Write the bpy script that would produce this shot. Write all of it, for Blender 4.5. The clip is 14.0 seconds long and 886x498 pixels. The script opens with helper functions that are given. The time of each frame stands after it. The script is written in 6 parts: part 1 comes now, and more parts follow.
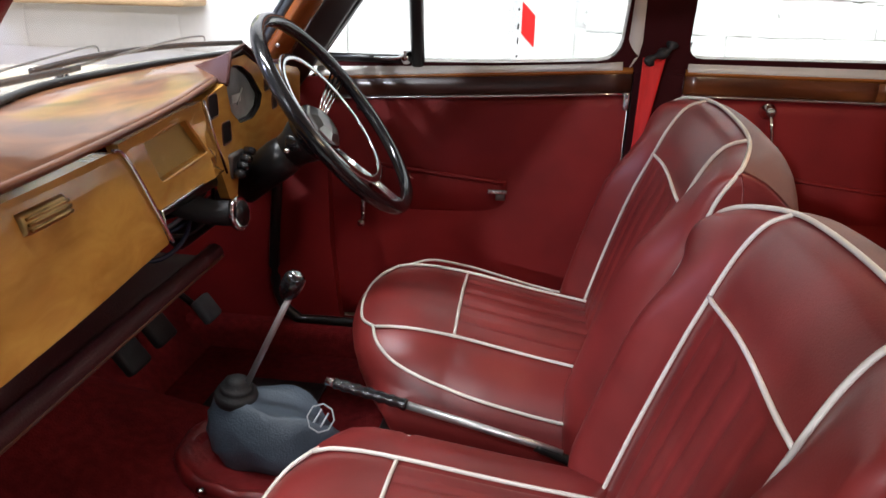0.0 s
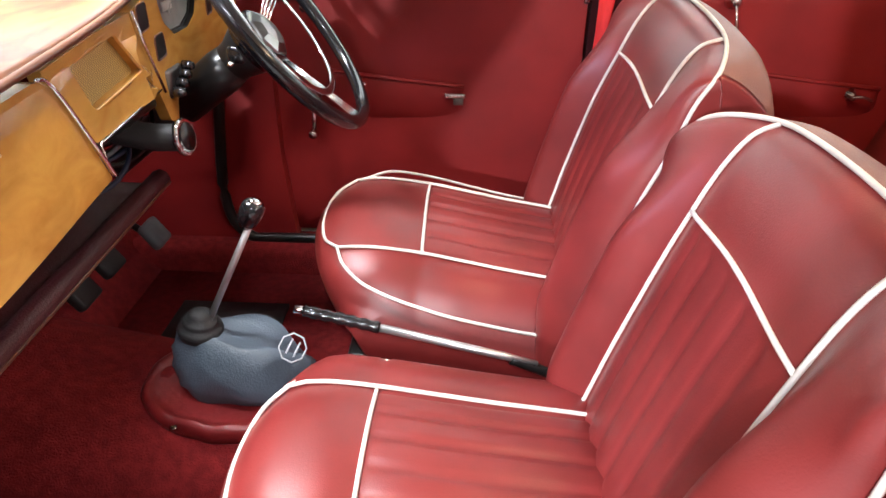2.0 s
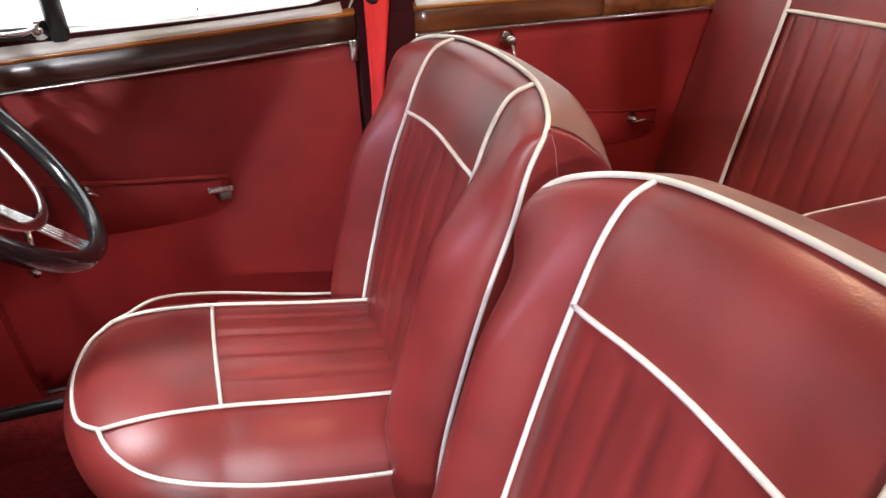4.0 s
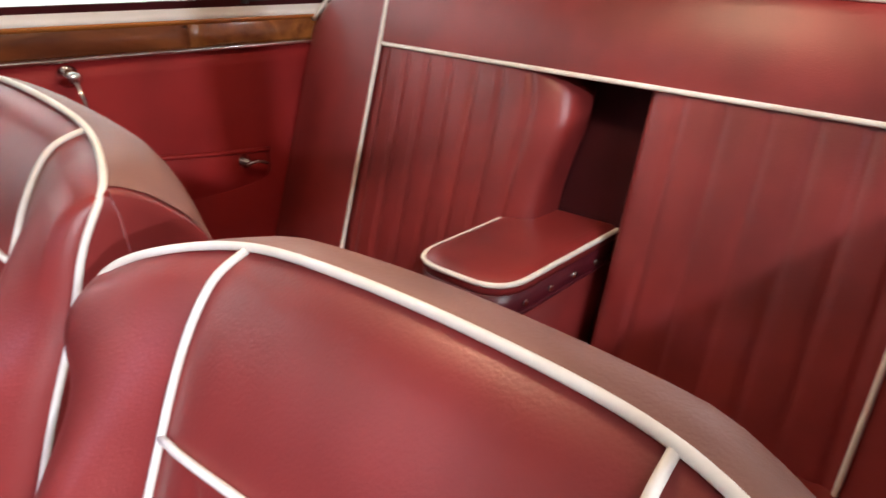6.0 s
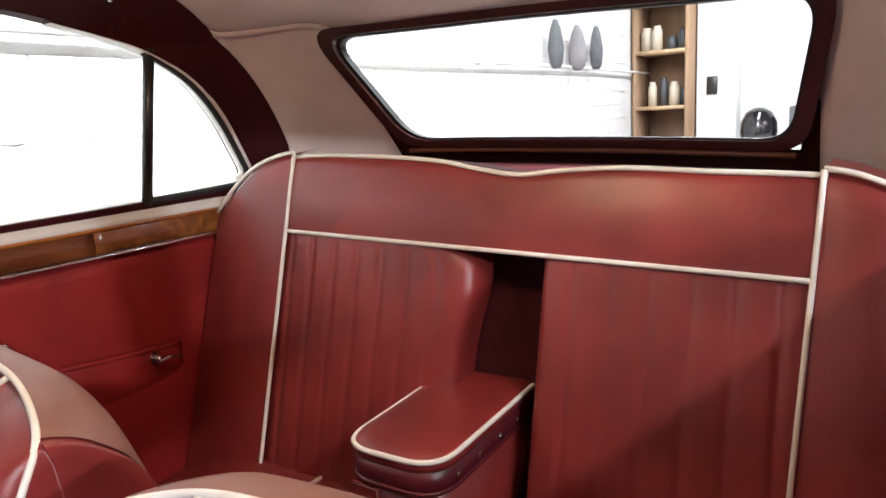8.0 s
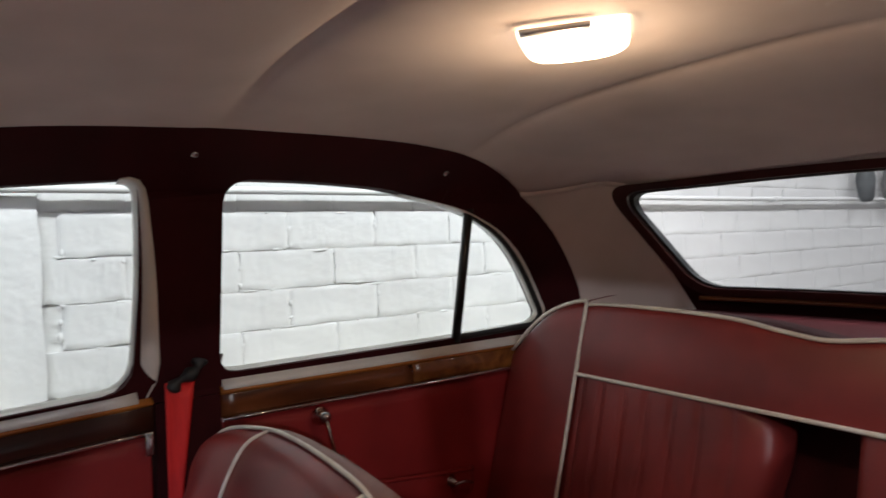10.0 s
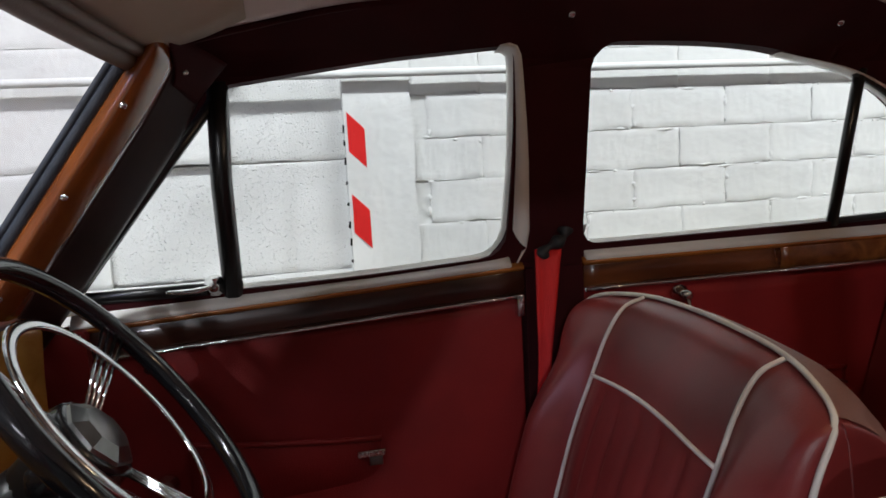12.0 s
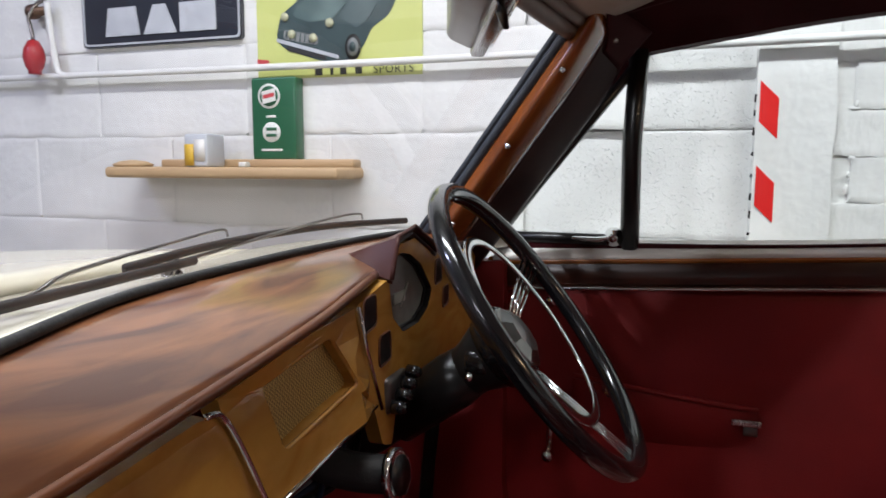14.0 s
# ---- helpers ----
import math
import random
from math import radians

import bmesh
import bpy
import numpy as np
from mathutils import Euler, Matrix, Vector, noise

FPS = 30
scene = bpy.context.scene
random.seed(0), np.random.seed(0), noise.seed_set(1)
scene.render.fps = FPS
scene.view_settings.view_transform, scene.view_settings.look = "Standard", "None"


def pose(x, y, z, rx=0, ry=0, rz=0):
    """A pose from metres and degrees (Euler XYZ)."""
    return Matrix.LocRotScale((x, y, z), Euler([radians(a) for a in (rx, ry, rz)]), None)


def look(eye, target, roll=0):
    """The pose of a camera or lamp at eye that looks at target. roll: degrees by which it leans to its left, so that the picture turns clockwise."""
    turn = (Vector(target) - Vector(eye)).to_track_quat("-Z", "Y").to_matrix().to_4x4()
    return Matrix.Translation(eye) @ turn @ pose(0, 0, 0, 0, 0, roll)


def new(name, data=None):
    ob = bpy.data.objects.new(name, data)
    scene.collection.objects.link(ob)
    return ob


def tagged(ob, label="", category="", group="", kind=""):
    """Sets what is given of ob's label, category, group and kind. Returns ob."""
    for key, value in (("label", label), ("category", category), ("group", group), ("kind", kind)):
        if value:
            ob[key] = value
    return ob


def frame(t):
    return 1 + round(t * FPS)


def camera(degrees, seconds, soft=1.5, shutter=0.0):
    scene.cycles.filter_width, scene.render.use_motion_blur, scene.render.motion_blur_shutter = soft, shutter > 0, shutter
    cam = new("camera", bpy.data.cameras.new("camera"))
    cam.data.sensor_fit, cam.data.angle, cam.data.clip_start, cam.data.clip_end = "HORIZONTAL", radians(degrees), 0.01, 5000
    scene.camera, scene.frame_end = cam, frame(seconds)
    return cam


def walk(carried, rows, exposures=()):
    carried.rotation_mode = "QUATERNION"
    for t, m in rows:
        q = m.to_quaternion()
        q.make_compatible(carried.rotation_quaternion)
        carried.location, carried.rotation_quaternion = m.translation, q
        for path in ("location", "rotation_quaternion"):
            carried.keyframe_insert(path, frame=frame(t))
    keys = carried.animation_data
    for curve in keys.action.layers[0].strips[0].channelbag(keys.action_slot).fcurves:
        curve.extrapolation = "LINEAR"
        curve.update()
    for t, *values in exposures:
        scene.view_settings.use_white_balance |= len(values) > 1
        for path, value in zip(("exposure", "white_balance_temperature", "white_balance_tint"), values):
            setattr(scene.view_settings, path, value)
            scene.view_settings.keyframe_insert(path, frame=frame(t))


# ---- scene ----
cam = camera(66.0, 14.0, shutter=0.25)
PATH = [
    (0, (0.058, -0.926, 1.177), (-0.184, 0.933, 0.48), 1.4),
    (0.5, (0.059, -0.935, 1.146), (-0.138, 0.91, 0.398), 3.2),
    (1, (0.055, -0.929, 1.139), (-0.104, 0.885, 0.313), 3.0),
    (1.5, (0.022, -0.914, 1.171), (-0.091, 0.868, 0.27), 1.6),
    (2, (0.017, -0.873, 1.193), (-0.051, 0.871, 0.217), 0.7),
    (2.5, (0.021, -0.803, 1.207), (-0.026, 0.936, 0.222), -1.2),
    (3, (-0.033, -0.685, 1.184), (0.201, 1.082, 0.277), -1.8),
    (5.5, (0.114, -0.571, 1.144), (1.1, 0.985, 0.364), -2.2),
    (6, (0.128, -0.515, 1.129), (1.518, 0.7, 0.36), 1.0),
    (6.5, (0.131, -0.502, 1.135), (1.732, 0.439, 0.393), 0.1),
    (7, (0.118, -0.501, 1.157), (1.773, 0.422, 0.518), -1.1),
    (9.5, (0.041, -0.553, 1.245), (1.459, 0.857, 1.261), -1.1),
    (10, (0.008, -0.546, 1.257), (1.173, 1.08, 1.259), -2.6),
    (10.5, (-0.028, -0.525, 1.243), (0.971, 1.207, 1.177), -2.9),
    (11, (-0.061, -0.506, 1.228), (0.762, 1.312, 1.103), -3.0),
    (11.5, (-0.084, -0.485, 1.215), (0.489, 1.421, 1.017), -3.2),
    (12, (-0.111, -0.464, 1.192), (0.307, 1.481, 0.982), -3.3),
    (12.5, (-0.132, -0.474, 1.183), (0.09, 1.501, 0.961), -4.9),
    (13, (-0.15, -0.497, 1.181), (-0.408, 1.463, 0.878), -4.0),
    (13.5, (-0.141, -0.53, 1.175), (-0.623, 1.387, 0.871), -3.1),
    (14, (-0.143, -0.555, 1.163), (-0.78, 1.326, 0.924), 0.2),
]
EXPOSURES = [(0.0, -0.5), (0.5, -0.25), (1.5, 0.6), (2.5, 0.72), (3.2, 0.62), (5.4, 0.25), (6.0, 0.5), (6.5, 0.6), (7.2, 0.8), (9.3, -1.25), (10.0, -1.45), (11.0, -1.6), (12.5, -1.6), (14.0, -1.45)]
walk(cam, [(t, look(eye, target, roll)) for t, eye, target, roll in PATH], exposures=EXPOSURES)

# ---- world and lamps ----
world = bpy.data.worlds.new("garage_air")
scene.world = world
world.use_nodes = True
world.node_tree.nodes["Background"].inputs[0].default_value = (0.8, 0.87, 1.0, 1)
world.node_tree.nodes["Background"].inputs[1].default_value = 0.05


def tube_lamp(x, y, z, length, watts):
    colour = (0.64, 0.68, 1.0) if -2.4 < x < -2.2 else (0.93, 0.965, 1.0) if y > -1 else (0.92, 0.935, 1.0)
    lamp = bpy.data.lights.new("tube_light", "AREA")
    lamp.shape, lamp.size, lamp.size_y, lamp.energy, lamp.color = "RECTANGLE", length, 0.14, watts, colour
    ob = new("tube_light", lamp)
    ob.location = (x, y, z)
    return ob


LAMPS = [(-0.7, -0.05, 115), (1.5, -0.05, 150), (4.0, -0.05, 60), (-2.3, -0.6, 66), (-0.35, -2.25, 85), (2.6, -2.25, 55)]
for lx, ly, watts in LAMPS:
    tube_lamp(lx, ly, 2.50, 1.4 if lx > -2 else 0.7, watts)
# a floodlight on the far side wall shines across the open door
WALL_LAMP = (-1.95, -5.88, 2.32)
strip_lamp = tube_lamp(*WALL_LAMP, 0.22, 175)
strip_lamp.rotation_euler = (radians(76), 0, 0)

# ---- materials ----


def shade(name, colour, rough=0.5, metal=0.0, second=None, scale=8.0, stretch=(1, 1, 1), detail=5.0, low=0.35, high=0.65,
          bump=0.0, bump_scale=200.0, coat=0.0, rough_vary=0.0, stain=0.0, stain_scale=2.0, spec=0.5, sheen=0.0, distort=0.0, random_tint=0.0, coat_rough=0.10, coat_ior=1.5):
    m = bpy.data.materials.new(name)
    m.use_nodes = True
    n, l = m.node_tree.nodes, m.node_tree.links
    b = n["Principled BSDF"]
    b.inputs["Roughness"].default_value, b.inputs["Metallic"].default_value = rough, metal
    b.inputs["Coat Weight"].default_value, b.inputs["Coat Roughness"].default_value = coat, coat_rough
    b.inputs["Coat IOR"].default_value = coat_ior
    b.inputs["Specular IOR Level"].default_value = spec
    b.inputs["Sheen Weight"].default_value = sheen
    co = n.new("ShaderNodeTexCoord")
    mp = n.new("ShaderNodeMapping")
    mp.inputs["Scale"].default_value = stretch
    l.new(co.outputs["Object"], mp.inputs["Vector"])

    def noisy(s, d, dist=0.0):
        t = n.new("ShaderNodeTexNoise")
        t.inputs["Scale"].default_value, t.inputs["Detail"].default_value, t.inputs["Distortion"].default_value = s, d, dist
        l.new(mp.outputs["Vector"], t.inputs["Vector"])
        return t.outputs["Fac"]

    def ramp(fac, a, c, ca, cb):
        r = n.new("ShaderNodeValToRGB")
        r.color_ramp.elements[0].position, r.color_ramp.elements[1].position = a, c
        r.color_ramp.elements[0].color, r.color_ramp.elements[1].color = (*ca, 1), (*cb, 1)
        l.new(fac, r.inputs["Fac"])
        return r.outputs["Color"]

    second = second or tuple(c * 0.82 for c in colour)
    col = ramp(noisy(scale, detail, distort), low, high, second, colour)
    if stain:
        mx = n.new("ShaderNodeMix")
        mx.data_type, mx.blend_type = "RGBA", "MULTIPLY"
        mx.inputs[0].default_value = 1.0
        l.new(col, mx.inputs[6])
        l.new(ramp(noisy(stain_scale, 3.0), 0.35, 0.6, (1 - stain,) * 3, (1, 1, 1)), mx.inputs[7])
        col = mx.outputs[2]
    if random_tint:
        oi = n.new("ShaderNodeObjectInfo")
        mx = n.new("ShaderNodeMix")
        mx.data_type, mx.blend_type = "RGBA", "MULTIPLY"
        mx.inputs[0].default_value = 1.0
        l.new(col, mx.inputs[6])
        l.new(ramp(oi.outputs["Random"], 0.0, 1.0, (1 - random_tint,) * 3, (1, 1, 1)), mx.inputs[7])
        col = mx.outputs[2]
    l.new(col, b.inputs["Base Color"])
    if rough_vary:
        mr = n.new("ShaderNodeMapRange")
        mr.inputs["To Min"].default_value, mr.inputs["To Max"].default_value = max(0.02, rough - rough_vary), rough + rough_vary
        l.new(noisy(scale * 0.7, 4.0), mr.inputs["Value"])
        l.new(mr.outputs["Result"], b.inputs["Roughness"])
    if bump:
        bp = n.new("ShaderNodeBump")
        bp.inputs["Strength"].default_value, bp.inputs["Distance"].default_value = bump, 0.004
        l.new(noisy(bump_scale, 5.0), bp.inputs["Height"])
        l.new(bp.outputs["Normal"], b.inputs["Normal"])
    return m


def glowing(name, colour, strength):
    m = bpy.data.materials.new(name)
    m.use_nodes = True
    b = m.node_tree.nodes["Principled BSDF"]
    b.inputs["Base Color"].default_value = (*colour, 1)
    b.inputs["Emission Color"].default_value, b.inputs["Emission Strength"].default_value = (*colour, 1), strength
    return m


def clear_glass(name, tint=(0.93, 0.96, 0.95)):
    m = bpy.data.materials.new(name)
    m.use_nodes = True
    n, l = m.node_tree.nodes, m.node_tree.links
    n.remove(n["Principled BSDF"])
    mix, thin, gloss, lay = n.new("ShaderNodeMixShader"), n.new("ShaderNodeBsdfTransparent"), n.new("ShaderNodeBsdfGlossy"), n.new("ShaderNodeLayerWeight")
    thin.inputs["Color"].default_value = (*tint, 1)
    gloss.inputs["Roughness"].default_value = 0.02
    power, gain = n.new("ShaderNodeMath"), n.new("ShaderNodeMath")
    power.operation, gain.operation = "POWER", "MULTIPLY_ADD"
    power.inputs[1].default_value = 5.0
    gain.inputs[1].default_value, gain.inputs[2].default_value = 0.55, 0.03
    l.new(lay.outputs["Facing"], power.inputs[0]), l.new(power.outputs[0], gain.inputs[0])
    l.new(gain.outputs[0], mix.inputs[0]), l.new(thin.outputs[0], mix.inputs[1]), l.new(gloss.outputs[0], mix.inputs[2])
    l.new(mix.outputs[0], n["Material Output"].inputs["Surface"])
    return m


LEATHER = shade("red_leather", (0.250, 0.0285, 0.0262), 0.40, second=(0.182, 0.0200, 0.0186), scale=3.0, bump=0.10, bump_scale=420, rough_vary=0.09, stain=0.22, stain_scale=6, spec=0.45, coat=0.24, coat_rough=0.40)
# brown grey colour holds the dull reflection on the backrest's top and back
LEATHER_BACK = shade("brown_sheen_leather", (0.23, 0.105, 0.080), 0.5, second=(0.18, 0.066, 0.052), scale=5.0, bump=0.12, bump_scale=400, rough_vary=0.07, stain=0.25, stain_scale=7)
PIPING = shade("cream_piping", (0.80, 0.77, 0.71), 0.5, second=(0.72, 0.67, 0.59), scale=30, bump=0.1)
VINYL = shade("red_door_vinyl", (0.28, 0.0165, 0.0165), 0.50, second=(0.215, 0.0115, 0.0120), spec=0.32, scale=4, bump=0.3, bump_scale=500, stain=0.12, stain_scale=4)
WINE = shade("dark_wine_leather", (0.095, 0.010, 0.016), 0.38, second=(0.065, 0.007, 0.012), scale=6, bump=0.12, bump_scale=400, rough_vary=0.08)
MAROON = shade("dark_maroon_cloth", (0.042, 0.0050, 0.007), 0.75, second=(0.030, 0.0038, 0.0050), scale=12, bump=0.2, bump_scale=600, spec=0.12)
CARPET = shade("red_carpet", (0.26, 0.021, 0.022), 0.95, second=(0.18, 0.014, 0.015), scale=60, detail=8, bump=1.0, bump_scale=320, spec=0.1, stain=0.3, stain_scale=5)
CLOTH = shade("grey_headlining", (0.68, 0.575, 0.545), 0.9, second=(0.60, 0.505, 0.48), scale=6, bump=0.3, bump_scale=900, sheen=0.15, stain=0.08, stain_scale=3)
CLOTH_BROWN = shade("brown_header_cloth", (0.36, 0.275, 0.215), 0.9, second=(0.30, 0.225, 0.175), scale=6, bump=0.3, bump_scale=900, sheen=0.1, stain=0.1, stain_scale=3)
HONEY = shade("honey_veneer", (0.60, 0.315, 0.066), 0.24, second=(0.45, 0.20, 0.036), scale=5.0, stretch=(1, 2.2, 5), detail=9, low=0.3, high=0.7, coat=0.55, bump=0.03, bump_scale=60, distort=1.2, stain=0.22, stain_scale=3)
TOPWOOD = shade("figured_dash_top_veneer", (0.215, 0.082, 0.030), 0.42, second=(0.080, 0.026, 0.012), scale=11.0, stretch=(4.2, 0.7, 1), detail=9, low=0.36, high=0.66, coat=0.85, bump=0.02, bump_scale=50, distort=0.6, coat_rough=0.10, coat_ior=1.5, spec=0.25)
REDWOOD = shade("red_brown_varnish", (0.130, 0.040, 0.012), 0.36, second=(0.085, 0.024, 0.008), scale=14, stretch=(1, 0.3, 1), coat=0.15)
WALNUT = shade("dark_walnut_veneer", (0.055, 0.016, 0.008), 0.3, second=(0.024, 0.007, 0.004), scale=16, stretch=(0.35, 1, 1.5), detail=8, coat=0.35, distort=0.7)
WALNUT_MID = shade("brown_walnut_veneer", (0.17, 0.055, 0.018), 0.25, second=(0.07, 0.020, 0.008), scale=14, stretch=(0.35, 1, 1.5), detail=8, coat=0.4, distort=0.7)
WALNUT_EDGE = shade("amber_walnut_edge", (0.42, 0.16, 0.035), 0.25, second=(0.28, 0.09, 0.02), scale=18, stretch=(0.35, 1, 1), coat=0.7)
BURR = shade("burr_walnut_veneer", (0.27, 0.10, 0.024), 0.25, second=(0.13, 0.042, 0.012), scale=22, detail=8, coat=0.4, distort=1.0)
FRAMEWOOD = shade("dark_mahogany_varnish", (0.045, 0.013, 0.010), 0.35, second=(0.026, 0.008, 0.007), scale=10, coat=0.3)
PILLARWOOD = shade("amber_varnished_pillar", (0.25, 0.070, 0.013), 0.2, second=(0.13, 0.033, 0.008), scale=7, stretch=(2, 2, 0.5), coat=1.0, detail=6)
GREY_PAINT = shade("light_grey_paint", (0.74, 0.72, 0.69), 0.4, second=(0.66, 0.64, 0.61), scale=9, bump=0.05)
CREAM_PAINT = shade("cream_car_paint", (0.74, 0.70, 0.56), 0.25, second=(0.70, 0.66, 0.52), scale=2, coat=0.8)
CHROME = shade("chrome", (0.80, 0.80, 0.80), 0.10, metal=1.0, second=(0.70, 0.70, 0.69), scale=30, rough_vary=0.05)
BRASS = shade("brass", (0.46, 0.29, 0.11), 0.30, metal=1.0, second=(0.34, 0.20, 0.07), scale=40)
BAKELITE = shade("black_bakelite", (0.012, 0.012, 0.013), 0.16, second=(0.008, 0.008, 0.009), scale=20, coat=0.5)
TRAYCLOTH = shade("dark_maroon_leathercloth", (0.060, 0.008, 0.011), 0.5, second=(0.042, 0.006, 0.008), scale=8, bump=0.3, bump_scale=400)
RUBBER = shade("black_rubber", (0.018, 0.018, 0.019), 0.6, second=(0.012, 0.012, 0.013), scale=30, bump=0.2)
BLACK = shade("black_paint", (0.012, 0.011, 0.011), 0.3, second=(0.008, 0.008, 0.008), scale=15)
GAITER = shade("grey_leathercloth", (0.085, 0.112, 0.145), 0.5, second=(0.058, 0.078, 0.102), scale=10, bump=0.3, bump_scale=300)
GREY_RUBBER = shade("grey_pedal_rubber", (0.11, 0.12, 0.125), 0.6, second=(0.07, 0.075, 0.08), scale=20)
BELT = shade("bright_red_webbing", (0.78, 0.020, 0.018), 0.6, second=(0.68, 0.014, 0.014), scale=120, stretch=(1, 1, 0.2), bump=0.4, bump_scale=700)
WHITEWALL = shade("white_masonry_paint", (0.76, 0.76, 0.75), 0.6, second=(0.71, 0.71, 0.70), scale=5, bump=0.8, bump_scale=30, stain=0.07, stain_scale=7, random_tint=0.03)
ROUGHWALL = shade("pitted_white_block", (0.76, 0.76, 0.755), 0.7, second=(0.69, 0.69, 0.685), scale=6, bump=0.45, bump_scale=130, stain=0.06, stain_scale=8, random_tint=0.04)


def add_pits(m, scale, low, high, depth):
    """Small sharp pits over a surface, on top of its bump."""
    n, l = m.node_tree.nodes, m.node_tree.links
    old = next(k for k in n if k.type == "BUMP")
    at, noise, edge, pit = n.new("ShaderNodeNewGeometry"), n.new("ShaderNodeTexVoronoi"), n.new("ShaderNodeMapRange"), n.new("ShaderNodeBump")
    noise.inputs["Scale"].default_value, noise.inputs["Randomness"].default_value = scale, 1.0
    edge.inputs["From Min"].default_value, edge.inputs["From Max"].default_value = low, high
    pit.inputs["Strength"].default_value, pit.inputs["Distance"].default_value = 0.9, depth
    l.new(at.outputs["Position"], noise.inputs["Vector"])
    l.new(noise.outputs["Distance"], edge.inputs["Value"])
    l.new(edge.outputs["Result"], pit.inputs["Height"])
    l.new(old.outputs["Normal"], pit.inputs["Normal"])
    l.new(pit.outputs["Normal"], n["Principled BSDF"].inputs["Normal"])


add_pits(ROUGHWALL, 165.0, 0.10, 0.32, 0.0020)
GROUT = shade("white_painted_joint", (0.74, 0.74, 0.73), 0.7, second=(0.66, 0.66, 0.65), scale=14, bump=0.6, bump_scale=40)
CONCRETE = shade("concrete", (0.30, 0.29, 0.28), 0.8, second=(0.22, 0.215, 0.21), scale=4, bump=0.4, bump_scale=40, stain=0.3, stain_scale=1.2)
GLASS = clear_glass("window_glass")
SCREEN_GLASS = clear_glass("windscreen_glass", (0.81, 0.80, 0.815))
DIAL_GLASS = shade("grey_dial_glass", (0.34, 0.38, 0.37), 0.15, second=(0.19, 0.22, 0.21), scale=14, coat=1.0)
PINE = shade("pine_board", (0.50, 0.35, 0.20), 0.55, second=(0.42, 0.28, 0.15), scale=14, stretch=(0.3, 2, 2), detail=6, bump=0.1, bump_scale=80)
RED_TAPE = shade("red_reflective_tape", (0.72, 0.02, 0.02), 0.4, second=(0.66, 0.015, 0.015), scale=30)


def woven(name, a, b, scale):
    """A regular open weave: small checks with a bump."""
    m = shade(name, a, 0.7, second=b, scale=8)
    n, l = m.node_tree.nodes, m.node_tree.links
    co, ch, bp = n.new("ShaderNodeTexCoord"), n.new("ShaderNodeTexChecker"), n.new("ShaderNodeBump")
    ch.inputs["Color1"].default_value, ch.inputs["Color2"].default_value, ch.inputs["Scale"].default_value = (*a, 1), (*b, 1), scale
    l.new(co.outputs["Object"], ch.inputs["Vector"])
    l.new(ch.outputs["Color"], n["Principled BSDF"].inputs["Base Color"])
    bp.inputs["Strength"].default_value, bp.inputs["Distance"].default_value = 0.4, 0.001
    l.new(ch.outputs["Fac"], bp.inputs["Height"]), l.new(bp.outputs["Normal"], n["Principled BSDF"].inputs["Normal"])
    return m


MESH_CLOTH = woven("gold_speaker_cloth", (0.58, 0.40, 0.12), (0.24, 0.15, 0.045), 400)
DULL_METAL = shade("dull_grey_metal", (0.20, 0.18, 0.165), 0.38, metal=1.0, second=(0.14, 0.125, 0.115), scale=25)

# ---- mesh helpers ----


def part(name, bm, material, parent=None, label="", smooth=True):
    me = bpy.data.meshes.new(name)
    bmesh.ops.recalc_face_normals(bm, faces=bm.faces)
    bm.to_mesh(me)
    bm.free()
    me.materials.append(material)
    if smooth:
        me.shade_smooth()
    ob = new(name, me)
    if parent:
        ob.parent = parent
        ob.matrix_parent_inverse = parent.matrix_world.inverted()
    if label:
        ob["label"] = label
    return ob


def root(name, at, label, category, group="", kind=""):
    ob = new(name)
    ob.empty_display_size = 0.05
    ob.location = at
    bpy.context.view_layer.update()
    return tagged(ob, label, category, group, kind)


def block(x0, x1, y0, y1, z0, z1, bevel=0.0, segs=2):
    bm = bmesh.new()
    bmesh.ops.create_cube(bm, size=1.0)
    for v in bm.verts:
        v.co = Vector(((x0 + x1) / 2 + v.co.x * (x1 - x0), (y0 + y1) / 2 + v.co.y * (y1 - y0), (z0 + z1) / 2 + v.co.z * (z1 - z0)))
    if bevel:
        bmesh.ops.bevel(bm, geom=list(bm.edges), offset=bevel, segments=segs, profile=0.5, affect="EDGES")
    return bm


def lathe(profile, at=(0, 0, 0), axis=(0, 0, 1), segs=28):
    """profile: (radius, height) along the axis."""
    bm = bmesh.new()
    turn = Vector(axis).to_track_quat("Z", "Y").to_matrix()
    rings = []
    for r, h in profile:
        rings.append([bm.verts.new(Vector(at) + turn @ Vector((r * math.cos(2 * math.pi * k / segs), r * math.sin(2 * math.pi * k / segs), h))) for k in range(segs)])
    for a, b in zip(rings, rings[1:]):
        for k in range(segs):
            bm.faces.new((a[k], a[(k + 1) % segs], b[(k + 1) % segs], b[k]))
    bm.faces.new(rings[0]), bm.faces.new(rings[-1])
    return bm


def smooth_line(pts, per=6, closed=False):
    """Catmull-Rom through the points."""
    p = [Vector(q) for q in pts]
    out, n = [], len(p)
    for i in range(n if closed else n - 1):
        a, b, c, d = (p[(i + k) % n] if closed else p[min(max(i + k, 0), n - 1)] for k in (-1, 0, 1, 2))
        for s in range(per):
            t = s / per
            out.append(0.5 * (2 * b + (c - a) * t + (2 * a - 5 * b + 4 * c - d) * t * t + (3 * b - a - 3 * c + d) * t ** 3))
    if not closed:
        out.append(p[-1])
    return out


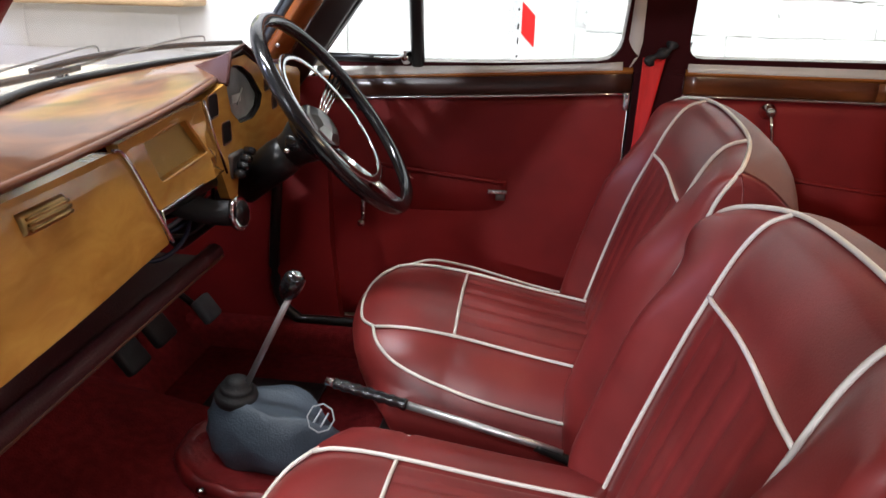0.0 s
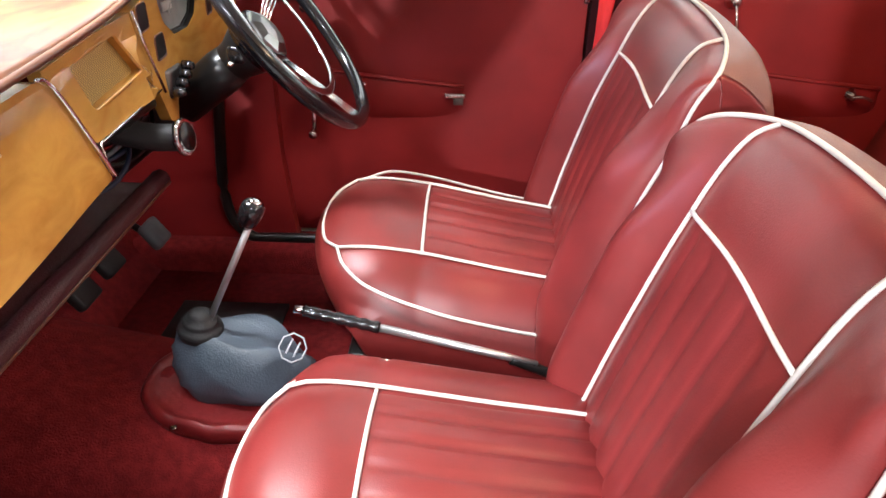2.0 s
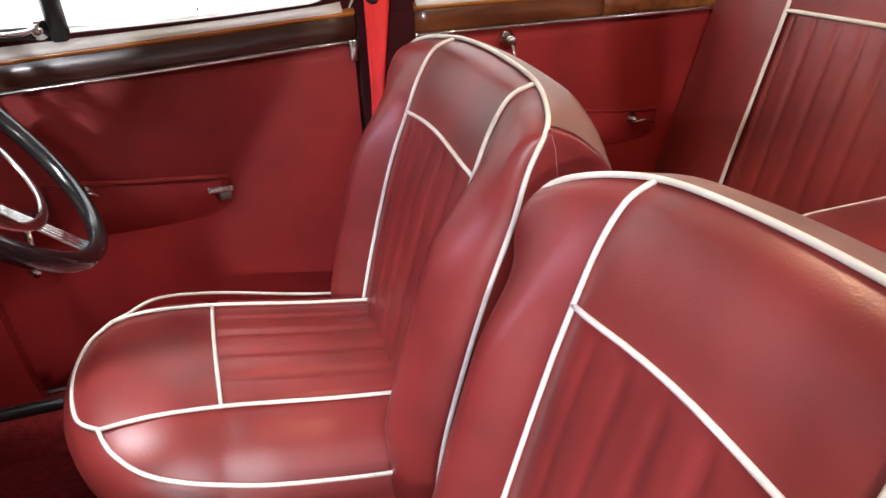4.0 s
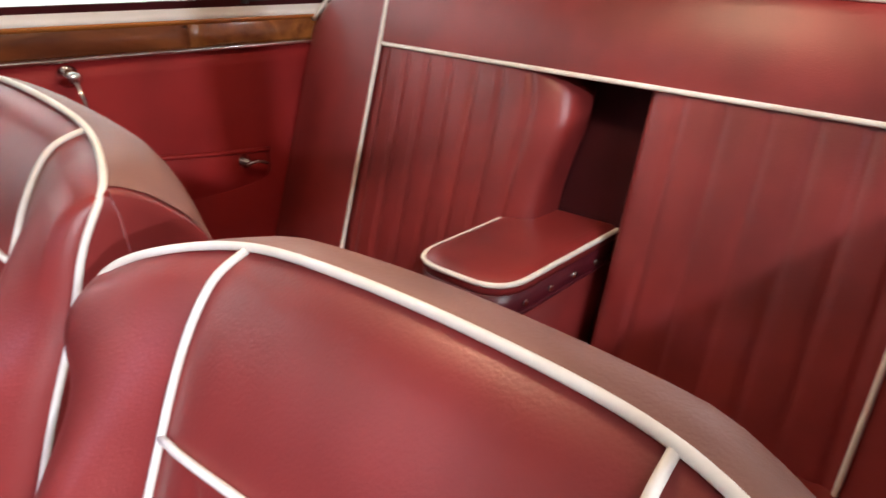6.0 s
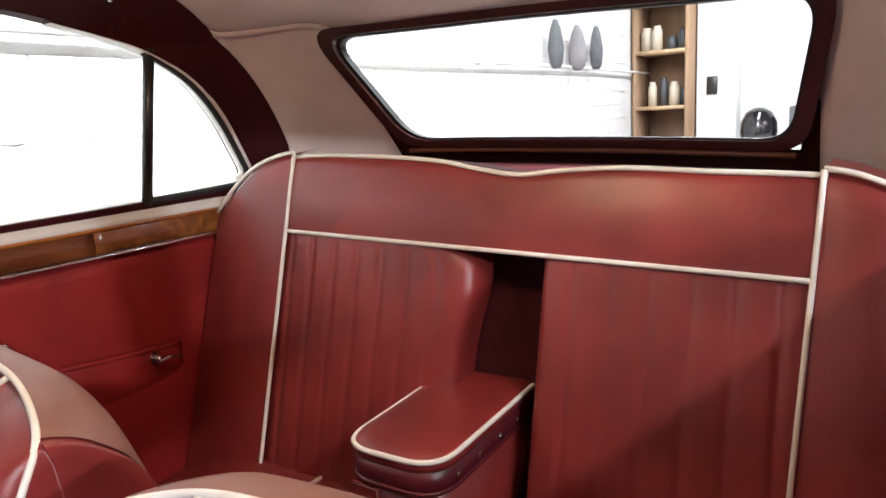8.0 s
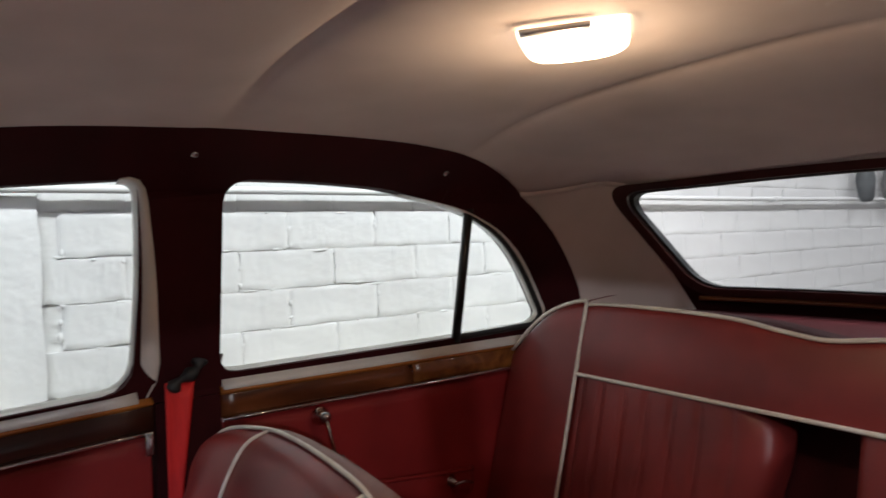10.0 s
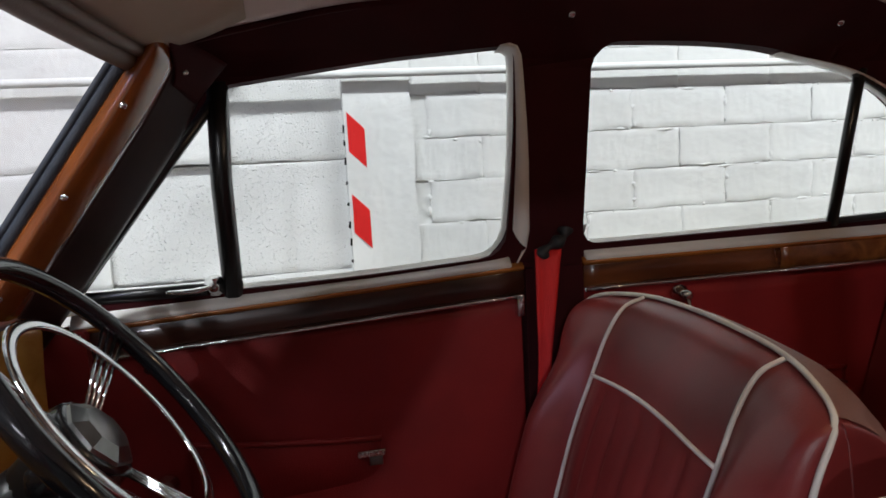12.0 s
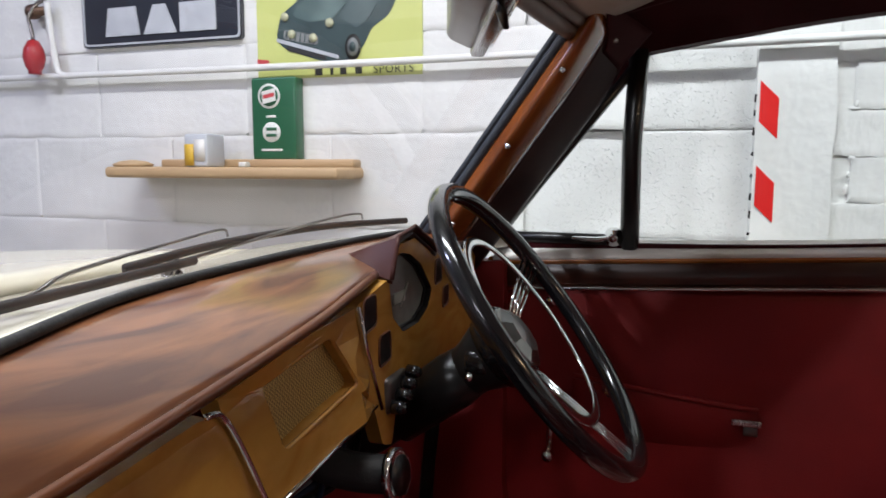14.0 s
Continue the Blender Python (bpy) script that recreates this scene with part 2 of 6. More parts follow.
def tube(pts, r, closed=False, segs=8, flat=1.0, up=(0, 0, 1), bm=None):
    """A round bar along points; flat squeezes it across up. r may be a list."""
    bm = bm or bmesh.new()
    p = [Vector(q) for q in pts]
    rings, n = [], len(p)
    for i in range(n):
        d = (p[(i + 1) % n] - p[i - 1]) if closed else (p[min(i + 1, n - 1)] - p[max(i - 1, 0)])
        d.normalize()
        side = d.cross(Vector(up))
        side = side.normalized() if side.length > 1e-4 else d.orthogonal().normalized()
        top = side.cross(d)
        rr = r[i] if isinstance(r, (list, tuple)) else r
        rings.append([bm.verts.new(p[i] + rr * (math.cos(2 * math.pi * k / segs) * side + flat * math.sin(2 * math.pi * k / segs) * top)) for k in range(segs)])
    for i in range(n if closed else n - 1):
        a, b = rings[i], rings[(i + 1) % n]
        for k in range(segs):
            bm.faces.new((a[k], a[(k + 1) % segs], b[(k + 1) % segs], b[k]))
    if not closed:
        bm.faces.new(rings[0]), bm.faces.new(rings[-1])
    return bm


def surface(f, us, vs, thick=None):
    """A grid of f(u, v); with thick, closed by a copy moved by that vector."""
    bm = bmesh.new()
    rows = [[bm.verts.new(f(u, v)) for v in vs] for u in us]
    for i in range(len(us) - 1):
        for j in range(len(vs) - 1):
            bm.faces.new((rows[i][j], rows[i + 1][j], rows[i + 1][j + 1], rows[i][j + 1]))
    if thick is not None:
        back = [[bm.verts.new(v.co + Vector(thick)) for v in r] for r in rows]
        for i in range(len(us) - 1):
            for j in range(len(vs) - 1):
                bm.faces.new((back[i][j], back[i][j + 1], back[i + 1][j + 1], back[i + 1][j]))
        ring = [(i, 0) for i in range(len(us))] + [(len(us) - 1, j) for j in range(1, len(vs))]
        ring += [(i, len(vs) - 1) for i in range(len(us) - 2, -1, -1)] + [(0, j) for j in range(len(vs) - 2, 0, -1)]
        for (a, b), (c, d) in zip(ring, ring[1:] + ring[:1]):
            bm.faces.new((rows[a][b], rows[c][d], back[c][d], back[a][b]))
    return bm


def steps(a, b, n):
    return [a + (b - a) * i / n for i in range(n + 1)]


def curve_at(table):
    """Smooth reading of a short table of (key, value)."""
    ks, vs = [k for k, _ in table], [v for _, v in table]

    def read(k):
        if k <= ks[0]:
            return vs[0]
        if k >= ks[-1]:
            return vs[-1]
        i = max(j for j in range(len(ks) - 1) if ks[j] <= k)
        t = (k - ks[i]) / (ks[i + 1] - ks[i])
        m0 = (vs[i + 1] - vs[i - 1]) / (ks[i + 1] - ks[i - 1]) if i else (vs[1] - vs[0]) / (ks[1] - ks[0])
        m1 = (vs[i + 2] - vs[i]) / (ks[i + 2] - ks[i]) if i + 2 < len(ks) else (vs[-1] - vs[-2]) / (ks[-1] - ks[-2])
        h = ks[i + 1] - ks[i]
        return (2 * t ** 3 - 3 * t * t + 1) * vs[i] + (t ** 3 - 2 * t * t + t) * h * m0 + (-2 * t ** 3 + 3 * t * t) * vs[i + 1] + (t ** 3 - t * t) * h * m1
    return read


def plate(outer, holes, place, thick, cuts_u=(), cuts_v=()):
    """A flat sheet with holes, drawn in (u, v), cut into strips so that place(u, v) can bend it, and given a thickness vector."""
    bm = bmesh.new()
    edges = []
    for loop in (outer, *holes):
        vs = [bm.verts.new((u, v, 0)) for u, v in loop]
        edges += [bm.edges.new((a, b)) for a, b in zip(vs, vs[1:] + vs[:1])]
    bmesh.ops.triangle_fill(bm, use_beauty=True, use_dissolve=False, edges=edges)
    for axis, cuts in ((0, cuts_u), (1, cuts_v)):
        for c in cuts:
            co, no = [0, 0, 0], [0, 0, 0]
            co[axis], no[axis] = c, 1
            bmesh.ops.bisect_plane(bm, geom=bm.verts[:] + bm.edges[:] + bm.faces[:], dist=1e-5, plane_co=co, plane_no=no)
    for v in bm.verts:
        v.co = Vector(place(v.co.x, v.co.y))
    if thick is not None:
        front = bm.faces[:]
        got = bmesh.ops.extrude_face_region(bm, geom=front)
        for v in [g for g in got["geom"] if isinstance(g, bmesh.types.BMVert)]:
            v.co += Vector(thick)
    return bm


def rounded(poly, r, n=4):
    """A polygon in (u, v) with its corners rounded; r may be one radius a corner."""
    out, m = [], len(poly)
    for i in range(m):
        a, b, c = Vector(poly[i - 1]), Vector(poly[i]), Vector(poly[(i + 1) % m])
        rr = r[i] if isinstance(r, (list, tuple)) else r
        da, dc = (a - b), (c - b)
        q = min(rr, da.length * 0.49, dc.length * 0.49)
        p0, p2 = b + da.normalized() * q, b + dc.normalized() * q
        for k in range(n + 1):
            t = k / n
            out.append(tuple((1 - t) ** 2 * p0 + 2 * t * (1 - t) * b + t * t * p2))
    return out


def pillow(place, u0, u1, v0, v1, depth, n=6.0, nu=40, nv=24, flutes=0, flute_depth=0.004, crown=0.0, m=0.0):
    """An upholstered pad: place(u, v, d) gives the point d proud of the base; edges roll off."""
    def f(a, n=n):
        return max(0.0, 1 - abs(a) ** n) ** (1 / n)

    def ease(t):
        return math.copysign(1 - (1 - abs(t)) ** 1.7, t)

    def point(a, b):
        d = depth * f(a) * f(b, m or n) + crown * (1 - a * a) * (1 - b * b)
        if flutes and abs(a) < 0.97 and abs(b) < 0.97:
            k = (a + 1) / 2 * flutes
            d -= flute_depth * abs(math.cos(math.pi * k)) ** 12 * min(1.0, (0.97 - abs(b)) / 0.05) * min(1.0, (0.97 - abs(a)) / 0.05)
        return place(u0 + (u1 - u0) * (a + 1) / 2, v0 + (v1 - v0) * (b + 1) / 2, d)
    us = [ease(t) for t in steps(-1, 1, nu)]
    vs = [ease(t) for t in steps(-1, 1, nv)]
    return surface(point, us, vs)


# ---- garage ----
WALL_Y, END_X, FRONT_X, LEFT_Y, TOP_Z = 0.935, 5.3, -3.2, -6.0, 2.62


def setting(name, bm, material, label, category, smooth=False):
    return tagged(part(name, bm, material, None, "", smooth), label, category, "", "structure")


setting("floor", block(FRONT_X - 0.2, END_X + 0.2, LEFT_Y - 0.2, WALL_Y + 0.3, -0.15, 0.0), CONCRETE, "bare grey concrete garage floor", "floor")
# unseen ceiling, added in grey so that less light bounces into the car
setting("ceiling", block(FRONT_X - 0.2, END_X + 0.2, LEFT_Y - 0.2, WALL_Y + 0.3, TOP_Z, TOP_Z + 0.12), CONCRETE, "unseen grey boarded garage ceiling, dark to cut bounced light", "ceiling")
wall_right = setting("wall_right", block(FRONT_X, END_X, WALL_Y + 0.024, WALL_Y + 0.2, 0, TOP_Z), GROUT, "white painted masonry garage wall beside the car", "wall")
# front and left walls are unseen too, grey to keep the fill low
setting("wall_front", block(FRONT_X - 0.2, FRONT_X, LEFT_Y - 0.2, WALL_Y + 0.2, 0, TOP_Z), CONCRETE, "unseen grey rendered garage wall, dark to cut bounced light", "wall")
setting("wall_rear", block(END_X, END_X + 0.2, LEFT_Y - 0.2, WALL_Y + 0.2, 0, TOP_Z), WHITEWALL, "plain white painted garage wall", "wall")
setting("wall_left", block(FRONT_X, END_X, LEFT_Y - 0.2, LEFT_Y, 0, TOP_Z), CONCRETE, "unseen grey rendered garage wall, dark to cut bounced light", "wall")
PIER_X = 0.137
for x0, x1 in ((FRONT_X, -0.463), (-0.001, END_X)):
    part("backing", block(x0, x1, WALL_Y + 0.002, WALL_Y + 0.030, 0, TOP_Z - 0.002), GROUT, wall_right, smooth=False)
pier = plate(rounded([(0.0, 0.0), (PIER_X, 0.0), (PIER_X + 0.002, 1.10), (PIER_X - 0.003, TOP_Z - 0.004), (0.0, TOP_Z - 0.004)], 0.004), [], lambda x, z: (x + 0.0022 * math.sin(z * 31) * (x > 0.05), WALL_Y - 0.012 + 0.002 * math.sin(z * 9 + 4 * x), z), (0, 0.05, 0), (0.03, 0.07, 0.11), steps(0.6, 1.6, 30))
part("pier", pier, WHITEWALL, wall_right, "smooth white painted pier", smooth=False)
conduit = tagged(part("conduit", tube([(x, WALL_Y - 0.032, 1.402 + 0.003 * math.sin(x * 2.1)) for x in steps(FRONT_X, END_X, 60)], 0.0082, segs=12), WHITEWALL), "white painted cable conduit along the wall", "conduit")
for x in (-2.6, -0.215, 2.7, 4.0):
    part("saddle", block(x - 0.010, x + 0.010, WALL_Y - 0.042, WALL_Y + 0.004, 1.392 + 0.003 * math.sin(x * 2.1), 1.4125 + 0.003 * math.sin(x * 2.1), 0.003), WHITEWALL, conduit)
TUBE = glowing("lit_tube", (1.0, 0.98, 0.95), 6.0)
for lx, ly, watts in LAMPS:
    half = 0.7 if lx > -2 else 0.35
    fitting = root("ceiling_light", (lx, ly, TOP_Z), "lit white fluorescent tube fitting on the ceiling", "ceiling light", "ceiling lights")
    part("housing", block(lx - half - 0.05, lx + half + 0.05, ly - 0.05, ly + 0.05, 2.575, TOP_Z, 0.008), GREY_PAINT, fitting)
    part("tube", tube([(lx - half, ly, 2.55), (lx + half, ly, 2.55)], 0.013), TUBE, fitting)

lx, ly, lz = WALL_LAMP
fitting = root("wall_light", (lx, LEFT_Y, lz), "lit white floodlight on the far garage wall", "wall light")
part("housing", block(lx - 0.15, lx + 0.15, LEFT_Y, LEFT_Y + 0.05, lz - 0.06, lz + 0.06, 0.008), GREY_PAINT, fitting)
part("tube", tube([(lx - 0.11, LEFT_Y + 0.07, lz), (lx + 0.11, LEFT_Y + 0.07, lz)], 0.013), TUBE, fitting)

# ---- car shell ----
# x runs to the rear of the car, y to the driver's side, z up; the car's middle is y = 0.
car = root("car_body", (0.4, 0, 0.0), "cream vintage saloon car shell with its passenger door open", "car")


def side_y(z):
    """How far from the middle the inside of the body is at a height."""
    if z < 1.04:
        return 0.630
    if z < 1.36:
        return 0.630 - 0.22 * (z - 1.04)
    return 0.5596 - 1.45 * (z - 1.36)


def on_side(s, lift=0.0):
    return lambda x, z: (x, s * (side_y(z) - lift), z)


FRONT_HOLE = rounded([(-0.445, 1.030), (-0.224, 1.300), (-0.196, 1.338), (0.0, 1.366), (0.236, 1.382), (0.241, 1.24), (0.230, 1.054), (0.0, 1.040)],
                     [0.004, 0.02, 0.012, 0.1, 0.03, 0.1, 0.045, 0.1])
REAR_HOLE = rounded([(0.368, 1.062), (0.366, 1.384), (0.53, 1.383), (0.70, 1.372), (0.866, 1.336), (0.97, 1.283), (1.04, 1.212), (1.118, 1.098), (1.10, 1.074), (0.868, 1.067)],
                    [0.035, 0.035, 0.1, 0.1, 0.1, 0.1, 0.1, 0.03, 0.02, 0.1])
RAIL_TOP = [(-0.27, 1.380), (-0.17, 1.402), (0.0, 1.431), (0.31, 1.446), (0.62, 1.446), (0.78, 1.432), (0.90, 1.405), (1.017, 1.362), (1.10, 1.305), (1.16, 1.245), (1.21, 1.18), (1.24, 1.125), (1.25, 1.02)]
rail_curve = [tuple(p)[:2] for p in smooth_line([(x, z, 0) for x, z in RAIL_TOP], 3)]
CUTS_U, CUTS_V = steps(-0.5, 1.25, 24), steps(1.05, 1.44, 13)

outer_right = [(-0.56, 1.02), (-0.275, 1.345)] + rail_curve
part("upper_side_trim", plate(outer_right, [FRONT_HOLE, REAR_HOLE], on_side(1), (0, 0.035, 0), CUTS_U, CUTS_V), MAROON, car, "dark maroon cloth trim round the side windows", smooth=False)
outer_left = [(-0.27, 1.355), (-0.17, 1.355), (0.0, 1.372), (0.20, 1.385), (0.262, 1.375), (0.270, 1.02)] + rail_curve[::-1]
part("upper_side_trim", plate(outer_left, [REAR_HOLE], on_side(-1), (0, -0.035, 0), CUTS_U, CUTS_V), MAROON, car, smooth=False)
part("window_pillar", block(-0.30, -0.20, -0.56, -0.50, 1.30, 1.40, 0.01), MAROON, car)

# headlining: seams sag a little between the bows
zc = curve_at([(-0.30, 1.405), (0.0, 1.470), (0.33, 1.485), (0.62, 1.487), (0.85, 1.472), (1.05, 1.445), (1.24, 1.388)])
ze = curve_at([(-0.30, 1.370), (-0.17, 1.402), (0.0, 1.433), (0.31, 1.448), (0.62, 1.448), (0.78, 1.434), (0.9, 1.41), (1.0, 1.378), (1.09, 1.385), (1.17, 1.396), (1.24, 1.378)])
ye = curve_at([(-0.30, 0.46), (0.0, 0.46), (0.62, 0.448), (0.9, 0.50), (1.0, 0.552), (1.09, 0.508), (1.17, 0.462), (1.24, 0.41)])


def lining(x, a, drop=0.0):
    sag = 0.0
    for seam in (-0.17, 0.33, 0.80):
        sag += (0.013 * math.exp(-abs(x - seam) / 0.045) + 0.006 * math.exp(-abs(x - seam) / 0.010)) * (1 - a ** 4)
    bulge = 1 - abs(a) ** 2.6
    return Vector((x, a * ye(x), ze(x) + (zc(x) - ze(x)) * bulge + sag - 0.006 - drop))


tagged(part("headlining", surface(lining, steps(-0.30, 1.24, 154), steps(-1, 1, 60), (0, 0, 0.02)), CLOTH), "", "", "", "")
bpy.data.objects["headlining"].parent = car
bpy.data.objects["headlining"].matrix_parent_inverse = car.matrix_world.inverted()
# rear window
WTOP, WBOT = 1.385, 1.128


def on_rear(y, z, d=0.0):
    t = (z - WBOT) / (WTOP - WBOT)
    return (1.465 - 0.225 * t - 0.10 * (y / 0.5) ** 2 + 0.025 - d, y, z + 0.032 * y)


REAR_GLASS = rounded([(-0.400, 1.128), (0.400, 1.128), (0.450, 1.350), (0.0, 1.366), (-0.450, 1.350)], [0.050, 0.050, 0.052, 0.2, 0.052], 7)
ring_out = [(u * 1.055, 1.256 + (v - 1.256) * 1.14) for u, v in REAR_GLASS]
part("rear_window_frame", plate(ring_out, [REAR_GLASS], lambda u, v: on_rear(u, v, 0.02), (0.03, 0, 0), steps(-0.45, 0.45, 10), ()), FRAMEWOOD, car, "dark mahogany varnished rear window surround", smooth=False)
part("frame_edge", tube([on_rear(u, v, 0.024) for u, v in [(-0.405 + 0.81 * k / 24, 1.104) for k in range(25)]], 0.005), REDWOOD, car, "red brown wooden edge below the rear window")
part("rear_trim", plate([(-0.52, 1.0), (0.52, 1.0), (0.50, 1.20), (0.435, 1.20), (0.41, 1.112), (-0.41, 1.112), (-0.435, 1.20), (-0.50, 1.20)], [], lambda u, v: on_rear(u, v, -0.004), (0.01, 0, 0), steps(-0.45, 0.45, 10), ()), MAROON, car, smooth=False)
ring_rub = [(u * 0.985, 1.256 + (v - 1.256) * 0.965) for u, v in REAR_GLASS]
part("window_seal", plate(REAR_GLASS, [ring_rub], lambda u, v: on_rear(u, v, 0.008), (0.02, 0, 0), steps(-0.45, 0.45, 10), ()), RUBBER, car, smooth=False)
arc = smooth_line([(x, z, 0) for x, z in ((1.0, 1.372), (1.06, 1.335), (1.11, 1.297), (1.16, 1.245), (1.21, 1.18), (1.24, 1.125), (1.255, 1.05), (1.258, 0.99))], 4)
for s in (1, -1):
    def quarter(t, w, s=s):
        """Cloth between the side arch, the headlining and the rear window."""
        def a(t):
            p = arc[min(len(arc) - 1, int(round(t * (len(arc) - 1))))]
            return Vector((p.x - 0.004, s * (side_y(p.y) + 0.004), p.y + 0.002))
        def b(t):
            return Vector(on_rear(s * (0.448 - 0.008 * t), 1.392 - 0.36 * t, 0.004))
        low = a(1).lerp(b(1), w)
        top = a(0).lerp(b(0), w) + Vector((0, 0, 0.016 * math.sin(math.pi * w)))
        p = top.lerp(low, t) + (a(t) - a(0).lerp(a(1), t)).lerp(b(t) - b(0).lerp(b(1), t), w)
        return p + Vector((0.3, s, 0)) * 0.03 * math.sin(math.pi * w) * math.sin(math.pi * t)
    part("quarter_lining", surface(quarter, steps(0.0, 1.0, len(arc) - 1), steps(0, 1, 16), (0.01, s * 0.02, 0.012)), CLOTH, car)
    part("lining_seam", tube([lining(x, s) + Vector((0.004, s * 0.006, 0.003)) for x in steps(0.98, 1.24, 16)], 0.012, segs=12), CLOTH, car, "padded cloth seam above the rear quarter")
part("rear_header", plate([(u * 1.16, 1.256 + (v - 1.256) * (1.5 if v > 1.256 else 1.065)) for u, v in REAR_GLASS], [[(u * 1.03, 1.256 + (v - 1.256) * 1.06) for u, v in REAR_GLASS]], lambda u, v: on_rear(u, v, -0.015), (0.02, 0, 0), steps(-0.45, 0.45, 10), ()), CLOTH, car, smooth=False)
pane = part("rear_window_pane", plate(REAR_GLASS, [], lambda u, v: on_rear(u, v, -0.01), None, steps(-0.45, 0.45, 10), ()), SCREEN_GLASS, car)
pane.visible_shadow = False
part("parcel_shelf", surface(lambda x, y: Vector((x - 0.08 * (y / 0.5) ** 2 * max(0, (x - 1.1) / 0.37), y, 1.045 + 0.03 * (x - 1.08) / 0.4 + 0.03 * y)), steps(1.06, 1.49, 6), steps(-0.56, 0.56, 8), (0, 0, -0.02)), MAROON, car, "dark maroon parcel shelf")
part("rear_panel", block(1.22, 1.30, -0.62, 0.62, 0.30, 1.07, 0.01), MAROON, car)

# roof skin, floor, bulkhead
def roof(x, a):
    p = lining(x, a)
    return Vector((x, p.y * 1.13, p.z + 0.045))
part("roof_skin", surface(roof, steps(-0.36, 1.24, 40), steps(-1, 1, 24), (0, 0, 0.012)), CREAM_PAINT, car, "cream painted roof")
for s in (1, -1):
    part("roof_edge", surface(lambda x, t, s=s: Vector((x, s * (ye(x) + 0.004), ze(x) - 0.012)).lerp(roof(x, s) + Vector((0, s * 0.004, 0)), t), steps(-0.262, 1.24, 40), steps(0, 1, 4), (0, s * 0.01, 0)), MAROON, car)
part("rear_deck", surface(lambda t, a: Vector((1.57 + 0.70 * t, a * 0.56, 1.10 - 0.30 * t ** 1.6 - 0.05 * a * a)), steps(0, 1, 10), steps(-1, 1, 12), (0, 0, -0.02)), CREAM_PAINT, car)
part("floor_pan", block(-1.00, 1.30, -0.64, 0.64, 0.22, 0.315), CARPET, car, "deep red carpet")
part("bulkhead", block(-1.02, -0.97, -0.64, 0.64, 0.22, 0.94), CARPET, car)
for s in (1, -1):
    part("front_wing", block(-1.06, -0.47, *sorted((s * 0.665, s * 0.70)), 0.34, 0.985, 0.014, 3), CREAM_PAINT, car, "cream painted front wing side")
part("toe_board", surface(lambda t, y: Vector((-0.97 + 0.24 * t, y, 0.56 - 0.25 * t)), steps(0, 1, 6), steps(-0.62, 0.62, 8), (-0.02, 0, -0.02)), CARPET, car)


def tunnel(x, a):
    h = curve_at([(-1.0, 0.53), (-0.65, 0.47), (-0.42, 0.438), (-0.2, 0.415), (0.1, 0.385), (0.4, 0.36), (1.2, 0.37)])(x)
    w = curve_at([(-1.0, 0.22), (-0.6, 0.19), (-0.35, 0.15), (0.2, 0.11), (1.2, 0.11)])(x)
    c = math.cos(a * math.pi / 2)
    return Vector((x, w * math.copysign(abs(math.sin(a * math.pi / 2)) ** 0.8, a), 0.30 + (h - 0.30) * c ** 0.7))
part("tunnel", surface(tunnel, steps(-1.0, 1.2, 40), steps(-1, 1, 24)), CARPET, car, "red carpeted transmission tunnel")
for s in (1, -1):
    part("sill", block(-0.97, 1.25, s * 0.545 if s > 0 else -0.66, 0.66 if s > 0 else -0.545, 0.20, 0.385, 0.02), CARPET, car, "red carpeted sill")
    part("outer_sill", block(-1.0, 1.9, s * 0.66 if s > 0 else -0.70, 0.70 if s > 0 else -0.66, 0.16, 0.40, 0.02), CREAM_PAINT, car)
    part("kick_panel", plate(rounded([(-0.97, 0.38), (-0.40, 0.38), (-0.42, 0.60), (-0.42, 1.0), (-0.97, 0.97)], 0.01), [], lambda x, z, s=s: (x, s * 0.60, z), (0, s * 0.04, 0)), VINYL, car, smooth=False)
    part("door_seal", tube(smooth_line([(-0.52, s * 0.598, 1.0), (-0.545, s * 0.596, 0.75), (-0.565, s * 0.594, 0.5), (-0.52, s * 0.592, 0.40), (-0.40, s * 0.59, 0.392), (0.26, s * 0.59, 0.392)], 6), 0.013), BLACK, car, "black rubber door seal")
    # lower B pillar
    part("door_pillar", plate(rounded([(0.258, 0.38), (0.372, 0.38), (0.366, 1.03), (0.262, 1.03)], 0.004), [], lambda x, z, s=s: (x, s * 0.622, z), (0, s * 0.05, 0)), MAROON, car, smooth=False)

# scuttle, bonnet
base_x = curve_at([(-0.62, -0.38), (-0.46, -0.44), (-0.3, -0.492), (-0.15, -0.545), (0.0, -0.565), (0.25, -0.567), (0.46, -0.535), (0.56, -0.46), (0.62, -0.40)])
part("scuttle", surface(lambda y, t: Vector((base_x(y) - 0.02 - 0.16 * t, y, 1.052 - 0.012 * t + 0.0)), steps(-0.62, 0.62, 30), steps(0, 1, 4), (0, 0, -0.03)), CREAM_PAINT, car, "cream painted scuttle below the windscreen")
part("bonnet", surface(lambda t, a: Vector((-0.76 - 1.15 * t, a * (0.60 - 0.22 * t), 1.038 + 0.012 * (1 - a * a) - 0.10 * t * t - 0.14 * abs(a) ** 3 * (0.4 + t))), steps(0, 1, 20), steps(-1, 1, 24), (0, 0, -0.02)), CREAM_PAINT, car, "cream painted bonnet")
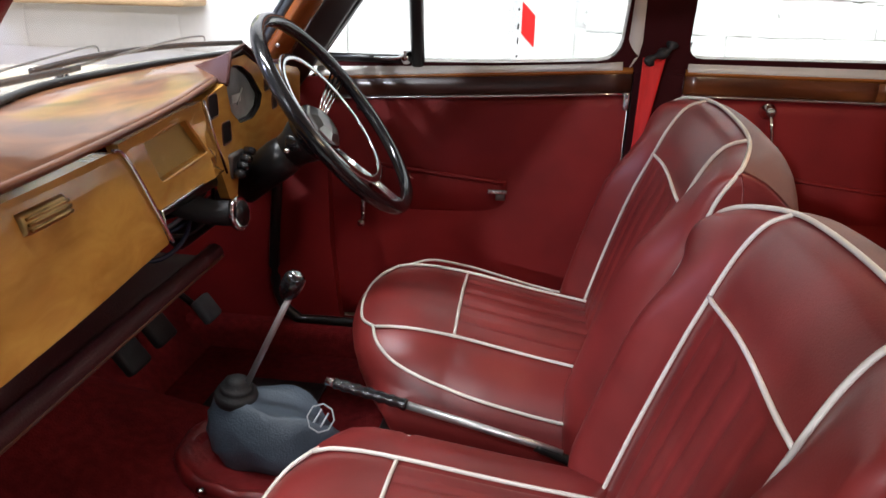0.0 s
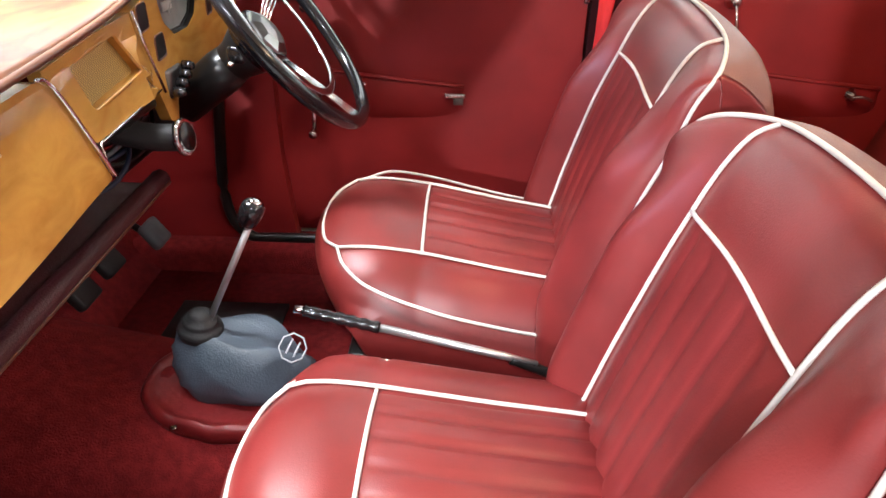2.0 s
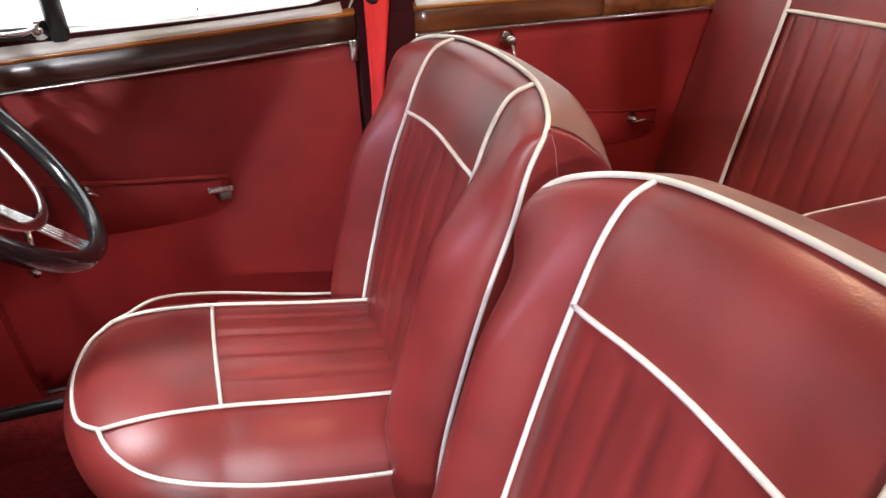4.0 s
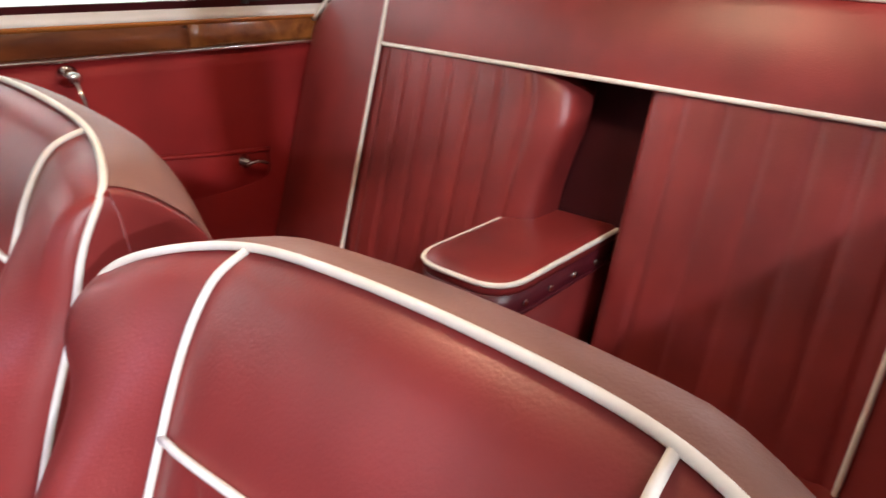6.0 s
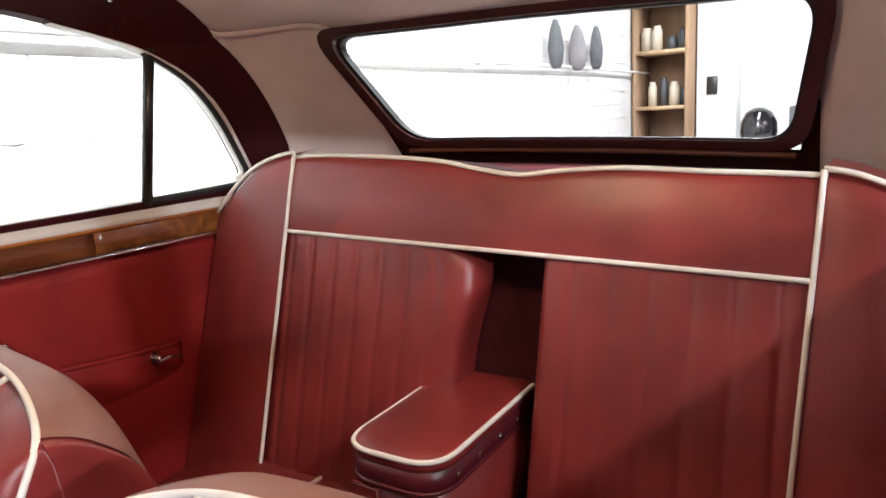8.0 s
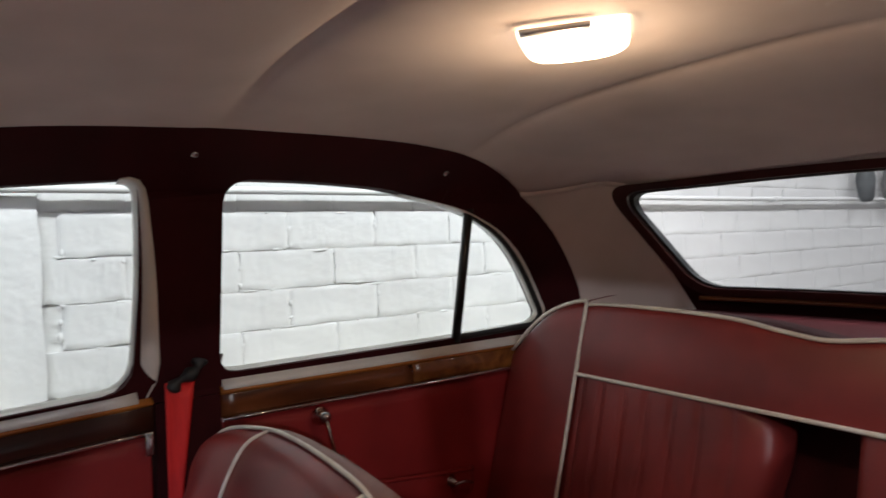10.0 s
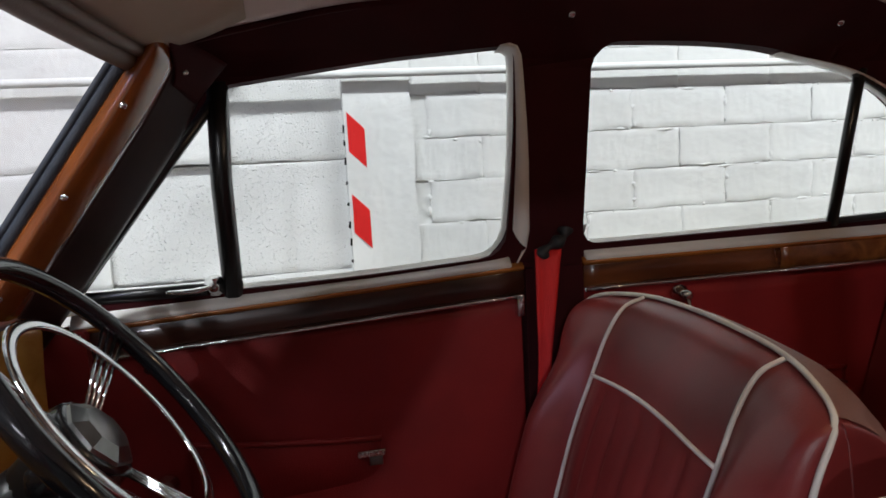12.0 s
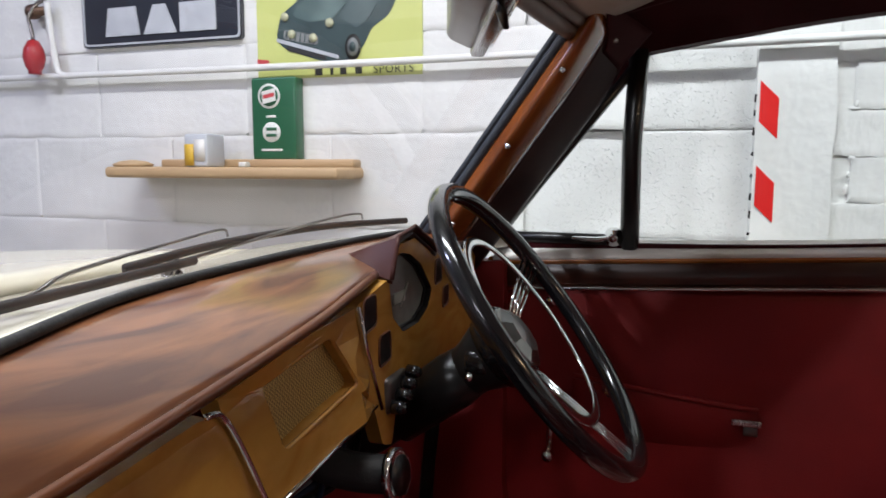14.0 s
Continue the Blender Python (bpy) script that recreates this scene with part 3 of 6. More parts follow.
# outer panels and wheels that carry the shell
def flank(x, edge_y, edge_z, out):
    return lambda w: (edge_y + (out - edge_y) * math.sin(math.pi / 2 * min(1.0, w * 1.6)) - 0.05 * max(0.0, w - 0.6), edge_z + (0.24 - edge_z) * w ** 1.5)
for s in (1, -1):
    def front_wing(t, w, s=s):
        y, z = flank(0, 0.60 - 0.22 * t, 1.038 - 0.10 * t * t - 0.14 * (0.4 + t), 0.71 - 0.10 * t ** 3)(w)
        return Vector((-0.76 - 1.15 * t, s * y, z))
    part("front_wing", surface(front_wing, steps(0, 1, 16), steps(0, 1, 16), (0, -s * 0.012, 0)), CREAM_PAINT, car, "cream painted front wing")
    def rear_wing(t, w, s=s):
        y, z = flank(0, 0.56, 1.05 - 0.30 * t ** 1.6, 0.71 - 0.08 * t ** 3)(w)
        return Vector((1.26 + 0.99 * t, s * y, z))
    part("rear_wing", surface(rear_wing, steps(0, 1, 16), steps(0, 1, 16), (0, -s * 0.012, 0)), CREAM_PAINT, car, "cream painted rear wing")
    for x in (-1.25, 1.55):
        w = part("wheel", lathe([(0.20, -0.03), (0.21, 0.02), (0.16, 0.04), (0.06, 0.05), (0.03, 0.07)], (x, s * 0.60, 0.31), (0, s, 0), 28), CREAM_PAINT, car)
        part("tyre", lathe([(0.20, -0.06), (0.29, -0.065), (0.31, -0.03), (0.31, 0.03), (0.29, 0.06), (0.21, 0.055)], (x, s * 0.60, 0.31), (0, s, 0), 36), RUBBER, w, "black rubber tyre")
part("front_panel", block(-1.92, -1.90, -0.60, 0.60, 0.26, 0.86, 0.008), CREAM_PAINT, car)
part("tail_panel", block(2.24, 2.26, -0.60, 0.60, 0.26, 0.80, 0.008), CREAM_PAINT, car)
part("windscreen_seal", tube([(base_x(y) - 0.004, y, 1.060) for y in steps(-0.56, 0.50, 40)], 0.0048), RUBBER, car, "black rubber windscreen seal")

SEAL_RUBBER = shade("blue_grey_rubber", (0.035, 0.042, 0.055), 0.5, second=(0.022, 0.026, 0.034), scale=25, bump=0.2)
DARKWOOD = shade("dark_brown_varnish", (0.030, 0.007, 0.005), 0.55, second=(0.016, 0.004, 0.004), scale=9, spec=0.2)
HEADER_VINYL = shade("grey_brown_vinyl", (0.17, 0.125, 0.105), 0.5, second=(0.13, 0.093, 0.078), scale=12, bump=0.2, bump_scale=300)
# A pillars
def pillar(s):
    lo, hi = Vector((-0.525, s * 0.475, 1.035)), Vector((-0.258, s * 0.425, 1.385))
    d = (hi - lo).normalized()
    across = Vector((0.76, 0, -0.65)).normalized()
    def cover(t, w):
        turn = max(0.0, (w - 0.24) / 0.76)
        end = max(0.0, (t - 0.72) / 0.28) ** 2
        return lo.lerp(hi, t - 0.02 * end * w) + across * (-0.004 + 0.078 * w * (1 - 0.20 * end)) + Vector((0, s * (0.110 * turn ** 1.35 - 0.016 * math.sin(math.pi * min(1.0, w / 0.6))), 0))
    part("pillar_cover", surface(cover, steps(-0.05, 1.0, 24), steps(0, 0.56, 12), (0, s * 0.02, 0)), PILLARWOOD, car, "amber varnished wooden windscreen pillar cover")
    part("pillar_trim", surface(cover, steps(-0.05, 1.0, 24), steps(0.56, 1, 14), (0, s * 0.02, 0)), DARKWOOD, car, "dark brown varnished pillar edge")
    part("windscreen_seal", tube([lo.lerp(hi, t) + across * -0.010 + Vector((0, 0.004 * s, 0)) for t in steps(-0.02, 1.02, 10)], 0.009), SEAL_RUBBER, car, "blue grey ribbed rubber windscreen seal")
    part("windscreen_seal", tube([lo.lerp(hi, t) + across * -0.021 + Vector((0, 0.002 * s, 0)) for t in steps(-0.02, 1.02, 10)], 0.0055), SEAL_RUBBER, car)
    for t in (0.49, 0.79, 0.15):
        p = lo.lerp(hi, t) + across * 0.020 - Vector((0, s * 0.014, 0))
        part("screw", lathe([(0.0045, -0.002), (0.0045, 0.001), (0.002, 0.0025)], p, (0, -s, 0), 10), CHROME, car)
    # dark cloth gusset that joins the pillar, the roof rail and the side trim
    def gusset(t, w):
        p = cover(0.92 + 0.11 * t, 0.66 - 0.36 * t ** 2 + (0.34 + 0.36 * t ** 2) * w)
        return p + Vector((0, -s * (0.0045 + 0.004 * math.sin(math.pi * t)), 0.0)) + Vector((0.030 * w * t, 0, 0.012 * t * w))
    part("pillar_gusset", surface(gusset, steps(0, 1, 8), steps(0, 1, 10), (0, s * 0.012, 0)), MAROON, car, "dark maroon cloth gusset at the pillar head")
    p = gusset(0.45, 0.30)
    part("screw", lathe([(0.0045, -0.002), (0.0045, 0.001), (0.002, 0.0025)], p, (0, -s, 0), 10), CHROME, car)
    return lo, hi
for s in (1, -1):
    lo, hi = pillar(s)
part("door_pillar", tube([(-0.44, -0.575, 0.98), (-0.305, -0.55, 1.165), (-0.16, -0.51, 1.375)], 0.040, segs=16), VINYL, car, "red trimmed front door pillar")
def header(y, dx=0.0, dz=0.0):
    k = 1 - (y / 0.42) ** 2
    return Vector((-0.292 - 0.042 * k + dx, y, 1.352 + 0.010 * k + dz))
part("header_rail", tube([header(y) for y in steps(-0.43, 0.43, 24)], 0.0125, segs=12), HEADER_VINYL, car, "grey brown padded rail above the windscreen")
part("header_rail", tube([header(y, 0.016, 0.010) for y in steps(-0.43, 0.43, 24)], 0.0085, segs=10), HEADER_VINYL, car)
def header_cloth(y, t):
    top = lining(-0.15, max(-1.0, min(1.0, y / 0.46)), 0.004)
    return header(y, 0.018, 0.012).lerp(Vector((top.x, y, top.z)), t) - Vector((0, 0, 0.006 * math.sin(math.pi * t)))
part("header_lining", surface(header_cloth, steps(-0.44, 0.44, 24), steps(0, 1, 8), (0, 0, 0.006)), CLOTH_BROWN, car, "grey brown cloth above the windscreen")
def screen(t, a):
    lo = Vector((base_x(a * 0.48) + 0.0, a * 0.50, 1.066))
    hi = Vector((-0.285 - 0.05 * (1 - a * a), a * 0.43, 1.40))
    return lo.lerp(hi, t)
pane = part("windscreen", surface(screen, steps(0, 1, 8), steps(-1, 1, 20)), SCREEN_GLASS, car, "clear windscreen")
pane.visible_shadow = False

# ---- doors ----


def waist(x):
    return 0.985 + 0.054 * min(0.0, x - 0.25)


def strip_bar(x0, x1, s, z0, z1, y_lift, bow, material, name, parent, label="", n=14):
    """A capping along the waist: heights above the waist line, rounded towards the cabin."""
    def f(x, a):
        z = waist(x) + z0 + (z1 - z0) * a
        return Vector((x, s * (0.626 - y_lift - bow * math.sin(math.pi * a)), z))
    return part(name, surface(f, steps(x0, x1, n), steps(0, 1, 8), (0, s * 0.02, 0)), material, parent, label)


def crank(at, s, parent, swing):
    """A chrome window winder: boss, arm and knob."""
    x, z = at
    y = s * 0.618
    w = part("window_winder", lathe([(0.017, 0), (0.017, 0.006), (0.011, 0.014), (0.010, 0.03), (0.004, 0.034)], (x, y, z), (0, -s, 0), 20), CHROME, parent, "chrome window winder")
    tip = Vector((x + 0.075 * math.cos(swing), y - s * 0.036, z + 0.075 * math.sin(swing)))
    part("arm", tube([Vector((x, y - s * 0.028, z)), Vector((x, y - s * 0.03, z)).lerp(tip, 0.5), tip], 0.006, flat=0.6), CHROME, w)
    part("knob", lathe([(0.006, 0), (0.010, 0.006), (0.011, 0.018), (0.007, 0.026)], tip, (0, -s, 0), 16), CHROME, w)


def pull(at, s, parent, length=0.05):
    x, z = at
    y = s * 0.622
    h = part("door_handle", lathe([(0.016, 0), (0.015, 0.004), (0.008, 0.008), (0.007, 0.024)], (x, y, z), (0, -s, 0), 18), CHROME, parent, "small chrome inner door handle")
    part("lever", tube(smooth_line([(x - 0.006, y - s * 0.026, z), (x + length * 0.4, y - s * 0.030, z + 0.003), (x + length, y - s * 0.024, z - 0.006)], 5), 0.0055, flat=0.7), CHROME, h)


def grip_plate(at, s, parent):
    """A small chrome door release: a ribbed bar over a short tab."""
    x, z = at
    y = s * 0.616
    p = part("door_release", block(x - 0.023, x + 0.023, *sorted((y, y - s * 0.007)), z - 0.001, z + 0.010, 0.002), CHROME, parent, "ribbed chrome door release")
    for k in range(6):
        part("rib", block(x - 0.021 + 0.0075 * k, x - 0.017 + 0.0075 * k, *sorted((y - s * 0.006, y - s * 0.010)), z, z + 0.009, 0.001), CHROME, p)
    part("tab", block(x - 0.004, x + 0.018, *sorted((y - s * 0.001, y - s * 0.005)), z - 0.017, z - 0.001, 0.002), DULL_METAL, p)


def pocket(x0, x1, z0, z1, s, parent):
    """A map pocket: bulged flap with a rolled top edge."""
    def f(x, a):
        u = (x - x0) / (x1 - x0)
        z = z0 + (z1 - z0) * a - 0.03 * u * a
        return Vector((x, s * (0.630 - 0.017 * math.sin(math.pi * min(1, 0.1 + 0.85 * u)) ** 0.6 * math.sin(math.pi * (0.08 + 0.62 * a))), z))
    p = part("map_pocket", surface(f, steps(x0, x1, 20), steps(0, 1, 12), (0, s * 0.006, 0)), VINYL, parent, "red vinyl map pocket")
    part("welt", tube([f(x, 1.0) for x in steps(x0, x1, 16)], 0.005), VINYL, p)


def lower_panel(x0, x1, s, parent, front_curve):
    loop = rounded([(x0, 0.40 if front_curve else 0.40), (x1, 0.40), (x1, waist(x1)), (x0, waist(x0))], [0.05 if front_curve else 0.02, 0.02, 0.003, 0.003])
    def place(x, z):
        bulge = 0.008 * math.sin(math.pi * min(1, max(0, (z - 0.40) / 0.58))) * math.sin(math.pi * min(1, max(0, (x - x0) / (x1 - x0))))
        return (x, s * (0.632 - bulge), z)
    part("trim_panel", plate(loop, [], place, (0, s * 0.03, 0), steps(x0 + 0.03, x1 - 0.03, 14), steps(0.45, 0.95, 10)), VINYL, parent, "plain red vinyl door trim panel")
    part("door_skin", surface(lambda x, z: Vector((x, s * (0.70 + 0.03 * math.sin(math.pi * (z - 0.3) / 0.9)), z)), steps(x0, x1, 10), steps(0.36, 1.03, 10), (0, -s * 0.01, 0)), CREAM_PAINT, parent, "cream painted outer door skin")


def rim_sweep(path, centre, width, s, parent, label=""):
    """A rounded painted surround along the edge of a window opening."""
    n = len(path)
    pts = [Vector(p) for p in path]

    def f(i, w):
        t = pts[min(i + 1, n - 1)] - pts[max(i - 1, 0)]
        out = Vector((t.y, -t.x)).normalized()
        if out.dot(pts[i] - Vector(centre)) < 0:
            out = -out
        p = pts[i] + out * (width(i, pts[i]) * w - 0.004)
        low = max(0.0, min(1.0, (1.10 - pts[i].y) / 0.04))
        deep = 0.016 * (1 - w) ** 2 * (1 - low) + 0.034 * (1 - w) * low
        return Vector(on_side(s, -deep + (0.009 - 0.006 * low) * math.sin(math.pi * (0.1 + 0.9 * w)))(p.x, p.y))
    part("window_rim", surface(f, list(range(n)), steps(0, 1, 8), (0, s * 0.012, 0)), GREY_PAINT, parent, label)


def front_door(s):
    d = root("front_door", (0, s * 0.64, 0.40), "closed front car door, red vinyl panel with walnut capping and chrome strip", "car door", "car doors")
    lower_panel(-0.455, 0.255, s, d, True)
    strip_bar(-0.455, 0.258, s, 0.004, 0.046, 0.004, 0.004, WALNUT, "capping", d, "dark walnut window capping")
    strip_bar(-0.455, 0.258, s, 0.040, 0.056, 0.0, 0.010, WALNUT_EDGE, "capping_edge", d, "amber rounded edge of the capping")
    c = part("chrome_strip", tube([(x, s * 0.620, waist(x)) for x in steps(-0.455, 0.253, 12)], 0.0045, flat=0.9), CHROME, d, "thin chrome strip")
    part("end_cap", block(0.243, 0.257, *sorted((s * 0.614, s * 0.630)), waist(0.25) - 0.035, waist(0.25) + 0.004, 0.003), CHROME, c)
    # grey window surround, sill and rear upright
    k = [i for i, p in enumerate(FRONT_HOLE) if p[0] > 0.12 and p[1] > 1.3][0]
    rim_sweep(FRONT_HOLE[k:] + [(-0.445, 1.030)], (0.0, 1.2), lambda i, p: (0.006 + min(1.0, i / 8) * 0.026 + 0.016 * max(0.0, (1.2 - p.y) / 0.15)) if p.x > 0.2 else (0.002 if p.y > 1.3 else 0.018), s, d, "light grey painted window surround")
    low = curve_at([(-0.445, 1.029), (0.0, 1.039), (0.20, 1.054), (0.225, 1.064)])
    part("window_sill", surface(lambda x, t: Vector((x, s * (0.6135 + 0.036 * t), (waist(x) + 0.0535) * (1 - t) + (low(x) + 0.004) * t + 0.003 * math.sin(math.pi * t))), steps(-0.445, 0.236, 20), steps(0, 1, 5), (0, s * 0.012, -0.008)), GREY_PAINT, d, "pale grey painted window sill")
    # quarter light divider, its lower rail and catch
    part("window_divider", tube([on_side(s, -0.004)(-0.212, 1.028), on_side(s, -0.004)(-0.212, 1.20), on_side(s, -0.004)(-0.203, 1.345)], 0.0155, segs=6), BLACK, d, "black quarter light divider")
    part("window_divider", tube([on_side(s, -0.006)(-0.455, 1.040), on_side(s, -0.006)(-0.22, 1.040)], 0.011, segs=6), BLACK, d)
    part("window_divider", tube([on_side(s, -0.002)(-0.452, 1.030), on_side(s, -0.002)(-0.330, 1.176), on_side(s, -0.002)(-0.205, 1.325)], 0.0085, segs=6), BLACK, d)
    k = part("catch", lathe([(0.017, 0), (0.016, 0.006), (0.010, 0.012), (0.009, 0.022), (0.005, 0.026)], on_side(s)(-0.238, 1.046), (0, -s, 0), 14), CHROME, d, "chrome quarter light catch")
    e = Vector(on_side(s, 0.022)(-0.238, 1.050))
    part("lever", tube(smooth_line([e + Vector((0.004, 0, 0.010)), e, e + Vector((-0.025, -s * 0.006, -0.006)), e + Vector((-0.066, -s * 0.012, -0.004))], 5), [0.007] * 6 + [0.006, 0.007, 0.008, 0.009, 0.009, 0.0085, 0.008, 0.007, 0.006, 0.003], flat=0.5), CHROME, k)
    g = part("window_pane", plate(FRONT_HOLE, [], on_side(s, -0.02), None, (), (1.36,)), GLASS, d)
    g.visible_shadow = False
    crank((-0.332, 0.745), s, d, -1.57)
    part("lock_knob", lathe([(0.013, 0), (0.012, 0.004), (0.007, 0.009), (0.006, 0.018), (0.010, 0.024), (0.009, 0.030)], (-0.335, s * 0.618, 0.936), (0, -s, 0), 16), CHROME, d, "small chrome lock knob")
    grip_plate((-0.018, 0.747), s, d)
    pocket(-0.30, 0.0, 0.690, 0.800, s, d)
    pull((-0.235, 0.782), s, d, 0.02)
    return d


def rear_door(s):
    d = root("rear_door", (0.7, s * 0.64, 0.40), "closed rear car door, red vinyl panel with burr walnut capping", "car door", "car doors")
    lower_panel(0.370, 1.16, s, d, False)
    strip_bar(0.368, 0.755, s, 0.004, 0.046, 0.004, 0.004, WALNUT_MID, "capping", d, "brown walnut window capping")
    strip_bar(0.7555, 1.15, s, 0.004, 0.046, 0.004, 0.004, BURR, "capping", d, "amber burr walnut capping")
    strip_bar(0.368, 1.15, s, 0.040, 0.056, 0.0, 0.010, WALNUT_EDGE, "capping_edge", d)
    part("chrome_strip", tube([(x, s * 0.620, waist(x)) for x in steps(0.370, 1.15, 10)], 0.0045, flat=0.9), CHROME, d, "thin chrome strip")
    k = [i for i, p in enumerate(REAR_HOLE) if p[0] > 0.66][0]
    rim_sweep(REAR_HOLE[k:] + REAR_HOLE[:5], (0.7, 1.2), lambda i, p: (0.001 + 0.015 * min(1.0, i / 14) if p.y > 1.09 else 0.022) * min(1.0, max(0.0, (len(REAR_HOLE) - k + 4 - i) / 5)), s, d, "light grey painted window surround")
    part("window_sill", surface(lambda x, t: Vector((x, s * (0.6135 + 0.034 * t), (waist(x) + 0.0535) * (1 - t) + (1.0655 + 0.0065 * (x - 0.368) / 0.7) * t + 0.003 * math.sin(math.pi * t))), steps(0.372, 1.12, 20), steps(0, 1, 5), (0, s * 0.012, -0.008)), GREY_PAINT, d, "pale grey painted window sill")
    part("window_divider", tube([on_side(s, -0.006)(0.874, 1.06), on_side(s, -0.006)(0.878, 1.34)], 0.0105, segs=6), BLACK, d, "black window divider")
    part("window_seal", tube([on_side(s, -0.004)(u, v) for u, v in REAR_HOLE if u > 0.86], 0.007, segs=6), RUBBER, d)
    g = part("window_pane", plate(REAR_HOLE, [], on_side(s, -0.02), None, (), (1.36,)), GLASS, d)
    g.visible_shadow = False
    crank((0.545, 0.962), s, d, -1.4)
    pocket(0.62, 0.90, 0.715, 0.815, s, d)
    pull((0.835, 0.772), s, d, 0.04)
    return d


front_door(1)
rear_door(1)
rear_door(-1)
for s in (1, -1):
    for x, z in ((0.302, 1.414), (0.772, 1.402)):
        part("screw", lathe([(0.006, -0.002), (0.006, 0.001), (0.003, 0.003)], on_side(s)(x, z), (0, -s, -0.6), 10), CHROME, car)

# ---- front seats ----


def front_seat(label, mid, slide, lift_c, tip, pitch, drop, face, rear, PH, curl, dip, slant, low_out, back_shift, full, bow):
    """A seat with its middle at y = 0, moved to mid by its root; the cushion slides, the backrest stands as it was set."""
    seat = root("front_seat", (0, 0, 0.33), label, "car seat", "front seats")
    HALF = 0.222

    # cushion: sections across, lofted from the rear to the rolled front
    def section(h, w, crown):
        top = []
        for i in range(-24, 25):
            a = i / 24
            y = a * 0.118
            z = h + crown * (1 - a * a)
            top.append((y, z))
        left = [(-0.150 - low_out * 0.2, h - 0.010 + full * 0.012), (-0.178 - low_out * 0.5, h - 0.030 + full * 0.022), (-0.196 - low_out, h - 0.058 + full * 0.030), (-HALF - low_out, h - 0.095 + full * 0.034), (-HALF - 0.002 - low_out, h - 0.14 + full * 0.02), (-0.195, h - 0.185)]
        pts = [(y, z) for y, z in left[::-1]] + top + [(-y, z) for y, z in left]
        return [(y * w, z) for y, z in pts]
    stations = [(0.215, 1.0, 0.548), (0.15, 1, 0.556), (0.06, 1, 0.566), (-0.02, 1, 0.577), (-0.085, 1, 0.586), (-0.0955, 1, 0.582), (-0.106, 1, 0.588), (-0.15, 1, 0.592), (-0.19, 0.985, 0.590),
                (-0.222, 0.945, 0.582), (-0.244, 0.88, 0.568), (-0.258, 0.80, 0.548), (-0.264, 0.72, 0.520)]
    bm = bmesh.new()
    rows = []
    for x, w, h in stations:
        row = []
        for y, z in section(h, w, 0.016):
            if x > -0.094 and abs(y) < 0.116:
                z -= 0.0042 * abs(math.cos(math.pi * (y / 0.116 + 1) / 2 * 5)) ** 10
            if x < -0.2:
                z = max(z, 0.395) if z > h - 0.02 else 0.395 + (z - (h - 0.187)) * (h - 0.395) / 0.187
            else:
                z = z if z > h - 0.1 else 0.395 + (z - (h - 0.187)) * ((h - 0.1) - 0.395) / 0.087
            tuck = 0.085 * max(0.0, (0.555 - z) / 0.16) ** 1.25 * max(0.0, min(1.0, (-0.15 - x) / 0.10))
            tuck += 0.036 * min(1.0, abs(y) / 0.18) ** 2.2 * max(0.0, min(1.0, (-0.15 - x) / 0.10))
            row.append(bm.verts.new((x + slide(x) + tuck, y, z + lift_c + tip * y - pitch * (x + 0.06))))
        rows.append(row)
    for a, b in zip(rows, rows[1:]):
        for j in range(len(a) - 1):
            bm.faces.new((a[j], a[j + 1], b[j + 1], b[j]))
    bm.faces.new(rows[0]), bm.faces.new(rows[-1])
    c = part("cushion", bm, LEATHER, seat, "red leather seat cushion")
    R = 0.0030
    h_at = curve_at([(-0.264, 0.520), (-0.258, 0.548), (-0.244, 0.568), (-0.222, 0.582), (-0.19, 0.590), (-0.15, 0.592), (-0.085, 0.586), (-0.02, 0.577), (0.06, 0.566), (0.15, 0.556), (0.215, 0.548)])

    def cord(pts, to, r=R):
        part("piping", tube([(x + slide(x), y, z + lift_c + tip * y - pitch * (x + 0.06)) for x, y, z in pts], r), PIPING, to)
    for s in (1, -1):
        cord([(x, s * 0.120, h_at(x) + 0.003) for x in steps(0.20, -0.19, 16)] + [(-0.213, s * 0.117, h_at(-0.213) + 0.002)], c)
        cord(smooth_line([(0.18, s * (0.212 + low_out), h_at(0.18) - drop), (0.05, s * (0.214 + low_out), h_at(0.05) - drop), (-0.08, s * (0.213 + low_out), h_at(-0.08) - drop * 0.86), (-0.16, s * (0.195 + low_out * 0.6), h_at(-0.16) - drop * 0.55), (-0.20, s * 0.152, h_at(-0.2) - 0.014), (-0.214, s * 0.117, h_at(-0.214) + 0.002)], 6), c)
    cord(smooth_line([(-0.213, -0.117, h_at(-0.213) + 0.002), (-0.236, -0.085, h_at(-0.236) + 0.006), (-0.246, -0.03, h_at(-0.246) + 0.014), (-0.246, 0.03, h_at(-0.246) + 0.014), (-0.236, 0.085, h_at(-0.236) + 0.006), (-0.213, 0.117, h_at(-0.213) + 0.002)], 6), c)
    cord([(-0.0955, y, h_at(-0.0955) + 0.016 * (1 - (y / 0.118) ** 2) - 0.001) for y in steps(-0.118, 0.118, 14)], c)

    # backrest: side outline carried across, with wings proud of the centre and the top corners curling forward
    front = smooth_line([Vector((x, z, 0)) for x, z in face], 6)
    back = smooth_line([Vector((x, z, 0)) for x, z in (face[-1],) + rear], 5)[1:]
    outline = front + back
    NF = len(front)
    top_of = outline[NF - 1].y
    core = Vector((face[-1][0] - 0.04, 0.72, 0))

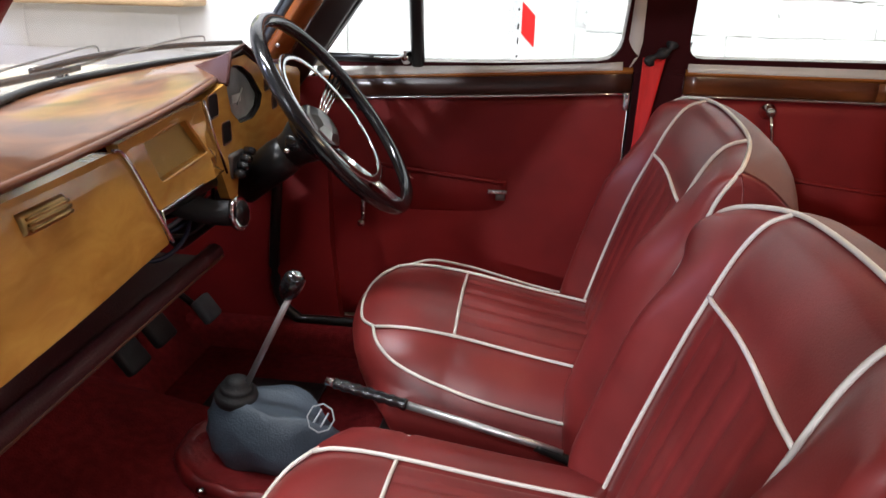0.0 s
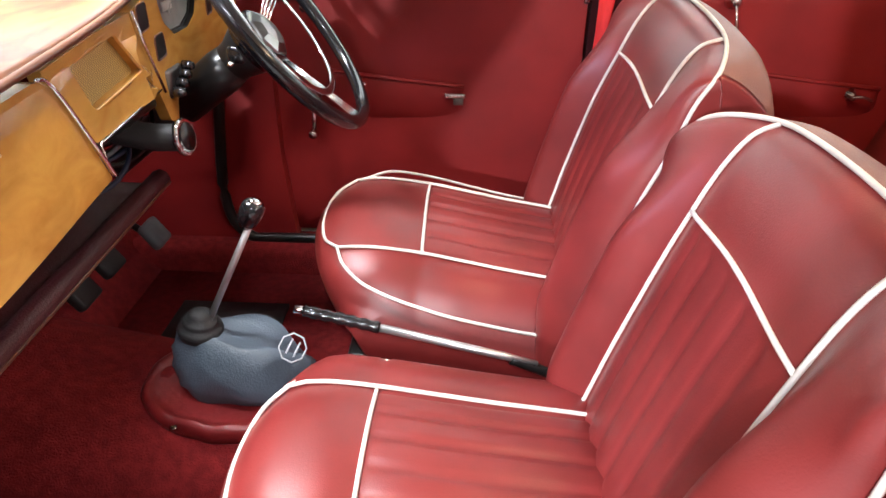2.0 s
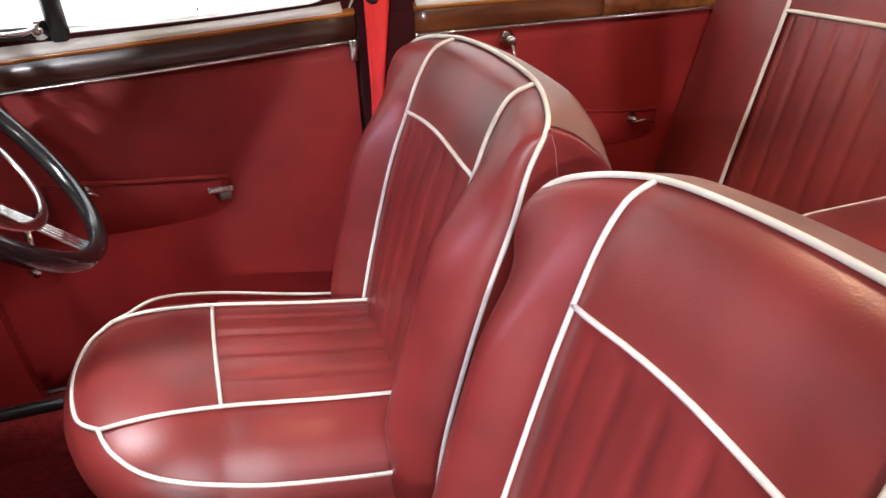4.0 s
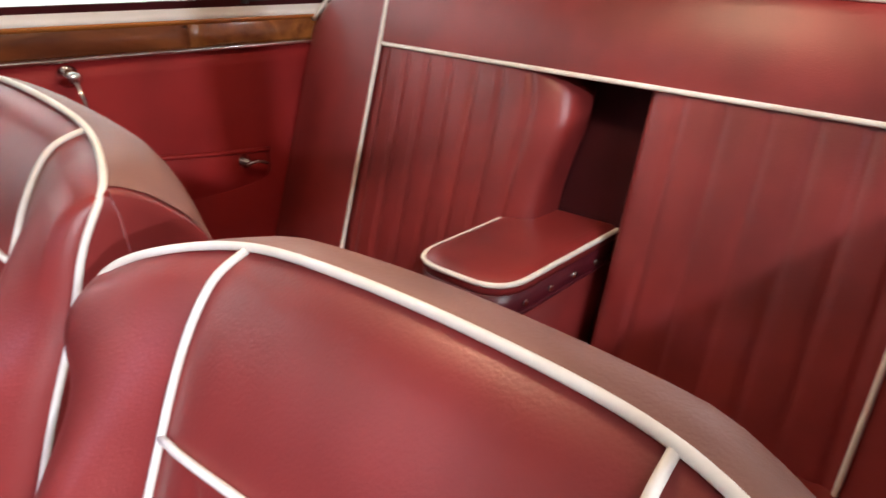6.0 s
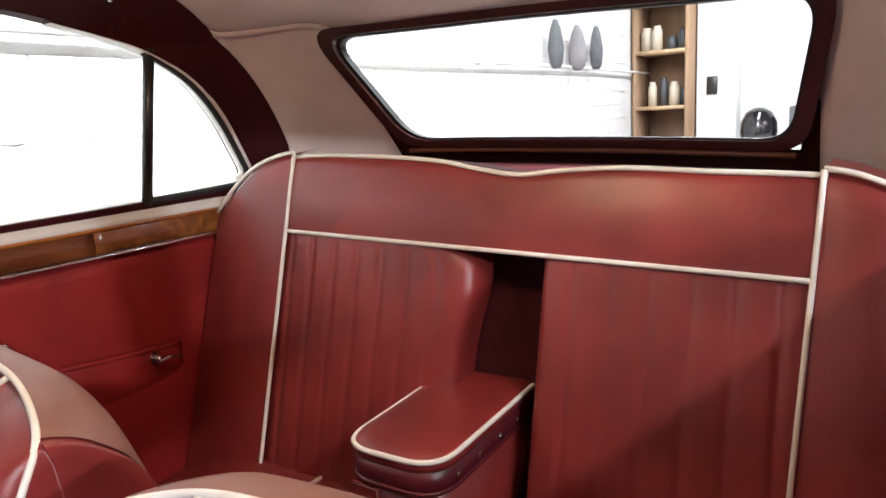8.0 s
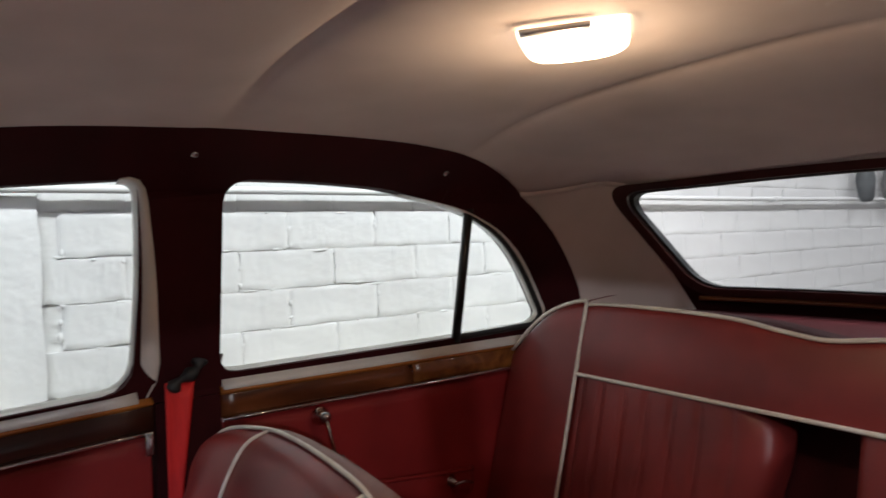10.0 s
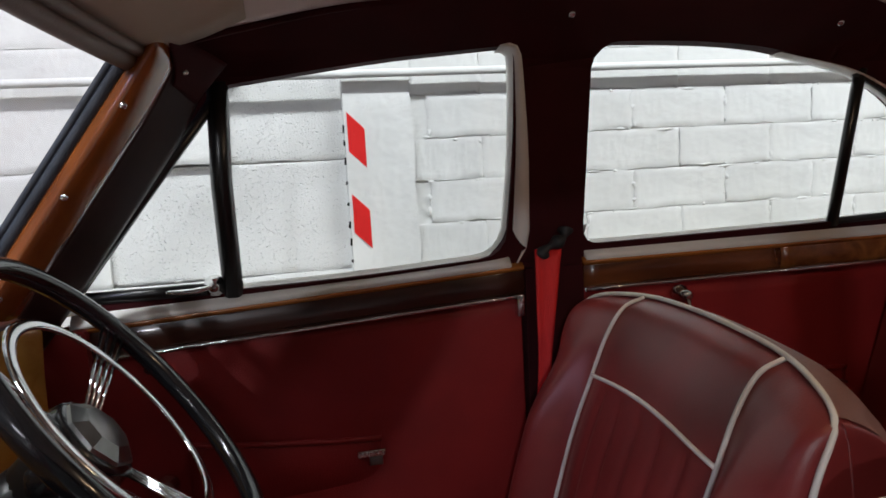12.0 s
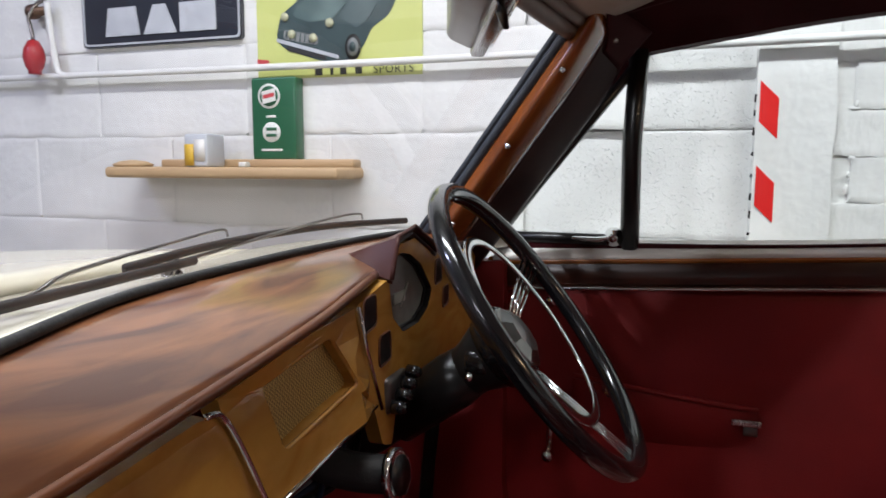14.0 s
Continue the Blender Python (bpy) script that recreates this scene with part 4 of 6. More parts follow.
    def rest(i, y, flutes=True):
        p = outline[i].copy()
        u = max(0.0, min(1.0, (abs(y) - PH) / (0.248 - PH)))
        near_top = max(0.0, min(1.0, (p.y - top_of + 0.13) / 0.13))
        near_top = near_top * near_top * (3 - 2 * near_top)
        if i < NF:
            # thick wings beside the centre panel, fading out towards the top edge
            rise = min(1.0, u / 0.48)
            w = 0.054 * rise * rise * (3 - 2 * rise) - 0.034 * max(0.0, (u - 0.48) / 0.52) ** 2
            low = max(0.0, min(1.0, (p.y - 0.45) / 0.12))
            fade = max(0.0, min(1.0, (top_of + 0.010 - p.y) / 0.20))
            p.x -= w * fade * fade * (3 - 2 * fade) * (0.4 + 0.6 * low)
            if abs(y) < PH:
                p.x -= 0.009 * (1 - (y / PH) ** 4) * max(0.0, min(1.0, (top_of - p.y) / 0.10))
            if flutes and i < 24 and abs(y) < PH:
                p.x += 0.0042 * abs(math.cos(math.pi * (y / (PH + 0.002) + 1) / 2 * 6)) ** 10
        out = max(0.0, (abs(y) - 0.135) / 0.113)
        p.y += near_top * (0.012 * max(0.0, 1 - (y / 0.18) ** 2) - dip * out ** 2.6) + slant * y * min(1.0, max(0.0, (p.y - 0.5) / 0.3))
        p.x -= near_top * curl * out ** 1.5
        if i >= NF:
            p.x -= 0.012 * u ** 3 * min(1.0, (i - NF + 1) / 4)
        return Vector((p.x, y, p.y))

    def side_ring(s, k):
        """Rings that close a side: k = 0 the rolled edge, 1 the corded seam, 2 the flat boxing."""
        out = []
        for i in range(len(outline)):
            p = rest(i, s * 0.248)
            f = max(0.0, min(1.0, (NF - 1 - i) / 25.0)) if i < NF else 0.0
            f = f ** 0.45
            if k == 0:
                q = Vector((p.x + 0.014 * f, s * 0.256, p.z))
            elif k == 1:
                q = Vector((p.x + 0.024 * f, s * 0.259, p.z - 0.004))
            else:
                edge = p.x + 0.024 * f
                q = Vector((core.x + 0.03 + (edge - core.x - 0.03) * 0.86, s * 0.2595, core.y + (p.z - 0.004 - core.y) * 0.94))
            out.append(q)
        return out
    edge_ys = steps(0.248, PH, 12)[:-1]
    ys = [-y for y in edge_ys] + steps(-PH, PH, 48) + edge_ys[::-1]
    bm = surface(lambda y, i: rest(i, y), ys, list(range(len(outline))))
    n = len(outline)
    for s, base in ((-1, 0), (1, (len(ys) - 1) * n)):
        bm.verts.ensure_lookup_table()
        last = [bm.verts[base + i] for i in range(n)]
        for k in range(3):
            ring = [bm.verts.new(q) for q in side_ring(s, k)]
            for i in range(n - 1):
                bm.faces.new((last[i], last[i + 1], ring[i + 1], ring[i]))
            last = ring
        mid_v = bm.verts.new((core.x + 0.03, s * 0.259, core.y))
        for i in range(n):
            bm.faces.new((last[i], last[(i + 1) % n], mid_v))
    b = part("backrest", bm, LEATHER, seat, "red leather backrest")
    lift = lambda p, d=0.003: p + Vector((-d * 0.9, 0, d * 0.4))
    for s in (1, -1):
        part("piping", tube([lift(rest(i, s * (PH + 0.005 - 0.006 * i / NF))) for i in range(3, NF)], R), PIPING, b)
    def cross(y):
        k = bow * max(0.0, 1 - (y / PH) ** 2)
        return rest(24 + int(k), y, False).lerp(rest(25 + int(k), y, False), k - int(k))
    part("piping", tube([lift(cross(y)) for y in steps(-PH - 0.002, PH + 0.002, 24)], R), PIPING, b)
    seam = {s: [q + Vector((-0.001, s * 0.002, 0.002)) for q in side_ring(s, 1)[4:NF - 8:4]] + [side_ring(s, 1)[NF - 7] + Vector((-0.001, s * 0.003, 0.002)), side_ring(s, 1)[NF - 4] + Vector((0, s * 0.0035, 0.003)), side_ring(s, 0)[NF - 1] + Vector((0, s * 0.001, 0.003))] for s in (1, -1)}
    over = [rest(NF - 1, y) + Vector((-0.001, 0, 0.003)) for y in steps(-0.238, 0.238, 24)]
    line = smooth_line(seam[-1] + over + seam[1][::-1], 4)
    run = [0.0]
    for a0, b0 in zip(line, line[1:]):
        run.append(run[-1] + (b0 - a0).length)
    even, k = [], 0
    for d in steps(0.0, run[-1] - 1e-6, 150):
        while run[k + 1] < d:
            k += 1
        even.append(line[k].lerp(line[k + 1], (d - run[k]) / max(1e-9, run[k + 1] - run[k])))
    line = even
    for _ in range(14):
        # the cord lies in an even curve round the corners
        line = [line[0]] + [b0.lerp((a0 + c0) / 2, 0.5) for a0, b0, c0 in zip(line, line[1:], line[2:])] + [line[-1]]
    hub = Vector((face[-1][0] - 0.24, 0, 0.86))
    line = [q + (q - hub).normalized() * 0.0025 for q in line]
    part("piping", tube(line, R * 1.08), PIPING, b)
    # paler cover paints the dull brown reflection over the back
    part("back_cover", surface(lambda y, i: rest(i, y) + Vector((0.0012, 0, 0.0012)), steps(-0.247, 0.247, 28), list(range(NF - 1, len(outline)))), LEATHER_BACK, b, "paler leather back of the seat, dull reflection put into its colour")
    b.location.y += back_shift
    part("seat_frame", block(-0.20, 0.24, -0.17, 0.17, 0.33, 0.40, 0.01), BLACK, seat, "black metal seat frame")
    for s in (1, -1):
        part("runner", block(-0.22, 0.26, s * 0.15 - 0.012, s * 0.15 + 0.012, 0.315, 0.335, 0.003), BLACK, seat)
    seat.location = (0, mid, 0.33)
    return seat


PASSENGER_FACE = ((0.150, 0.44), (0.178, 0.52), (0.215, 0.65), (0.256, 0.78), (0.280, 0.847), (0.303, 0.900), (0.328, 0.937), (0.354, 0.951))
PASSENGER_REAR = ((0.377, 0.952), (0.402, 0.941), (0.420, 0.901), (0.410, 0.78), (0.370, 0.60), (0.325, 0.44))
DRIVER_FACE = ((0.162, 0.44), (0.182, 0.53), (0.215, 0.66), (0.258, 0.800), (0.293, 0.886), (0.318, 0.940), (0.345, 0.976), (0.377, 0.988))
DRIVER_REAR = ((0.402, 0.984), (0.432, 0.962), (0.450, 0.915), (0.442, 0.79), (0.398, 0.61), (0.350, 0.45))
front_seat("red leather passenger seat with cream piping and fluted panels", -0.297, lambda x: 0.0, 0.0, 0.02, 0.0, 0.056, PASSENGER_FACE, PASSENGER_REAR, 0.146, 0.052, 0.026, 0.0, 0.020, 0.0, 1.0, 1.25)
front_seat("red leather driver seat with cream piping behind the steering wheel", 0.298, lambda x: -0.013 + 0.047 * max(0.0, min(1.0, (x + 0.264) / 0.17)), 0.018, 0.12, 0.06, 0.044, DRIVER_FACE, DRIVER_REAR, 0.146, 0.036, 0.014, 0.06, 0.006, -0.016, 0.0, 1.2)

# ---- rear bench ----
bench = root("rear_bench", (0.8, 0, 0.315), "red leather rear bench seat with cream piping", "bench seat")


def lean(y, z, d=0.0):
    return Vector((1.012 + 0.27 * (z - 0.985) - d, y, z - 0.27 * d * 0.3))


top_z = curve_at([(-0.62, 1.0), (-0.56, 1.070), (-0.517, 1.094), (-0.47, 1.103), (-0.33, 1.109), (-0.22, 1.114), (-0.13, 1.111), (-0.06, 1.105), (0.0, 1.112), (0.095, 1.128), (0.26, 1.138), (0.42, 1.138), (0.50, 1.115), (0.565, 1.07), (0.62, 1.02)])
# dark maroon backing paints the shade inside the armrest recess
part("back_base", surface(lambda y, t: lean(y, 0.45 + (top_z(y) - 0.03 - 0.45) * t, -0.09), steps(-0.60, 0.60, 40), steps(0, 1, 10), (0.06, 0, 0)), MAROON, bench, "recess backing behind the armrest, its shade put into dark maroon")


def top_pad(y, t):
    """Head roll above the cross piping."""
    z0, z1 = 0.985 + 0.028 * y, top_z(y)
    ang = t
    if ang < 0.7:
        z = z0 + (z1 - 0.012 - z0) * (ang / 0.7)
        return lean(y, z, 0.006 * math.sin(math.pi * ang / 0.7) + 0.002)
    k = (ang - 0.7) / 0.3
    return lean(y, z1 - 0.012 + 0.012 * math.sin(k * math.pi) - 0.05 * k ** 2, -0.06 * k ** 1.3)
part("head_roll", surface(top_pad, steps(-0.474, 0.412, 60), steps(0, 1, 24)), LEATHER, bench, "smooth red leather upper backrest")
# same dark maroon paints the shade under the head roll
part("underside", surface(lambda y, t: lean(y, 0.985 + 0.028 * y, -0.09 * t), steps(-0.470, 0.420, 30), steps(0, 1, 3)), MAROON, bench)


def wing(s):
    y0, y1 = (0.408, 0.618) if s > 0 else (-0.474, -0.618)
    def f(a, t):
        y = y0 + (0.026 if s < 0 else 0.020) * (1 - t) * (1 - a) + (y1 - y0) * a
        z = 0.50 + (top_z(y) - 0.50) * min(1.0, t / 0.85)
        k = max(0, (t - 0.85) / 0.15)
        return lean(y, z, 0.004 - 0.012 * a * a + 0.012 * math.sin(math.pi * a) - 0.09 * k ** 1.2 + 0.03 * a * a * (1 - t))
    part("side_bolster", surface(f, steps(0, 1, 16), steps(0, 1, 30)), LEATHER, bench, "smooth red leather side bolster")
    part("piping", tube([f(0, t) + Vector((-0.003, 0, 0.001)) for t in steps(0.08, 0.85, 24)], 0.0038), PIPING, bench)
    part("piping", tube([f(a, 0.85) + Vector((-0.002, 0, 0.003)) for a in steps(0, 1, 16)], 0.0038), PIPING, bench)
    return f
wing(1), wing(-1)
place = lambda y, z, d: lean(y, z + 0.028 * y * (z - 0.5) * 2, d - 0.085)
def inner_pad(y, z, d):
    """The inner top corner is rounded and the side towards the recess swells."""
    u = max(0.0, 1 - (y - 0.034) / 0.418) ** 6
    return place(y + u * (0.030 * max(0.0, (z - 0.945) / 0.05) ** 2 - 0.022 * math.exp(-((z - 0.92) / 0.08) ** 2)), z, d)

part("back_pad", pillow(inner_pad, 0.034, 0.452, 0.545, 0.998, 0.088, n=6, m=30, nu=128, nv=30, flutes=8, flute_depth=0.0036), LEATHER, bench, "fluted red leather back pad")
part("back_pad", pillow(place, -0.490, -0.104, 0.545, 0.998, 0.088, n=9, m=30, nu=128, nv=30, flutes=7, flute_depth=0.0036), LEATHER, bench)
part("piping", tube([lean(y, 0.986 + 0.028 * y, 0.006) for y in steps(-0.464, 0.416, 40)], 0.0038), PIPING, bench)
part("piping", tube([top_pad(y, 0.72) + Vector((-0.002, 0, 0.003)) for y in steps(-0.474, 0.410, 60)], 0.0038), PIPING, bench)
part("cushion", pillow(lambda x, y, d: Vector((x, y, 0.43 + d + 0.03 * (0.95 - x))), 0.52, 0.97, -0.60, 0.60, 0.145, n=7, nu=30, nv=60), LEATHER, bench, "red leather rear seat cushion")
part("piping", tube([(0.565, y, 0.574) for y in steps(-0.55, 0.55, 10)], 0.0038), PIPING, bench)
for y in (0.28, -0.30):
    part("piping", tube([(x, y, 0.576 + 0.03 * (0.95 - x)) for x in steps(0.57, 0.93, 8)], 0.0038), PIPING, bench)
part("bench_frame", block(0.56, 1.15, -0.58, 0.58, 0.315, 0.44, 0.02), CARPET, bench)

arm = root("armrest", (0.88, 0.0, 0.57), "red leather centre armrest folded down, with cream piping", "armrest")
ARM = rounded([(0.748, -0.072), (0.748, 0.088), (1.06, 0.088), (1.06, -0.072)], [0.055, 0.055, 0.01, 0.01], 8)
def arm_ring(u, v, k, z):
    return (0.905 + (u - 0.905) * k, 0.008 + (v - 0.008) * k, z - 0.01 * (0.9 - u))


def arm_loft(levels):
    bm = bmesh.new()
    rings = [[bm.verts.new(arm_ring(u, v, k, z)) for u, v in ARM] for z, k in levels]
    for a, b in zip(rings, rings[1:]):
        for i in range(len(a)):
            bm.faces.new((a[i], a[(i + 1) % len(a)], b[(i + 1) % len(a)], b[i]))
    bm.faces.new(rings[0]), bm.faces.new(rings[-1])
    return bm


part("pad", arm_loft(((0.741, 0.99), (0.747, 1.006), (0.755, 1.0), (0.761, 0.96), (0.765, 0.80))), LEATHER, arm, "red leather armrest pad")
part("band", arm_loft(((0.708, 0.975), (0.713, 0.995), (0.742, 1.002))), WINE, arm, "dark wine leather band below the pad")
box = part("box", arm_loft(((0.572, 0.945), (0.60, 0.955), (0.709, 0.965))), LEATHER, arm, "red leather armrest box with a stitched tab")
part("tab", plate(rounded([(0.028, 0.640), (0.075, 0.640), (0.075, 0.702), (0.028, 0.702)], 0.005), [], lambda y, z: (0.7505, y, z), (0.004, 0, 0)), LEATHER, box, smooth=False)
part("stitching", tube([(0.7492, y, z) for y, z in ((0.030, 0.640), (0.030, 0.700), (0.073, 0.700), (0.073, 0.640))], 0.0011, segs=6), LEATHER_BACK, box, "pale stitching round the tab")
part("piping", tube([(0.905 + (u - 0.905) * 1.0, 0.008 + (v - 0.008) * 1.0, 0.757 - 0.01 * (0.9 - u)) for u, v in ARM], 0.0040, closed=True), PIPING, arm)
part("welt", tube([arm_ring(u, v, 0.992, 0.711) for u, v in ARM], 0.003, closed=True), WINE, arm)
for x in (0.80, 0.86, 0.92, 0.98):
    part("stud", lathe([(0.006, 0), (0.005, 0.003), (0.002, 0.004)], (x, -0.0715, 0.723), (0, -1, 0), 12), CHROME, arm)

# ---- dashboard ----
dash = root("dashboard", (-0.6, 0, 0.95), "varnished honey coloured wooden dashboard with glovebox, speaker and instruments", "dashboard")
lip_x = curve_at([(-0.60, -0.405), (-0.35, -0.419), (-0.16, -0.438), (0.0, -0.452), (0.12, -0.468), (0.26, -0.488), (0.6, -0.49)])
lip_z = curve_at([(-0.60, 1.004), (-0.35, 1.010), (-0.16, 1.016), (0.0, 1.026), (0.12, 1.036), (0.26, 1.044), (0.6, 1.044)])


def dash_top(y, t):
    x0, x1 = lip_x(y), base_x(y) - 0.005
    return Vector((x0 + (x1 - x0) * t, y, lip_z(y) + (1.056 - lip_z(y)) * t + 0.006 * math.sin(math.pi * t)))
part("dash_top", surface(dash_top, steps(-0.60, 0.575, 50), steps(0, 1, 14), (0, 0, -0.010)), TOPWOOD, dash, "glossy figured wooden dash top")
part("dash_lip", tube([(lip_x(y) + 0.001, y, lip_z(y) - 0.0046) for y in steps(-0.60, 0.178, 40)], 0.0052, flat=1.0), REDWOOD, dash, "dark red varnished edge of the dash top")
part("demister_slot", block(-0.51, -0.505, -0.42, -0.28, 1.042, 1.052, 0.002), BLACK, dash)


def face_x(y, z):
    """The wooden face: leans back towards the top."""
    return max(lip_x(y) - 0.012, -0.463) + 0.035 * max(0.0, (0.985 - z) / 0.15) ** 0.8 * (1.0 if y < 0.1 else 0.4)


FACE_CUTS = steps(-0.55, 0.55, 23), steps(0.82, 1.0, 10)
GLOVE = rounded([(-0.60, 0.846), (-0.122, 0.857), (-0.137, 0.908), (-0.160, 0.992), (-0.60, 0.985)], [0.01, 0.006, 0.05, 0.03, 0.01])
part("glovebox_lid", plate(GLOVE, [], lambda y, z: (face_x(y, z) + 0.006, y, z), (-0.02, 0, 0), *FACE_CUTS), HONEY, dash, "honey veneered glovebox lid", smooth=False)
part("chrome_trim", tube([(face_x(y, z) + 0.010, y, z) for y, z in [tuple(p)[:2] for p in smooth_line([(-0.185, 0.994, 0), (-0.166, 0.988, 0), (-0.155, 0.965, 0), (-0.137, 0.908, 0), (-0.120, 0.858, 0)], 5)]], 0.0026), CHROME, dash, "chrome strip beside the glovebox")
handle = part("glovebox_handle", pillow(lambda y, z, d: Vector((face_x(y, z) + 0.006 + d, y, z)), -0.378, -0.302, 0.954, 0.975, 0.008, n=4, nu=16, nv=8), BRASS, dash, "ribbed brass glovebox handle")
for z in (0.959, 0.9645, 0.970):
    part("rib", tube([(face_x(y, z) + 0.0145, y, z) for y in steps(-0.374, -0.306, 8)], 0.0020), BRASS, handle)
GRILLE = rounded([(-0.086, 0.927), (0.073, 0.936), (0.042, 0.995), (-0.098, 0.985)], 0.010)
SPEAKER = [(-0.158, 0.996), (-0.150, 0.965), (-0.134, 0.908), (-0.112, 0.899), (0.122, 0.897), (0.091, 1.013)]
part("speaker_panel", plate(SPEAKER, [GRILLE], lambda y, z: (face_x(y, z) + 0.002, y, z), (-0.018, 0, 0), *FACE_CUTS), HONEY, dash, "honey veneered radio speaker panel", smooth=False)
part("speaker_cloth", plate([(u * 1.03, 0.96 + (v - 0.96) * 1.03) for u, v in GRILLE], [], lambda y, z: (face_x(y, z) - 0.014, y, z), (-0.004, 0, 0), *FACE_CUTS), MESH_CLOTH, dash, "woven gold speaker cloth", smooth=False)
part("speaker_bezel", tube([(face_x(u, v) - 0.001, u, v) for u, v in GRILLE], 0.0026, closed=True), HONEY, dash)
part("chrome_trim", tube([(face_x(y, z) + 0.004, y, z) for y, z in ((-0.120, 0.858), (-0.112, 0.897), (0.0, 0.898), (0.122, 0.896))], 0.0019), CHROME, dash)
part("chrome_trim", tube([(face_x(y, z) + 0.006, y, z) for y, z in ((0.093, 1.014), (0.106, 0.965), (0.130, 0.890))], 0.0022), CHROME, dash)

COWLWOOD = shade("maroon_satin_varnish", (0.060, 0.018, 0.013), 0.42, second=(0.044, 0.012, 0.009), scale=14, spec=0.25)
OCT = rounded([(0.198, 0.980), (0.231, 0.955), (0.288, 0.955), (0.325, 0.970), (0.340, 0.992), (0.295, 1.034), (0.255, 1.052), (0.224, 1.057), (0.206, 1.052), (0.187, 1.022)], 0.005)
INSTR = rounded([(0.096, 1.014), (0.132, 0.893), (0.152, 0.838), (0.178, 0.828), (0.205, 0.885), (0.30, 0.876), (0.43, 0.88), (0.54, 0.90), (0.56, 1.02), (0.44, 1.040), (0.35, 1.043), (0.275, 1.071), (0.207, 1.066), (0.186, 1.030)], 0.006)
ix = lambda y, z: -0.462 + 0.05 * max(0.0, 0.95 - z)
part("instrument_panel", plate(INSTR, [OCT], lambda y, z: (ix(y, z), y, z), (-0.018, 0, 0), (), steps(0.85, 1.05, 6)), HONEY, dash, "honey veneered instrument panel with openings", smooth=False)
dial = part("octagonal_dial", plate([(0.245 + (u - 0.245) * 1.04, 1.01 + (v - 1.01) * 1.04) for u, v in OCT], [], lambda y, z: (-0.473, y, z), (-0.004, 0, 0)), DIAL_GLASS, dash, "grey octagonal instrument glass", smooth=False)
part("bezel", plate([(0.245 + (u - 0.245) * 1.03, 1.01 + (v - 1.01) * 1.03) for u, v in OCT], [[(0.247 + (u - 0.247) * 0.92, 1.006 + (v - 1.006) * 0.91) for u, v in OCT]], lambda y, z: (-0.4705, y, z), (-0.002, 0, 0)), BLACK, dial, smooth=False)
part("dial_well", surface(lambda i, t: Vector((-0.4625 - 0.008 * t, 0.25 + (OCT[i % len(OCT)][0] - 0.25) * 0.985, 1.0 + (OCT[i % len(OCT)][1] - 1.0) * 0.985)), list(range(len(OCT) + 1)), steps(0, 1, 2)), BLACK, dial)
NEEDLE = shade("pale_dial_marks", (0.42, 0.44, 0.40), 0.4)
part("dial_mark", tube([(-0.4715, 0.245, 0.985), (-0.4715, 0.270, 1.012)], 0.0015), NEEDLE, dial)
part("dial_mark", block(-0.4735, -0.4712, 0.225, 0.262, 0.990, 1.004, 0.002), NEEDLE, dial)
# empty switch openings: flat black plates paint the shade of the holes, with a rounded rim
for hy, hz, w, h in ((0.129, 0.999, 0.014, 0.017), (0.170, 0.949, 0.014, 0.016), (0.364, 1.014, 0.012, 0.015), (0.396, 0.972, 0.011, 0.013)):
    w, h = w * 1.25, h * 1.2
    hole = rounded([(hy - w, hz - h), (hy + w, hz - h * 0.8), (hy + w * 0.95, hz + h), (hy - w * 0.85, hz + h * 0.9)], 0.007)
    black_fill = part("switch_opening", plate(hole, [], lambda y, z: (ix(y, z) + 0.0012, y, z), (-0.006, 0, 0)), BLACK, dash, "empty switch opening, its dark depth painted as flat black", smooth=False)
    part("rim", tube([(ix(u, v) + 0.001, u, v) for u, v in hole], 0.0014, closed=True, segs=6), REDWOOD, black_fill)
CP = [(0.178, 1.030), (0.199, 1.079), (0.255, 1.088), (0.318, 1.062), (0.345, 1.049), (0.46, 1.046)]
COWL = [tuple(Vector(a).lerp(Vector(b), k / 4)) for a, b in zip(CP, CP[1:]) for k in range(4)] + [CP[-1]]
def hood(j, t):
    y, z = COWL[j]
    return Vector((-0.455 - 0.095 * t, y + 0.012 * t * (1 if y < 0.25 else 0), z + (1.047 - z) * t))
part("cowl", surface(hood, list(range(len(COWL))), steps(0, 1, 4), (0, 0.002, -0.005)), COWLWOOD, dash, "dark red instrument cowl").data.set_sharp_from_angle(angle=radians(28))
part("cowl_edge", tube([hood(j, 0) for j in range(len(COWL))], 0.0030), COWLWOOD, dash)
part("cowl_lining", surface(lambda j, t: hood(j, 0) + Vector((-0.004 - 0.022 * t, 0.003, -0.007 - 0.004 * t)), list(range(2, len(COWL) - 4)), steps(0, 1, 2), (0, 0, -0.004)), BLACK, dash)
part("under_dash", block(-0.60, -0.47, -0.58, 0.56, 0.86, 0.90, 0.01), BLACK, dash)
part("parcel_tray", surface(lambda y, t: Vector((-0.50 - 0.25 * t, y, 0.705 + 0.035 * (y + 0.4))), steps(-0.58, 0.16, 16), steps(0, 1, 5), (0, 0, -0.015)), TRAYCLOTH, dash, "maroon covered parcel tray")
part("tray_lip", tube([(-0.497, y, 0.715 + 0.035 * (y + 0.4)) for y in steps(-0.58, 0.16, 12)], 0.016), TRAYCLOTH, dash, "padded tray lip")
part("tray_edge", tube([(-0.484, y, 0.708 + 0.035 * (y + 0.4)) for y in steps(-0.58, 0.16, 12)], 0.003), REDWOOD, dash)

